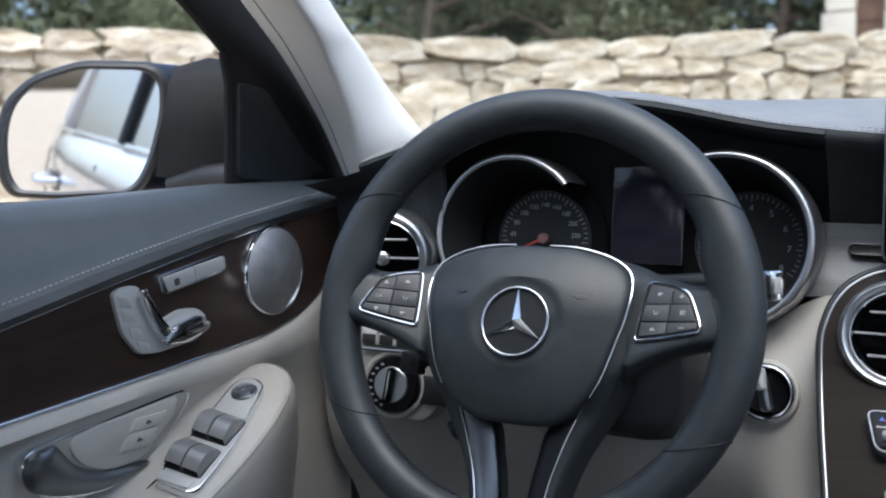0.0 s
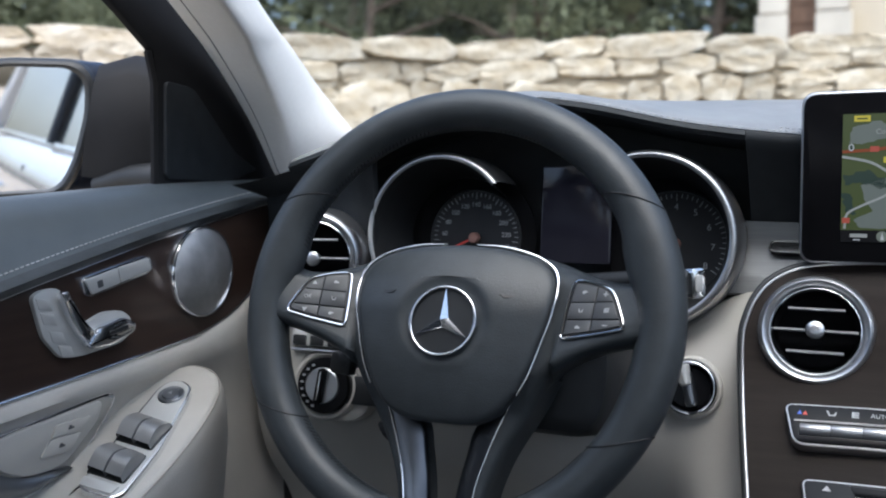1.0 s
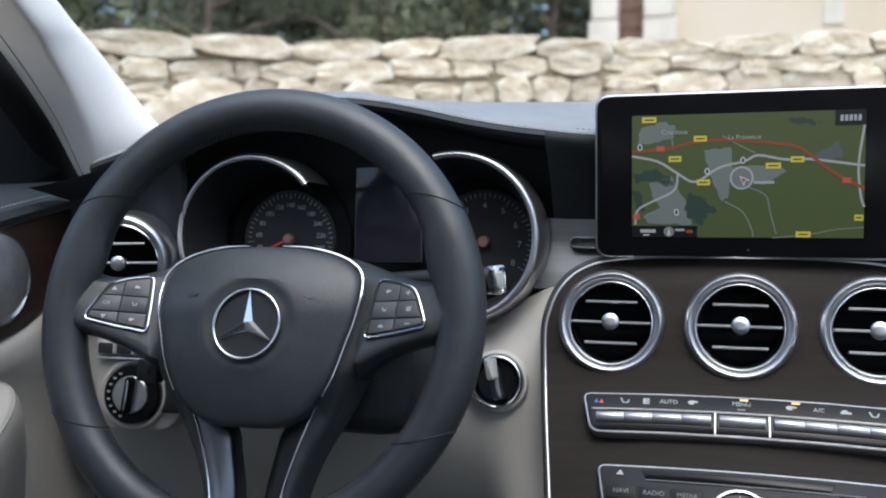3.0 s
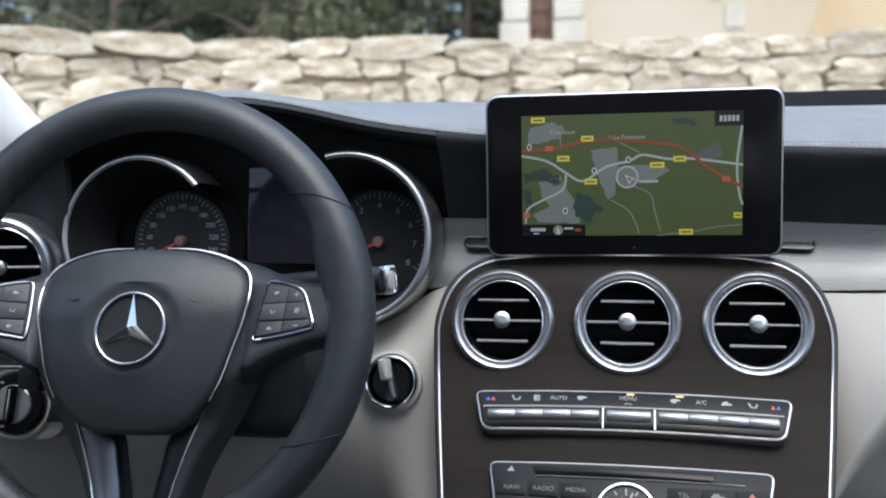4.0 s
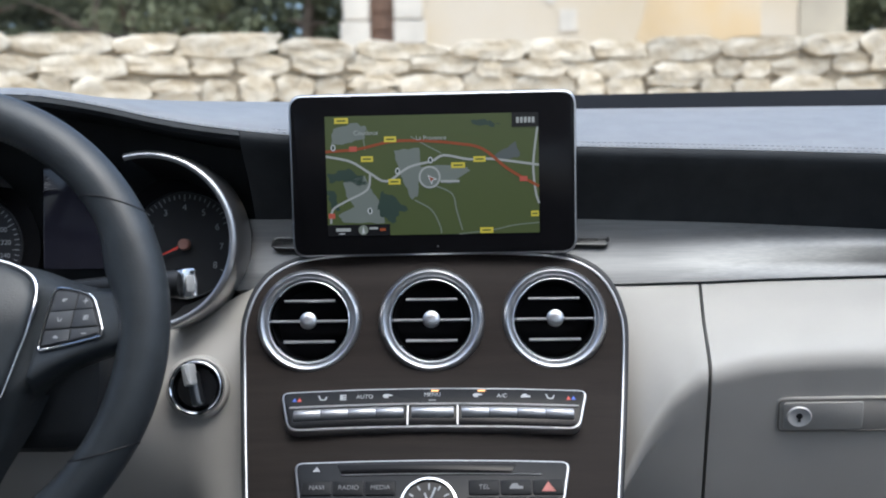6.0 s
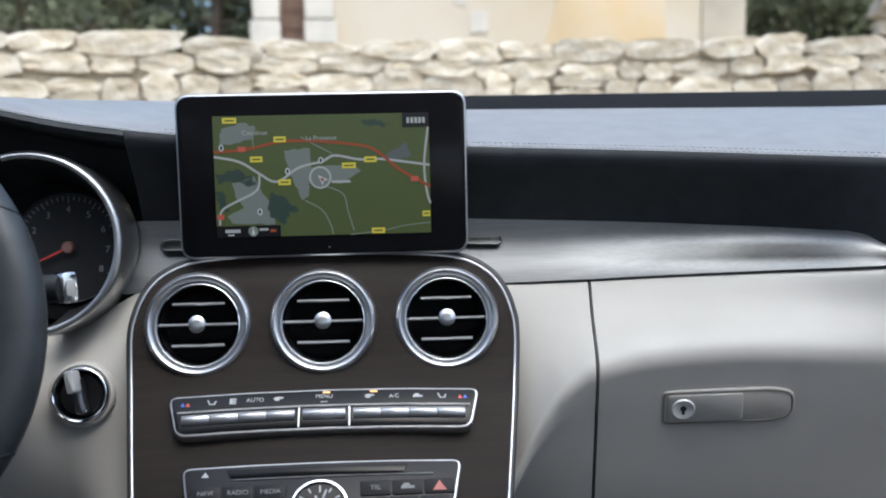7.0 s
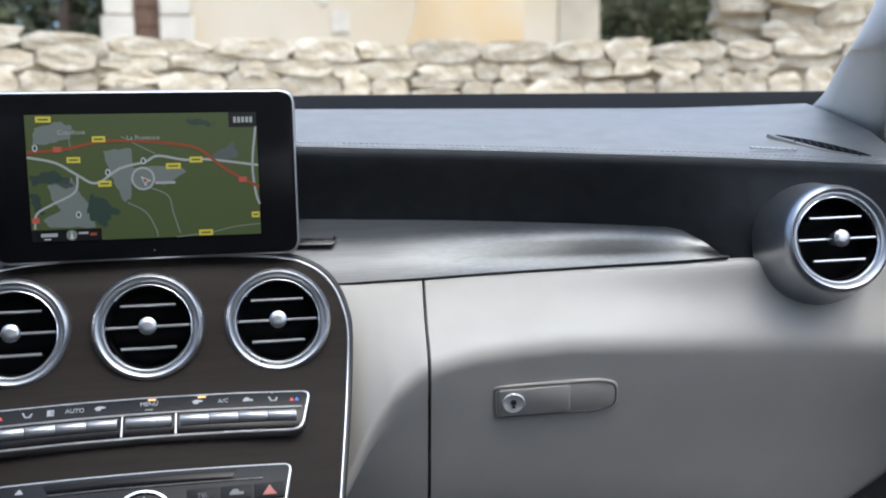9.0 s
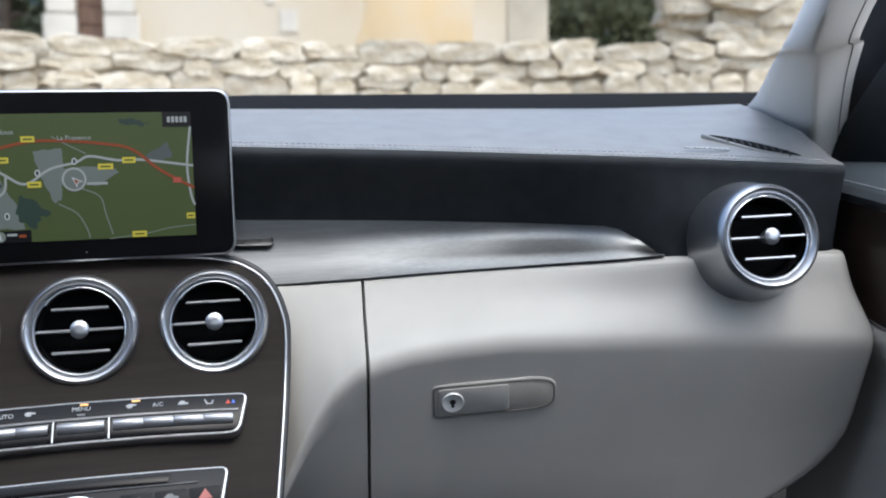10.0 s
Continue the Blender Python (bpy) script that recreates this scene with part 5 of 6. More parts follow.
part("shift_paddle", bm, DARK, column)

# ---- instrument cluster ----
HUBPINK = material("needle_hub_red", (0.30, 0.16, 0.13), 0.5)
cluster = empty("instrument_cluster", (-0.345, 0.08, 0.80))
tagged(cluster, "twin-dial instrument cluster with chrome-ringed barrels, dark display", "instrument cluster")
bm = bmesh.new()
rows = []
for x in xs(-0.59, -0.1655, 40):
    y, z = soft(x, YS, 0.04), soft(x, ZS)
    rows.append([(x, y + 0.006, z + 0.001), (x, y + 0.0022, z + 0.0018), (x, y, z - 0.002), (x, y + 0.003, z - 0.006), (x, y + 0.03, z - 0.010), (x, 0.118, z - 0.016), (x, 0.120, 0.80), (x, 0.06, 0.79)])
loft(bm, rows, thick=(0, 0.01, 0))
part("binnacle", bm, SOFTDARK, cluster, "black binnacle lining", smooth=30)
def keep_arc(bm, m, a0, a1):
    """Cut a turned shape down to the arc from a0 to a1 degrees."""
    inv = m.inverted()
    gone = []
    for f in bm.faces:
        q = inv @ f.calc_center_median()
        if (math.degrees(math.atan2(q.y, q.x)) - a0) % 360 > a1 - a0:
            gone.append(f)
    bmesh.ops.delete(bm, geom=gone, context='FACES')


DIALGREY = material("dial_grey", (0.022, 0.023, 0.025), 0.5, spec=0.3)
for cx, nx, dialx in ((-0.4495, -0.434, -0.437), (-0.2475, -0.231, -0.2335)):
    mb = frame_at((cx, 0.030, 0.8835), (1, 0, 0), (0, -0.99, 0.12))
    bm = bmesh.new()
    lathe(bm, [(0.080, -0.05), (0.079, -0.004), (0.0768, 0.0), (0.0745, 0.0008), (0.0722, -0.0010)], mb, 72)
    keep_arc(bm, mb, *((38, 285) if cx < -0.3 else (-78, 104)))
    barrel = part("barrel", bm, SATIN, cluster, "chrome-ringed barrel", smooth=60)
    bm = bmesh.new()
    lathe(bm, [(0.0725, -0.0012), (0.066, -0.04), (0.060, -0.068)], mb, 64)
    keep_arc(bm, mb, *((38, 285) if cx < -0.3 else (-78, 104)))
    part("barrel_lining", bm, DARK, barrel)
    md = frame_at((dialx, 0.0955, 0.8735), (1, 0, 0), (0, -0.99, 0.12))
    bm = bmesh.new()
    lathe(bm, [(0.066, -0.002), (0.0, -0.002)], md, 48)
    dial = part("dial", bm, BLACKHOLE, cluster, "black dial with pale marks")
    bm = bmesh.new()
    lathe(bm, [(0.0505, 0.0), (0.0498, 0.0018), (0.0488, 0.0)], md, 64)
    part("dial_ring", bm, GREYKEY, dial)
    bm = bmesh.new()
    lathe(bm, [(0.0486, 0.0003), (0.0, -0.0006)], md, 64)
    part("dial_face", bm, DIALGREY, dial)
    bm = bmesh.new()
    for i in range(0, 41):
        a = radians(215 - i * 6.25)
        r0 = 0.043 if i % 5 else 0.0405
        ca, sa = math.cos(a), math.sin(a)
        mm = md @ Matrix(((ca, -sa, 0, 0), (sa, ca, 0, 0), (0, 0, 1, 0), (0, 0, 0, 1)))
        box(bm, (r0, -0.0003, 0.0003), (0.0470, 0.0003, 0.0008), mm)
    tagged(part("scale_marks", bm, PRINT, dial, smooth=0), kind="stuff")
    labels = [str(v) for v in range(20, 261, 20)] if cx < -0.3 else [str(v) for v in range(0, 9)]
    for i, tx in enumerate(labels):
        a = radians(215 - 250 * i / (len(labels) - 1))
        writing("lettering", tx, 0.0066 if cx < -0.3 else 0.0085, md @ Matrix.Translation((0.0345 * math.cos(a), 0.0345 * math.sin(a), 0.0012)), PRINT, dial)
    bm = bmesh.new()
    lathe(bm, [(0.0055, -0.001), (0.0055, 0.0055), (0.0042, 0.007), (0.0, 0.007)], md, 24)
    part("needle_hub", bm, HUBPINK, dial, smooth=40)
    ang = 205
    bm = bmesh.new()
    mm = md @ pose(0, 0, 0, 0, 0, ang)
    plate(bm, [(0.004, -0.0011), (0.040, -0.0004), (0.040, 0.0004), (0.004, 0.0011)], 0.0045, 0.0055, mm)
    part("needle", bm, REDP, dial, smooth=0)
bm = bmesh.new()
plate(bm, rect(0.070, 0.094, 0.003), -0.004, 0.002, frame_at((-0.327, 0.088, 0.900), (1, 0, 0), (0, -0.99, 0.12)), 0.001)
part("display", bm, material("dark_display", (0.020, 0.020, 0.030), 0.10, vary=0.1, rvary=0.02), cluster, "unlit dark blue display")

# ---- ignition lock with key stub ----
ignition = empty("ignition_switch", (-0.2035, 0.012, 0.759))
tagged(ignition, "chrome-ringed ignition switch with an inserted key fob", "ignition switch")
mi = frame_at((-0.2035, 0.010, 0.759), (1, 0, 0), (0.0, -0.97, 0.22))
bm = bmesh.new()
lathe(bm, [(0.0280, -0.02), (0.0275, -0.004), (0.0262, -0.0012), (0.0245, -0.001), (0.0238, -0.004)], mi, 48)
part("bezel", bm, BEIGE, ignition, "beige bezel", smooth=60)
bm = bmesh.new()
lathe(bm, [(0.0242, -0.01), (0.0240, -0.001), (0.0232, 0.0018), (0.0220, 0.0026), (0.0206, 0.0018), (0.0197, -0.001), (0.0195, -0.008)], mi, 48)
part("ring", bm, CHROME, ignition, "bright chrome ring", smooth=60)
bm = bmesh.new()
lathe(bm, [(0.0197, -0.006), (0.017, -0.003), (0.0, -0.003)], mi, 40)
part("socket", bm, GLOSS, ignition)
bm = bmesh.new()
plate(bm, rect(0.009, 0.030, 0.004, 0.0, -0.001), -0.003, 0.009, mi @ pose(0, 0, 0, 0, 0, 12), 0.003)
kf = part("key_fob", bm, DARKCHROME, ignition, "black and chrome key")
bm = bmesh.new()
plate(bm, rect(0.0080, 0.019, 0.003, 0.0, 0.011), 0.004, 0.022, mi @ pose(0, 0, 0, 0, 0, 12), 0.003)
part("key_cap", bm, SILVERP, kf, "bright silver key end")

# ---- light switch panel ----
light_panel = empty("light_switch", (-0.548, -0.02, 0.735))
tagged(light_panel, "rotary light switch and key row on a beige panel", "light switch")
mls = frame_at((-0.549, -0.022, 0.7355), (1, 0, 0), (0.15, -0.97, 0.18))
bm = bmesh.new()
plate(bm, rounded([(-0.040, -0.034), (0.035, -0.034), (0.050, -0.014), (0.062, 0.012), (0.062, 0.075), (-0.040, 0.080)], 0.012), -0.03, -0.004, mls, 0.004)
part("surround", bm, BEIGE, light_panel)
bm = bmesh.new()
plate(bm, rect(0.050, 0.028, 0.004, 0.038, -0.002), -0.006, 0.0, mls, 0.002)
part("side_keys", bm, DARK, light_panel)
bm = bmesh.new()
lathe(bm, [(0.0275, -0.006), (0.0272, 0.003), (0.0262, 0.0045), (0.0170, 0.0045)], mls, 48)
part("collar", bm, GLOSS, light_panel, "black collar with printed marks")
bm = bmesh.new()
lathe(bm, [(0.0350, -0.010), (0.0345, -0.003), (0.0325, 0.0), (0.0300, 0.0003), (0.0280, -0.002), (0.0274, -0.006)], mls, 48)
part("bezel", bm, BEIGE, light_panel, "beige bezel round the collar", smooth=60)
bm = bmesh.new()
tube(bm, [mls @ Vector((x, 0.0335, 0.0005)) for x in xs(-0.038, 0.050, 6)], 0.0018, 8)
part("key_rail", bm, SATIN, light_panel, "bright rail under the keys")
bm = bmesh.new()
lathe(bm, [(0.0176, 0.003), (0.0176, 0.006), (0.0165, 0.007), (0.0, 0.007)], mls, 40)
knob = part("rotary_knob", bm, SATIN, light_panel)
bm = bmesh.new()
plate(bm, rect(0.0075, 0.034, 0.003), 0.006, 0.015, mls @ pose(0, 0, 0, 0, 0, -6), 0.002)
part("grip", bm, GLOSS, knob)
bm = bmesh.new()
plate(bm, rect(0.0020, 0.028, 0.001), 0.0145, 0.0156, mls @ pose(0, 0, 0, 0, 0, -6), 0.0003)
part("grip_line", bm, CHROME, knob)
for i in range(8):
    a = radians(120 + i * 18)
    icon(light_panel, mls, 0.0222 * math.cos(a), 0.0222 * math.sin(a), 0.003, 0.002, PRINT, 5, 0.0046)
for i in range(4):
    bm = bmesh.new()
    plate(bm, rect(0.0178, 0.018, 0.002, -0.027 + i * 0.0185, 0.046), -0.006, 0.006, mls, 0.0015)
    kk = part("key", bm, SILVERP, light_panel, "grey key with chrome edge")
    bm = bmesh.new()
    plate(bm, rect(0.0145, 0.010, 0.002, -0.027 + i * 0.0185, 0.0430), 0.004, 0.007, mls, 0.0006)
    part("key_face", bm, DARK, kk)


# ---- doors ----
SILL = ([-1.0, -0.33, -0.216, -0.07, 0.14], [0.905, 0.925, 0.929, 0.934, 0.931])
STI = ([-1.0, -0.6, -0.367, -0.264, -0.13, -0.02, 0.096, 0.14], [0.78, 0.812, 0.8558, 0.8772, 0.9014, 0.917, 0.9293, 0.931])
WTOP = ([-1.0, -0.6, -0.3715, -0.27, -0.137, 0.0335, 0.08], [0.765, 0.797, 0.8408, 0.8608, 0.8848, 0.9088, 0.914])
WBOT = ([-1.0, -0.6, -0.376, -0.27, -0.14, -0.085, -0.04, -0.01, 0.0146, 0.035, 0.05], [0.758, 0.766, 0.7749, 0.7794, 0.7858, 0.789, 0.7988, 0.8115, 0.8268, 0.850, 0.90])


def door(side, off, label):
    """A door lining; side -1 is the driver's. Returns its root, its face frame and a mapping of (y, z) to that frame."""
    X = lambda x: -side * x + off
    ob = empty("door_1" if side < 0 else "door_2", (X(-0.66), -0.3, 0.5))
    tagged(ob, label, "car door", kind="structure")
    mdo = frame_at((X(-0.655), 0, 0), (0, -side, 0), (-side, 0, 0))
    Y = lambda pts: [(-side * y, z) for y, z in pts][::-side]
    ys = xs(-0.95, 0.125, 46)
    bm = bmesh.new()
    loft(bm, [[(X(-0.735), y, lerp(y, *SILL) - 0.05), (X(-0.735), y, lerp(y, *SILL) - 0.004), (X(-0.728), y, soft(y, SILL)), (X(-0.712), y, soft(y, SILL) + 0.001),
               (X(-0.698), y, soft(y, SILL) * 0.88 + soft(y, STI) * 0.12 + 0.003), (X(-0.680), y, soft(y, SILL) * 0.55 + soft(y, STI) * 0.45 + 0.005),
               (X(-0.667), y, soft(y, SILL) * 0.2 + soft(y, STI) * 0.8 + 0.003), (X(-0.660), y, soft(y, STI)), (X(-0.657), y, soft(y, STI) - 0.003)] for y in ys])
    part("upper_pad", bm, DOORPAD, ob, "blue-grey leather upper pad", smooth=60)
    bm = bmesh.new()
    loft(bm, [[(X(-0.656), y, soft(y, STI) - 0.002), (X(-0.650), y, soft(y, STI) - 0.006), (X(-0.648), y, soft(y, STI) * 0.5 + soft(y, WTOP) * 0.5), (X(-0.651), y, soft(y, WTOP) + 0.001), (X(-0.66), y, soft(y, WTOP) - 0.002)] for y in ys])
    part("pad_roll", bm, LEATHER, ob, "black leather roll below the seam", smooth=60)
    bm = bmesh.new()
    y = -0.40
    while y < 0.11:
        tube(bm, [(X(-0.6606), q, soft(q, STI) + 0.0012) for q in (y, y + 0.0032)], 0.0006, 4)
        y += 0.005
    tagged(part("stitching", bm, STITCH, ob, "grey stitches", smooth=0), kind="stuff")
    top = [(y, lerp(y, *WTOP)) for y in xs(-0.95, 0.062, 40)]
    bot = [(y, soft(y, WBOT, 0.006)) for y in xs(-0.95, 0.046, 60)]
    bm = bmesh.new()
    plate(bm, Y(bot + top[::-1]), -0.012, 0.0, mdo)
    part("wood_inlay", bm, WOOD, ob, "glossy dark walnut inlay", smooth=20)
    bm = bmesh.new()
    tube(bm, [mdo @ Vector((-side * y, z - 0.001, 0.0015)) for y, z in bot], 0.0017, 8)
    part("chrome_strip", bm, CHROME, ob, "fine chrome strip under the wood", smooth=60)
    bm = bmesh.new()
    tube(bm, [mdo @ Vector((-side * y, z, 0.0008)) for y, z in top], 0.0008, 6)
    part("wood_edge", bm, SATIN, ob)
    bm = bmesh.new()
    loft(bm, [[(X(-0.665), y, soft(y, WBOT, 0.006) + 0.004), (X(-0.652), y, soft(y, WBOT, 0.006) - 0.004), (X(-0.648), y, soft(y, WBOT, 0.006) - 0.014), (X(-0.653), y, 0.760 if y < -0.05 else 0.76 + (y + 0.05) * 0.2), (X(-0.662), y, 0.745), (X(-0.664), y, 0.69), (X(-0.66), y, 0.62), (X(-0.655), y, 0.45), (X(-0.67), y, 0.40)] for y in xs(-0.95, 0.06, 50)], thick=(side * 0.012, 0, 0))
    part("lower_panel", bm, BEIGEL, ob, "beige leather lower panel", smooth=60)
    # loudspeaker
    if side < 0:
        msp = frame_at((X(-0.655), -0.0715, 0.8495), (0, -side, 0), (-side, 0, 0))
        bm = bmesh.new()
        lathe(bm, [(0.0445, -0.004), (0.0445, 0.003), (0.0435, 0.0045), (0.0420, 0.0045), (0.0412, 0.003)], msp, 56)
        sp = part("speaker", bm, CHROME, ob, "round speaker with a fine metal grille", smooth=50)
        bm = bmesh.new()
        lathe(bm, [(0.0415, 0.0032), (0.037, 0.0062), (0.030, 0.0088), (0.020, 0.0110), (0.010, 0.0122), (0.0, 0.0126)], msp, 56)
        part("grille", bm, GRILLE, sp, smooth=60)
    # mirror triangle and window frame
    mq = frame_at((X(-0.702), 0, 0), (0, -side, 0), (-side, 0, 0))
    bm = bmesh.new()
    plate(bm, Y([(-0.0755, 0.925), (0.19, 0.925), (0.17, 0.96), (0.075, 1.045), (-0.035, 1.135), (-0.155, 1.22), (-0.34, 1.29), (-0.40, 1.255), (-0.22, 1.160), (-0.1319, 1.1055), (-0.1128, 1.0925), (-0.073, 1.062), (-0.0688, 1.032)]), -0.008, 0.0, mq, 0.003)
    tri = part("mirror_triangle", bm, RUBBER, ob, "matt black corner panel", smooth=30)
    bm = bmesh.new()
    plate(bm, Y(rounded([(-0.066, 0.9385), (0.030, 0.9325), (0.085, 0.945), (0.045, 0.9649), (-0.0184, 1.0300), (-0.060, 1.0350)], 0.008)), 0.0, 0.0035, mq, 0.002)
    part("tweeter_cover", bm, SOFTDARK, tri)
    bm = bmesh.new()
    tube(bm, [mq @ Vector((-side * y, z, -0.004)) for y, z in ((-0.074, 0.93), (-0.0688, 1.032), (-0.076, 1.063))], 0.004, 6)
    part("window_channel", bm, RUBBER, tri)
    return ob, mdo, Y, X


GRILLE = material("speaker_mesh", (0.46, 0.47, 0.48), 0.30, metal=0.85, vary=0.12, scale=60, bump=0.0006, bscale=1400)
door_1, mdo, DY, DX = door(-1, 0.0, "driver's door lining, walnut inlay, beige leather armrest")
door(1, 0.025, "passenger door lining with walnut inlay and dark pad")


def on_door(name, pts, h0, h1, mat, parent, label="", bevel=0.001, r=0.003):
    bm = bmesh.new()
    plate(bm, rounded(DY(pts), r, 4), h0, h1, mdo, bevel)
    return part(name, bm, mat, parent, label)


# seat adjuster and seat keys on the wood
seat_switch = empty("seat_adjuster", mdo @ Vector((-0.22, 0.82, 0)))
tagged(seat_switch, "seat-shaped silver seat adjuster on the door", "seat switch")
on_door("base_plate", [(-0.2746, 0.8531), (-0.2657, 0.8574), (-0.2493, 0.8576), (-0.2340, 0.8440), (-0.2270, 0.8292), (-0.2208, 0.8247), (-0.202, 0.8305), (-0.1815, 0.8289), (-0.1706, 0.8217), (-0.1683, 0.8091), (-0.183, 0.8005), (-0.2266, 0.7977), (-0.2495, 0.8000), (-0.2662, 0.82)], -0.002, 0.0045, SILVERP, seat_switch, "grey base plate", 0.0015, 0.006)
for k in range(4):
    y0, z0 = (-0.2715, -0.2680, -0.2600, -0.2520)[k], (0.8520, 0.8400, 0.8240, 0.8110)[k]
    on_door("preset_key", [(y0, z0), (y0 + 0.013, z0 - 0.003), (y0 + 0.016, z0 - 0.0125), (y0 + 0.0030, z0 - 0.0095)], 0.003, 0.0050, SILVERP, seat_switch, "", 0.0002, 0.0006)
on_door("backrest_key", [(-0.2514, 0.8509), (-0.2453, 0.8530), (-0.2385, 0.8445), (-0.2312, 0.8310), (-0.2180, 0.8171), (-0.2249, 0.8086), (-0.2341, 0.815), (-0.2435, 0.8311)], 0.003, 0.013, CHROME, seat_switch, "chrome backrest key", 0.004, 0.004)
on_door("cushion_key", [(-0.2292, 0.8077), (-0.2158, 0.8195), (-0.1853, 0.8240), (-0.1715, 0.8173), (-0.1741, 0.809), (-0.2035, 0.8017), (-0.2231, 0.8030)], 0.003, 0.013, CHROME, seat_switch, "chrome cushion key", 0.004, 0.005)
on_door("key_groove", [(-0.205, 0.8150), (-0.184, 0.8175), (-0.184, 0.8140), (-0.205, 0.8115)], 0.0125, 0.0136, DARK, seat_switch, "", 0.0003, 0.001)
on_door("headrest_key", [(-0.2540, 0.8545), (-0.2470, 0.8555), (-0.2445, 0.8480), (-0.2500, 0.8460)], 0.010, 0.0150, CHROME, seat_switch, "", 0.002, 0.002)
seat_keys = empty("seat_heating_switch", mdo @ Vector((-0.183, 0.86, 0)))
tagged(seat_keys, "long silver two-part seat heating switch", "switch")
on_door("rim", [(-0.2244, 0.8615), (-0.2198, 0.8629), (-0.1503, 0.8733), (-0.143, 0.8710), (-0.1413, 0.8594), (-0.1474, 0.8565), (-0.2144, 0.8449), (-0.2207, 0.8467)], -0.002, 0.004, CHROME, seat_keys, "chrome rim", 0.0012, 0.004)
on_door("key", [(-0.2215, 0.8600), (-0.1850, 0.8662), (-0.1825, 0.8528), (-0.2145, 0.8472)], 0.003, 0.0055, SILVERP, seat_keys, "", 0.0008, 0.002)
on_door("key", [(-0.1842, 0.8664), (-0.1475, 0.8712), (-0.1440, 0.8600), (-0.1818, 0.8530)], 0.003, 0.0055, SILVERP, seat_keys, "", 0.0008, 0.002)
on_door("symbol", [(-0.209, 0.8575), (-0.203, 0.8585), (-0.202, 0.8525), (-0.208, 0.8515)], 0.0052, 0.0058, GREYKEY, seat_keys, "", 0.0001, 0.001)

# pull handle in its bowl
door_handle = empty("door_handle", mdo @ Vector((-0.28, 0.72, 0)))
tagged(door_handle, "chrome door release in a grey bowl", "door handle")
pocket = [(-0.3629, 0.7437), (-0.3531, 0.7493), (-0.3208, 0.7525), (-0.2597, 0.7567), (-0.199, 0.7609), (-0.1903, 0.7564), (-0.1928, 0.7493), (-0.2178, 0.723), (-0.2507, 0.703), (-0.2807, 0.6962), (-0.3187, 0.7004), (-0.3482, 0.7115), (-0.3614, 0.7306)]
mdp = mdo @ Matrix.Translation((0, 0, -0.001))
bm = bmesh.new()
plate(bm, rounded(DY(pocket), 0.006, 4), -0.01, 0.0030, mdp, 0.002)
part("bowl_rim", bm, CHROME, door_handle, "bright rim")
cpy = (sum(p[0] for p in pocket) / 13, sum(p[1] for p in pocket) / 13)
bm = bmesh.new()
plate(bm, rounded(DY([(cpy[0] + (y - cpy[0]) * 0.95, cpy[1] + (z - cpy[1]) * 0.90) for y, z in pocket]), 0.006, 4), -0.004, 0.0036, mdp, 0.0004)
part("bowl", bm, material("bowl_grey", (0.30, 0.29, 0.265), 0.5), door_handle, "grey bowl")
bm = bmesh.new()
plate(bm, rounded(DY([(-0.3255, 0.7468), (-0.3014, 0.7525), (-0.2558, 0.7543), (-0.2064, 0.7570), (-0.2139, 0.7404), (-0.2521, 0.713), (-0.2871, 0.7135), (-0.3136, 0.7262)]), 0.012, 5), 0.002, 0.0060, mdp, 0.002)
part("bowl_cover", bm, BEIGE, door_handle, "beige inner cover")
for q in ([(-0.2589, 0.7487), (-0.2230, 0.7475), (-0.2335, 0.7370), (-0.2655, 0.7390)], [(-0.2660, 0.7383), (-0.2340, 0.7363), (-0.2453, 0.7231), (-0.2768, 0.7258)]):
    bm = bmesh.new()
    plate(bm, rounded(DY(q), 0.003, 4), 0.004, 0.0078, mdp, 0.0008)
    lkk = part("lock_key", bm, BEIGE, door_handle, "beige locking key")
    cy_, cz_ = sum(p[0] for p in q) / 4, sum(p[1] for p in q) / 4
    icon(lkk, mdp, cy_, cz_, 0.006, 0.005, GREYKEY, 2, 0.0079)
bm = bmesh.new()
lo_ = spline([(-0.3600, 0.7430), (-0.3615, 0.7293), (-0.3519, 0.7158), (-0.3226, 0.7048), (-0.2849, 0.7002), (-0.2480, 0.7105)], 5)
hi_ = spline([(-0.3480, 0.7475), (-0.3330, 0.7490), (-0.3265, 0.7423), (-0.3161, 0.729), (-0.2926, 0.7165), (-0.2480, 0.7112)], 5)
loft(bm, [[mdp @ Vector((p[0] + (q[0] - p[0]) * t, p[1] + (q[1] - p[1]) * t, h)) for t, h in ((0, 0.002), (0.04, 0.006), (0.25, 0.0105), (0.55, 0.0110), (0.85, 0.0075), (1.0, 0.001))] for p, q in zip(lo_, hi_)])
part("release_lever", bm, DARKCHROME, door_handle, "dark chrome lever", smooth=60)

# armrest with window switches
WINDOWKEY = material("window_key_silver", (0.42, 0.43, 0.44), 0.30, metal=0.75, vary=0.06)
ARM_N = Vector((0.138, -0.365, 0.921))
mar = frame_at((-0.634, -0.144, 0.744), (1, 0, -0.15), ARM_N)
armrest = empty("armrest", (-0.62, -0.25, 0.62))
tagged(armrest, "padded beige leather door armrest", "armrest")
arm_o = [tuple(p) for p in spline([(-0.030, 0.025), (-0.018, 0.048), (0.002, 0.052), (0.022, 0.044), (0.040, 0.022), (0.052, -0.010), (0.062, -0.055), (0.068, -0.110), (0.072, -0.22), (0.02, -0.25), (-0.035, -0.22), (-0.040, -0.11), (-0.034, -0.02)], 5, closed=True)]
bm = bmesh.new()
rings = []
ctr = Vector((0.012, -0.08))
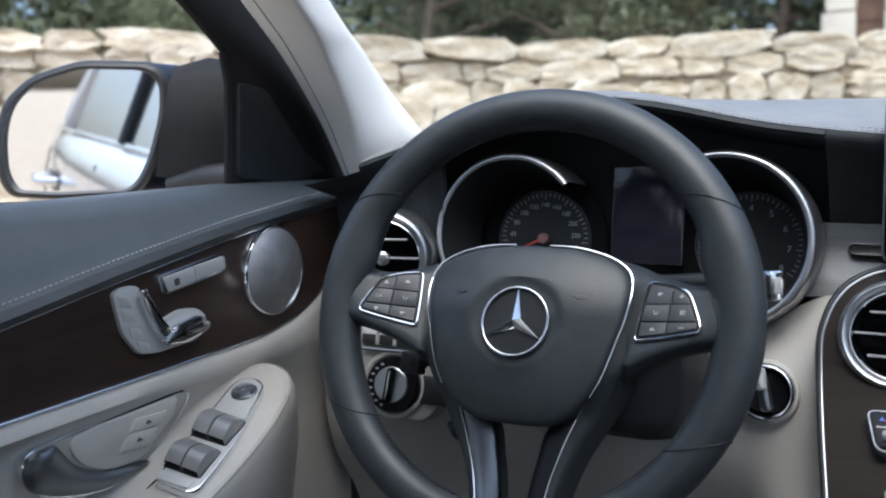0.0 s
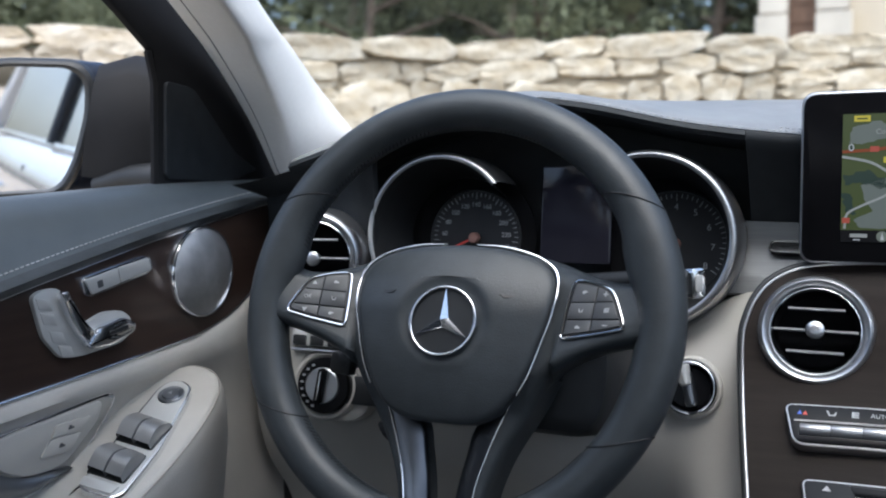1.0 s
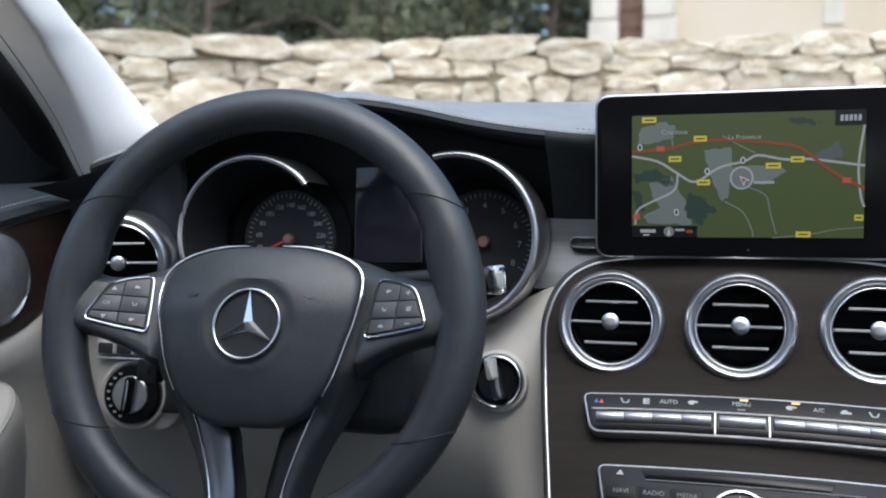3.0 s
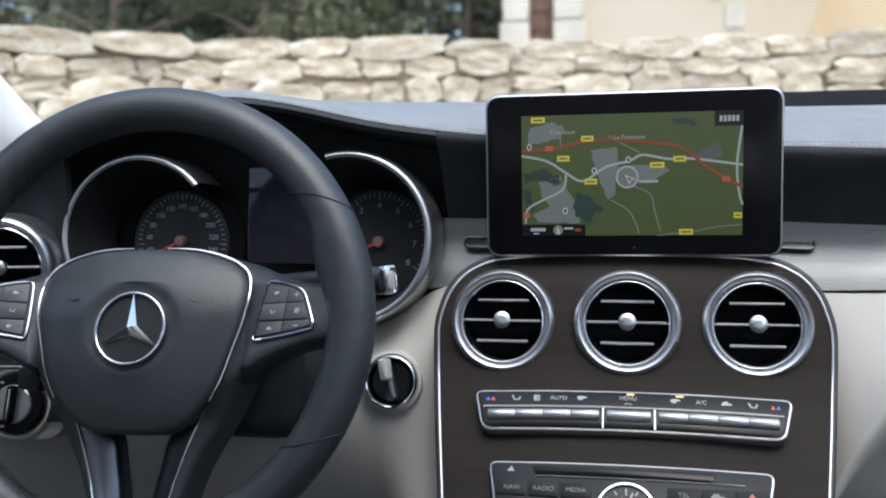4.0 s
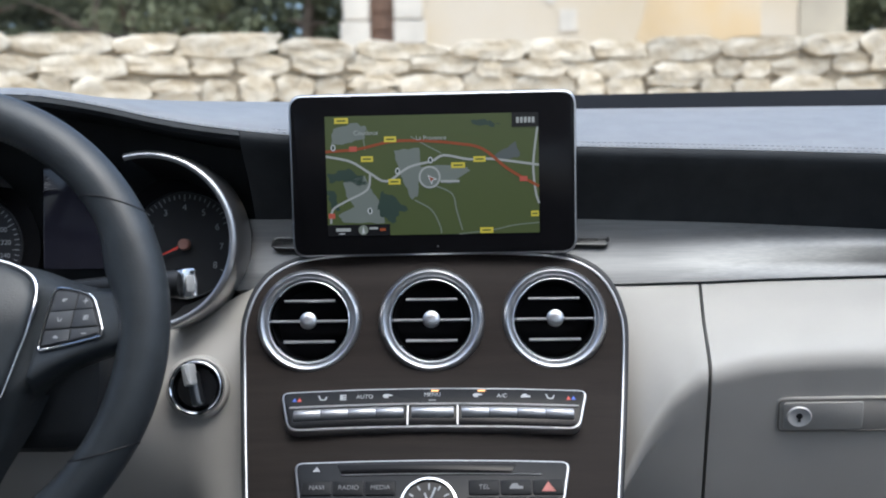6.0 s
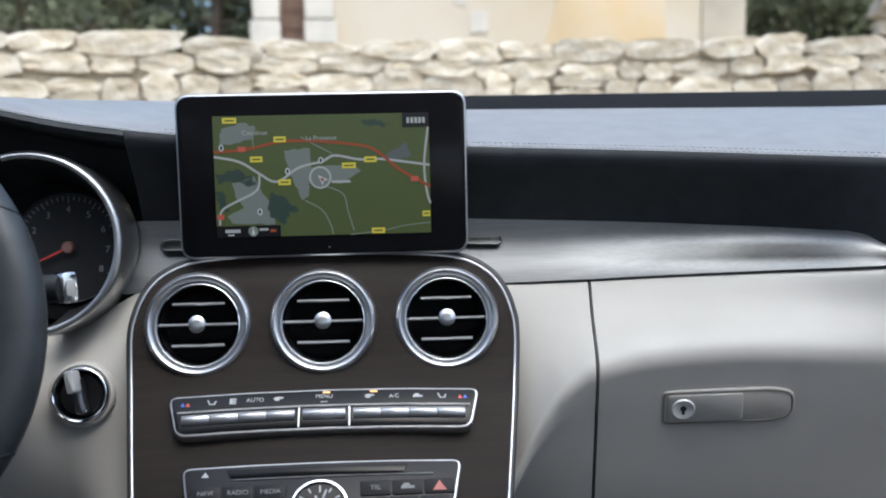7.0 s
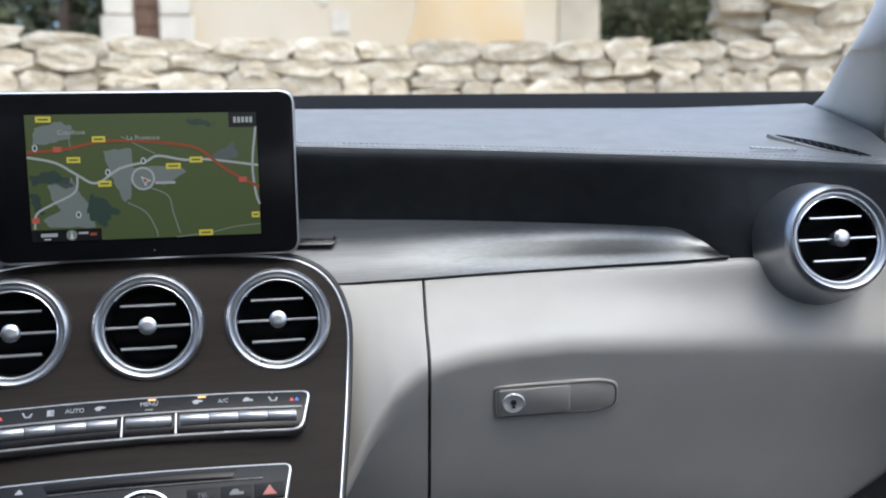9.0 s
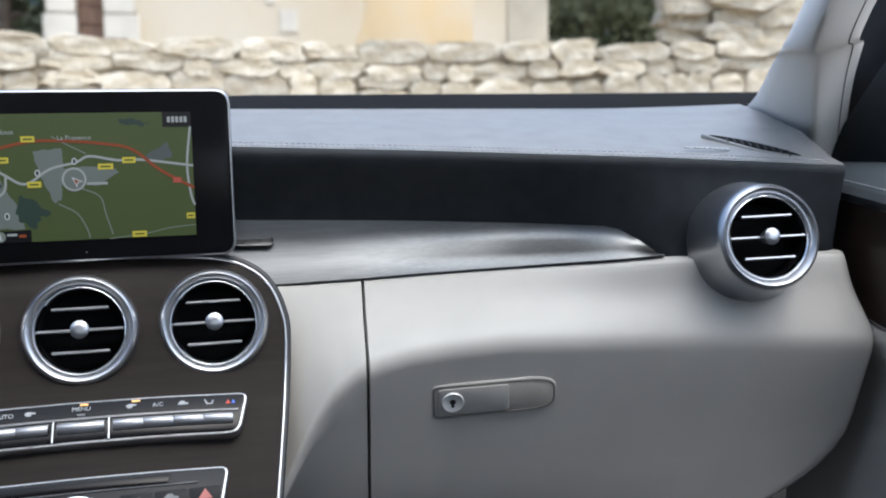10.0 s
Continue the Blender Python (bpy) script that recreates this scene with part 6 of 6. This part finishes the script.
for sc, h in ((0.62, -0.15), (0.80, -0.10), (0.95, -0.055), (1.0, -0.025), (1.0, -0.010), (0.975, -0.002), (0.93, 0.0025), (0.86, 0.004), (0.5, 0.003), (0.02, 0.003)):
    rings.append([mar @ Vector((ctr.x + (p[0] - ctr.x) * sc, ctr.y + (p[1] - ctr.y) * (1 - (1 - sc) * 0.7), h)) for p in arm_o + arm_o[:1]])
loft(bm, rings)
part("pad", bm, BEIGEL, armrest, smooth=80)
bm = bmesh.new()
tube(bm, [mar @ Vector((ctr.x + (p[0] - ctr.x) * 0.955, ctr.y + (p[1] - ctr.y) * 0.97, 0.0008)) for p in arm_o[5:45]], 0.0007, 6)
part("leather_seam", bm, material("beige_seam", (0.33, 0.31, 0.28), 0.7), armrest, "seam round the pad")
mar2 = mar @ Matrix.Translation((0, 0, 0.0035))
window_switches = empty("window_switches", mar2 @ Vector((0.012, -0.05, 0.004)))
tagged(window_switches, "window and mirror switches on a chrome-edged plate", "switch panel")
sw = [(-0.0110, -0.002), (-0.0090, 0.010), (0.0020, 0.0165), (0.0170, 0.0115), (0.0250, -0.004), (0.0480, -0.068), (0.0570, -0.118), (0.0520, -0.1275), (0.0215, -0.1295), (0.0150, -0.122), (0.0040, -0.070)]
swo = rounded(sw, 0.006, 4)
bm = bmesh.new()
plate(bm, swo, -0.002, 0.0062, mar2, 0.0015)
part("rim", bm, CHROME, window_switches, "chrome rim")
bm = bmesh.new()
plate(bm, shrink(swo, 0.0022), 0.005, 0.0068, mar2, 0.0004)
part("plate", bm, SILVERP, window_switches, "satin grey plate")
bm = bmesh.new()
lathe(bm, [(0.0118, 0.006), (0.0118, 0.0080), (0.0108, 0.0088), (0.0082, 0.0082), (0.0072, 0.0094), (0.0, 0.0098)], mar2 @ Matrix.Translation((0.0085, -0.0065, 0)), 32)
part("mirror_dial", bm, DARKCHROME, window_switches, "dark satin mirror dial")
icon(window_switches, mar2, 0.0085, -0.0065, 0.004, 0.004, PRINT, 3, 0.0100)
for cx_, cy_ in ((0.0215, -0.0560), (0.0285, -0.0955)):
    bm = bmesh.new()
    plate(bm, rounded([(cx_ - 0.0165, cy_ - 0.0175), (cx_ + 0.0225, cy_ - 0.0160), (cx_ + 0.0165, cy_ + 0.0175), (cx_ - 0.0215, cy_ + 0.0185)], 0.003, 4), 0.006, 0.0072, mar2, 0.0004)
    well = part("switch_well", bm, DARK, window_switches)
    for k in range(2):
        bm = bmesh.new()
        rows = []
        for v in xs(-0.0150, 0.0150, 8):
            t = (v + 0.0150) / 0.030
            w0 = cx_ - 0.0180 + k * 0.0185
            rows.append([mar2 @ Vector((w0 + d * 0.0178 - v * 0.13, cy_ + v, 0.0072 + (0.0025 + 0.0085 * math.sin(math.pi * (0.15 + 0.75 * t)) ** 1.5) * (0.0 if e else 1.0))) for d, e in ((0, 1), (0.03, 0), (0.5, 0), (0.97, 0), (1, 1))])
        loft(bm, rows)
        part("window_key", bm, WINDOWKEY, well, "silver window key", smooth=50)
bm = bmesh.new()
plate(bm, rounded([(0.0180, -0.1265), (0.0500, -0.1245), (0.0500, -0.1145), (0.0150, -0.1165)], 0.002, 4), 0.006, 0.0082, mar2, 0.0006)
part("child_lock_key", bm, SILVERP, window_switches)

# ---- wing mirror ----
wing = empty("wing_mirror", (-0.80, 0.0, 0.92))
tagged(wing, "dark blue wing mirror with black rim", "wing mirror")
G0 = [(-1.0831, 0.9904), (-1.0650, 1.0280), (-1.0168, 1.0531), (-0.9396, 1.0653), (-0.8350, 1.0580), (-0.8113, 1.0440), (-0.8130, 1.0086), (-0.8354, 0.9547), (-0.8598, 0.925), (-0.9882, 0.9197), (-1.063, 0.9218), (-1.0825, 0.9440)]
TURN_IN, TURN_DOWN = 0.545, 0.044


def mirror_ring(pts, grow, dy, cx=-0.95, cz=0.99):
    # the face is turned inwards; keep its lines of sight from the driver's side
    out = []
    for x, z in pts:
        x, z = cx + (x - cx) * grow, cz + (z - cz) * grow
        f = (0.74 + 0.88 * TURN_IN + 0.0315 * TURN_DOWN + dy) / (0.74 - TURN_IN * (x + 0.07) + TURN_DOWN * (z - 0.9585))
        out.append(Vector((-0.07 + (x + 0.07) * f, -0.79 + 0.74 * f, 0.9585 + (z - 0.9585) * f)))
    return out


gl = rounded(G0, 0.02, 4)
bm = bmesh.new()
vs = [bm.verts.new(p) for p in mirror_ring(gl, 0.965, 0.004)]
bm.faces.new(vs)
part("mirror_pane", bm, MIRROR, wing, "clean mirror glass", smooth=0)
bm = bmesh.new()
rows = [mirror_ring(gl, s, d) for s, d in ((0.95, 0.006), (0.962, 0.0), (1.0, -0.006), (1.045, -0.004), (1.07, 0.008), (1.08, 0.03))]
loft(bm, [r + r[:1] for r in rows])
part("rim", bm, DARK, wing, "black rim", smooth=60)
bm = bmesh.new()
rows = []
base = mirror_ring(gl, 1.075, 0.022)
for k, s in ((0.0, 1.0), (0.035, 0.99), (0.07, 0.92), (0.10, 0.75), (0.12, 0.45), (0.125, 0.05)):
    c = Vector((-0.93, -0.02, 0.99))
    rows.append([c + (p - c) * s + Vector((0.25 * k, k, 0)) for p in base])
loft(bm, [r + r[:1] for r in rows])
part("shell", bm, PAINT, wing, "dark blue painted shell", smooth=70)
bm = bmesh.new()
loft(bm, [[(-0.845, 0.0, 1.062), (-0.82, 0.03, 1.074), (-0.79, 0.07, 1.06), (-0.765, 0.10, 1.045)], [(-0.835, -0.02, 1.04), (-0.80, -0.004, 1.050), (-0.77, 0.03, 1.04), (-0.745, 0.07, 1.02)], [(-0.845, -0.025, 0.99), (-0.80, -0.01, 0.99), (-0.77, 0.02, 0.985), (-0.745, 0.06, 0.98)], [(-0.86, -0.02, 0.94), (-0.81, -0.008, 0.935), (-0.77, 0.02, 0.930), (-0.745, 0.06, 0.925)]], thick=(0, 0.05, 0))
part("inner_cheek", bm, RUBBER, wing, "black inner cheek", smooth=60)
bm = bmesh.new()
tube(bm, [(-0.845, -0.012, 0.929), (-0.80, -0.006, 0.938), (-0.765, 0.0, 0.938), (-0.73, 0.015, 0.932)], [0.010, 0.014, 0.018, 0.02], 12)
part("foot", bm, DARK, wing, "black mirror foot", smooth=60)

# ---- the car's flank, seen in the mirror ----
flank = empty("car_flank", (-0.85, -1.2, 0.3))
tagged(flank, "pale silver car side with chrome handles and windows", "car body")
bm = bmesh.new()
loft(bm, [[(-0.745 + i, y, 0.915), (-0.775 + i, y, 0.903), (-0.800 + i, y, 0.880), (-0.812 + i, y, 0.855), (-0.822 + i, y, 0.80), (-0.835 + i, y, 0.60), (-0.825 + i, y, 0.40), (-0.79 + i, y, 0.28)] for y, i in ((0.05, 0.0), (-0.2, 0.0), (-0.6, 0.0), (-1.0, 0.0), (-1.4, 0.0), (-1.8, 0.01), (-2.3, 0.06), (-2.6, 0.16))])
part("body_side", bm, BODY, flank, smooth=60)
for y0 in (-0.49, -0.985, -1.80):
    bm = bmesh.new()
    tube(bm, [(-0.801, y0, 0.880), (-0.823, y0, 0.80), (-0.836, y0, 0.60), (-0.826, y0, 0.42)], 0.0025, 5)
    part("door_joint", bm, DARK, flank, "dark joint between the doors")
bm = bmesh.new()
tube(bm, [(-0.742, y, 0.921) for y in (0.0, -0.5, -1.0, -1.6, -2.1)], 0.006, 6)
part("window_trim", bm, CHROME, flank, "chrome waist strip")
for y0 in (-0.86, -1.62):
    bm = bmesh.new()
    tube(bm, [(-0.820, y0 + 0.11, 0.80), (-0.858, y0 + 0.08, 0.802), (-0.864, y0, 0.802), (-0.858, y0 - 0.08, 0.80), (-0.820, y0 - 0.11, 0.798)], 0.012, 10)
    part("outer_handle", bm, CHROME, flank, "chrome pull handle", smooth=60)
    # No real hollow: a flat dark plate paints its shade on the body side.
    bm = bmesh.new()
    plate(bm, rect(0.17, 0.05, 0.024, 0, 0), -0.004, 0.002, frame_at((-0.8225, y0, 0.80), (0, 1, 0), (-1, 0, 0.06)), 0.001)
    part("handle_hollow_shade", bm, DARK, flank, "flat dark oval, the painted shade of the handle's hollow")
bm = bmesh.new()
tube(bm, [(-0.742, -0.98, 0.92), (-0.672, -0.98, 1.09), (-0.60, -0.99, 1.25)], 0.014, 8)
part("window_post", bm, DARK, flank, "black post between the windows", smooth=60)
for y0, y1 in ((-0.37, -0.965), (-0.995, -1.75)):
    bm = bmesh.new()
    loft(bm, [[(-0.74, y0, 0.92), (-0.74, y1, 0.92)], [(-0.60, y0 - 0.03, 1.25), (-0.60, y1 + 0.1, 1.25)]], thick=(0.005, 0, 0))
    win = part("side_window", bm, SIDEGLASS, flank, "reflecting side window")
    win.visible_shadow = False


# ---- house behind the wall ----
house = empty("house", (1.5, 12, 0))
tagged(house, "old Provencal house with ochre plaster and pale corner stones", "house")
HY = 9.0
bm = bmesh.new()
box(bm, (-0.42, HY, 0), (3.87, HY + 6, 3.7))
part("wall", bm, PLASTER, house, "uneven ochre plaster", smooth=0)
bm = bmesh.new()
rnd = random.Random(5)
outl = [(2.4 + 0.62 * math.cos(a) * rnd.uniform(0.85, 1.12), 2.3 + 0.9 * math.sin(a) * rnd.uniform(0.8, 1.15)) for a in xs(0, 6.0, 26)]
plate(bm, outl, 0.0, 0.012, frame_at((0, HY, 0), (1, 0, 0), (0, -1, 0)), 0.006)
part("plaster_patch", bm, TAWNY, house, "weathered warm patch")
bm = bmesh.new()
box(bm, (3.42, HY - 0.03, 0), (3.88, HY + 0.3, 3.7))
part("corner_strip", bm, material("grey_plaster", (0.46, 0.41, 0.32), 0.9, bump=0.003, bscale=30, scale=2), house, smooth=0)
bm = bmesh.new()
box(bm, (0.99, HY - 0.02, 2.14), (1.17, HY + 0.05, 2.36))
part("plaque", bm, PALESTONE, house, "small pale square plaque", smooth=0)
bm = bmesh.new()
box(bm, (0.86, HY - 0.015, 2.42), (0.95, HY + 0.05, 2.52))
part("plaque", bm, PALESTONE, house, smooth=0)
z = 0.0
i = 0
while z < 3.5:      # corner stones on both sides of the doorway
    h = 0.30 + 0.08 * ((i * 7) % 3)
    for a, b in ((-1.22, -0.95), (-0.70, -0.40)):
        bm = bmesh.new()
        w = 0.03 * ((i * 5) % 3)
        box(bm, (a - (w if a < -1 else 0), HY - 0.05, z + 0.006), (b + (w if a > -1 else 0), HY + 0.5, z + h - 0.006))
        bmesh.ops.bevel(bm, geom=bm.edges[:], offset=0.012, segments=1, affect='EDGES')
        part("corner_stone", bm, PALESTONE, house)
    z += h
    i += 1
bm = bmesh.new()
box(bm, (-0.96, HY + 0.1, 0), (-0.69, HY + 0.16, 3.6))
shut = part("shutter", bm, SHUTTER, house, "brown wooden shutter", smooth=0)
for k in range(17):
    bm = bmesh.new()
    box(bm, (-0.945, HY + 0.085, 0.3 + k * 0.19), (-0.705, HY + 0.11, 0.42 + k * 0.19))
    part("slat", bm, SHUTTER, shut, smooth=0)
bm = bmesh.new()
loft(bm, [[(-1.5, HY - 0.3, 3.65), (-1.5, HY + 3, 4.7), (-1.5, HY + 6.3, 3.65)], [(4.2, HY - 0.3, 3.65), (4.2, HY + 3, 4.7), (4.2, HY + 6.3, 3.65)]], thick=(0, 0, 0.12))
part("roof", bm, material("clay_tile", (0.36, 0.19, 0.12), 0.85, scale=12, vary=0.2), house, "clay tile roof", smooth=0)


# ---- trees and shrubs ----
def crown_mesh(name, clumps, count, size, seed, mat, droop=0.0):
    """Many small leaf clusters, gathered in uneven clumps, as one mesh of three-sided leaves."""
    g = np.random.default_rng(seed)
    C = np.array(clumps)
    pick = g.integers(0, len(C), count)
    d = g.normal(size=(count, 3))
    d /= np.linalg.norm(d, axis=1)[:, None]
    rad = C[pick, 3:4] * g.uniform(0.35, 1.0, (count, 1)) ** 0.6
    P = C[pick, :3] + d * rad * np.array([1, 1, 0.75])
    a, b = g.normal(size=(count, 3)), g.normal(size=(count, 3))
    a /= np.linalg.norm(a, axis=1)[:, None]
    b /= np.linalg.norm(b, axis=1)[:, None]
    s = size * g.uniform(0.5, 1.4, (count, 1))
    V = np.stack([P - a * s, P + a * s * 0.6 + b * s * 0.5, P + a * s * 0.2 - b * s * 0.7], 1).reshape(-1, 3)
    me = bpy.data.meshes.new(name)
    me.from_pydata(V.tolist(), [], np.arange(count * 3).reshape(-1, 3).tolist())
    me.materials.append(mat)
    return me


def tree(name, x, y, h, r, seed, mat, label, cat, count=20000, low=0.10, size=0.042):
    rnd = random.Random(seed)
    ob = empty(name, (x, y, 0))
    tagged(ob, label, cat, "trees behind the wall")
    bm = bmesh.new()
    lean = (rnd.uniform(-0.3, 0.3), rnd.uniform(-0.3, 0.3))
    pts = [(x + lean[0] * t * t, y + lean[1] * t * t, h * 0.85 * t) for t in xs(0, 1, 6)]
    tube(bm, pts, [0.14 * (1 - 0.75 * t) * h / 4 for t in xs(0, 1, 6)], 9)
    for k in range(7):
        t = rnd.uniform(0.3, 0.85)
        p = Vector(pts[int(t * 6)])
        a = rnd.uniform(0, 6.28)
        q = p + Vector((math.cos(a), math.sin(a), rnd.uniform(0.1, 0.6))) * r * 0.6
        tube(bm, [p, p.lerp(q, 0.5) + Vector((0, 0, 0.06)), q], [0.05, 0.035, 0.015], 6)
    part("trunk", bm, BARK, ob, smooth=60)
    clumps = []
    for k in range(34):
        t = rnd.random()
        zz = h * (low + (1 - low) * t)
        rr = r * (0.95 - 0.55 * t) * math.sqrt(rnd.random())
        a = rnd.uniform(0, 6.28)
        clumps.append((rr * math.cos(a) + lean[0] * t, rr * math.sin(a) + lean[1] * t, zz, r * rnd.uniform(0.20, 0.42)))
    crown = new("crown", crown_mesh("crown", clumps, count, size, seed, mat))
    crown.parent = ob
    return ob


PINE = "dense green pine with an uneven open crown"
k = 0
for x, y, h, r in ((-13.5, 8.5, 5.5, 2.0), (-11.0, 10.5, 6.0, 2.0), (-9.2, 9.0, 4.2, 1.7), (-7.6, 11.5, 6.0, 1.9), (-6.2, 9.8, 5.5, 1.7), (-4.9, 11.8, 6.2, 1.8), (-3.9, 10.2, 5.2, 1.5), (-15.5, 5.5, 5.0, 2.0),
                   (-17.0, 2.0, 5.5, 2.2), (5.6, 12.0, 5.5, 1.7), (7.6, 13.0, 6.0, 2.0), (9.2, 11.0, 5.0, 1.7), (11.5, 11.5, 6.0, 2.1)):
    tree("pine_tree", x, y, h * 0.72, r, 20 + k, LEAF, PINE, "tree")
    k += 1
for x, y, h, r in ((-2.75, 10.4, 5.5, 0.50), (-1.95, 10.6, 6.0, 0.45), (-3.3, 11.2, 5.8, 0.5)):
    tree("cypress_tree", x, y, h * 0.7, r, 60 + k, LEAF2, "slim upright cypress with brownish green foliage", "tree", 9000, 0.03, 0.04)
    k += 1

# far woods, closing the view between the trees
g = np.random.default_rng(3)
cl = []
for i in range(900):
    a = g.uniform(-1.5, 1.5)
    d = g.uniform(15, 22)
    cl.append((d * math.sin(a), d * math.cos(a) - 2, g.uniform(0.2, 4.6), g.uniform(0.6, 1.1)))
woods = new("woods", crown_mesh("woods", cl, 300000, 0.12, 9, LEAF))
tagged(woods, "distant mixed green woodland", "woods", kind="stuff")

# ---- stones of the wall ----
rs = random.Random(11)
variants = {}


def stone(w, h, kind):
    key = (round(w / 0.03), round(h / 0.02), kind)
    if key not in variants:
        variants[key] = stone_mesh("stone", key[0] * 0.03, key[1] * 0.02, 0.10, hash(key) % 9973)
    return variants[key], w / (key[0] * 0.03), h / (key[1] * 0.02)


S0, S1 = 2.3, wall_len[-1] - 1.0
z = 0.79
for row, hh in enumerate((0.115, 0.105, 0.12, 0.095, 0.065, 0.07)):
    s = S0 + rs.uniform(0, 0.2)
    while s < S1:
        w = rs.choice((rs.uniform(0.07, 0.14), rs.uniform(0.12, 0.27))) if row != 5 else rs.uniform(0.16, 0.36)
        p, d, o = wall_at(s + w / 2)
        two = row in (0, 1, 2, 3) and rs.random() < 0.24 and w > 0.15
        split = [(0.0, hh)] if not two else [(0.0, hh * 0.5), (hh * 0.5, hh * 0.5)]
        for dz, h in split:
            h2 = h * rs.uniform(0.92, 1.06) if row != 5 else h * rs.uniform(0.85, 1.25)
            me, fx, fy = stone(w * 1.0, h2 * 1.0, rs.randrange(3))
            st = new("stone", me)
            st.parent = stone_wall
            m = frame_at(p + Vector((0, 0, z + dz + h2 / 2 + rs.uniform(-0.006, 0.006) + (0.014 * math.sin(s * 2.3 + row) if row < 5 else 0))) + o * (rs.uniform(-0.012, 0.012) + (0.003 if row == 5 else 0)), d, o)
            st.matrix_local = m @ pose(0, 0, 0, 0, 0, rs.uniform(-4, 4)) @ Matrix.Diagonal((fx * 1.07, fy * 1.09, 1.0, 1))
        s += w + rs.uniform(0.002, 0.010)
    z += hh
# a heap of higher stones at one end of the wall
for i in range(16):
    s = wall_len[-1] - 2.40 + (i % 6) * 0.17 + rs.uniform(-0.03, 0.03)
    p, d, o = wall_at(s)
    w, h = rs.uniform(0.16, 0.30), rs.uniform(0.07, 0.10)
    me, fx, fy = stone(w, h, rs.randrange(3))
    st = new("stone", me)
    st.parent = stone_wall
    m = frame_at(p + Vector((0, 0, 1.385 + (i // 6) * 0.065)) - o * rs.uniform(0.0, 0.12), d, o)
    st.matrix_local = m @ pose(0, 0, 0, 0, 0, rs.uniform(-10, 10)) @ Matrix.Diagonal((fx, fy, 1.3, 1))
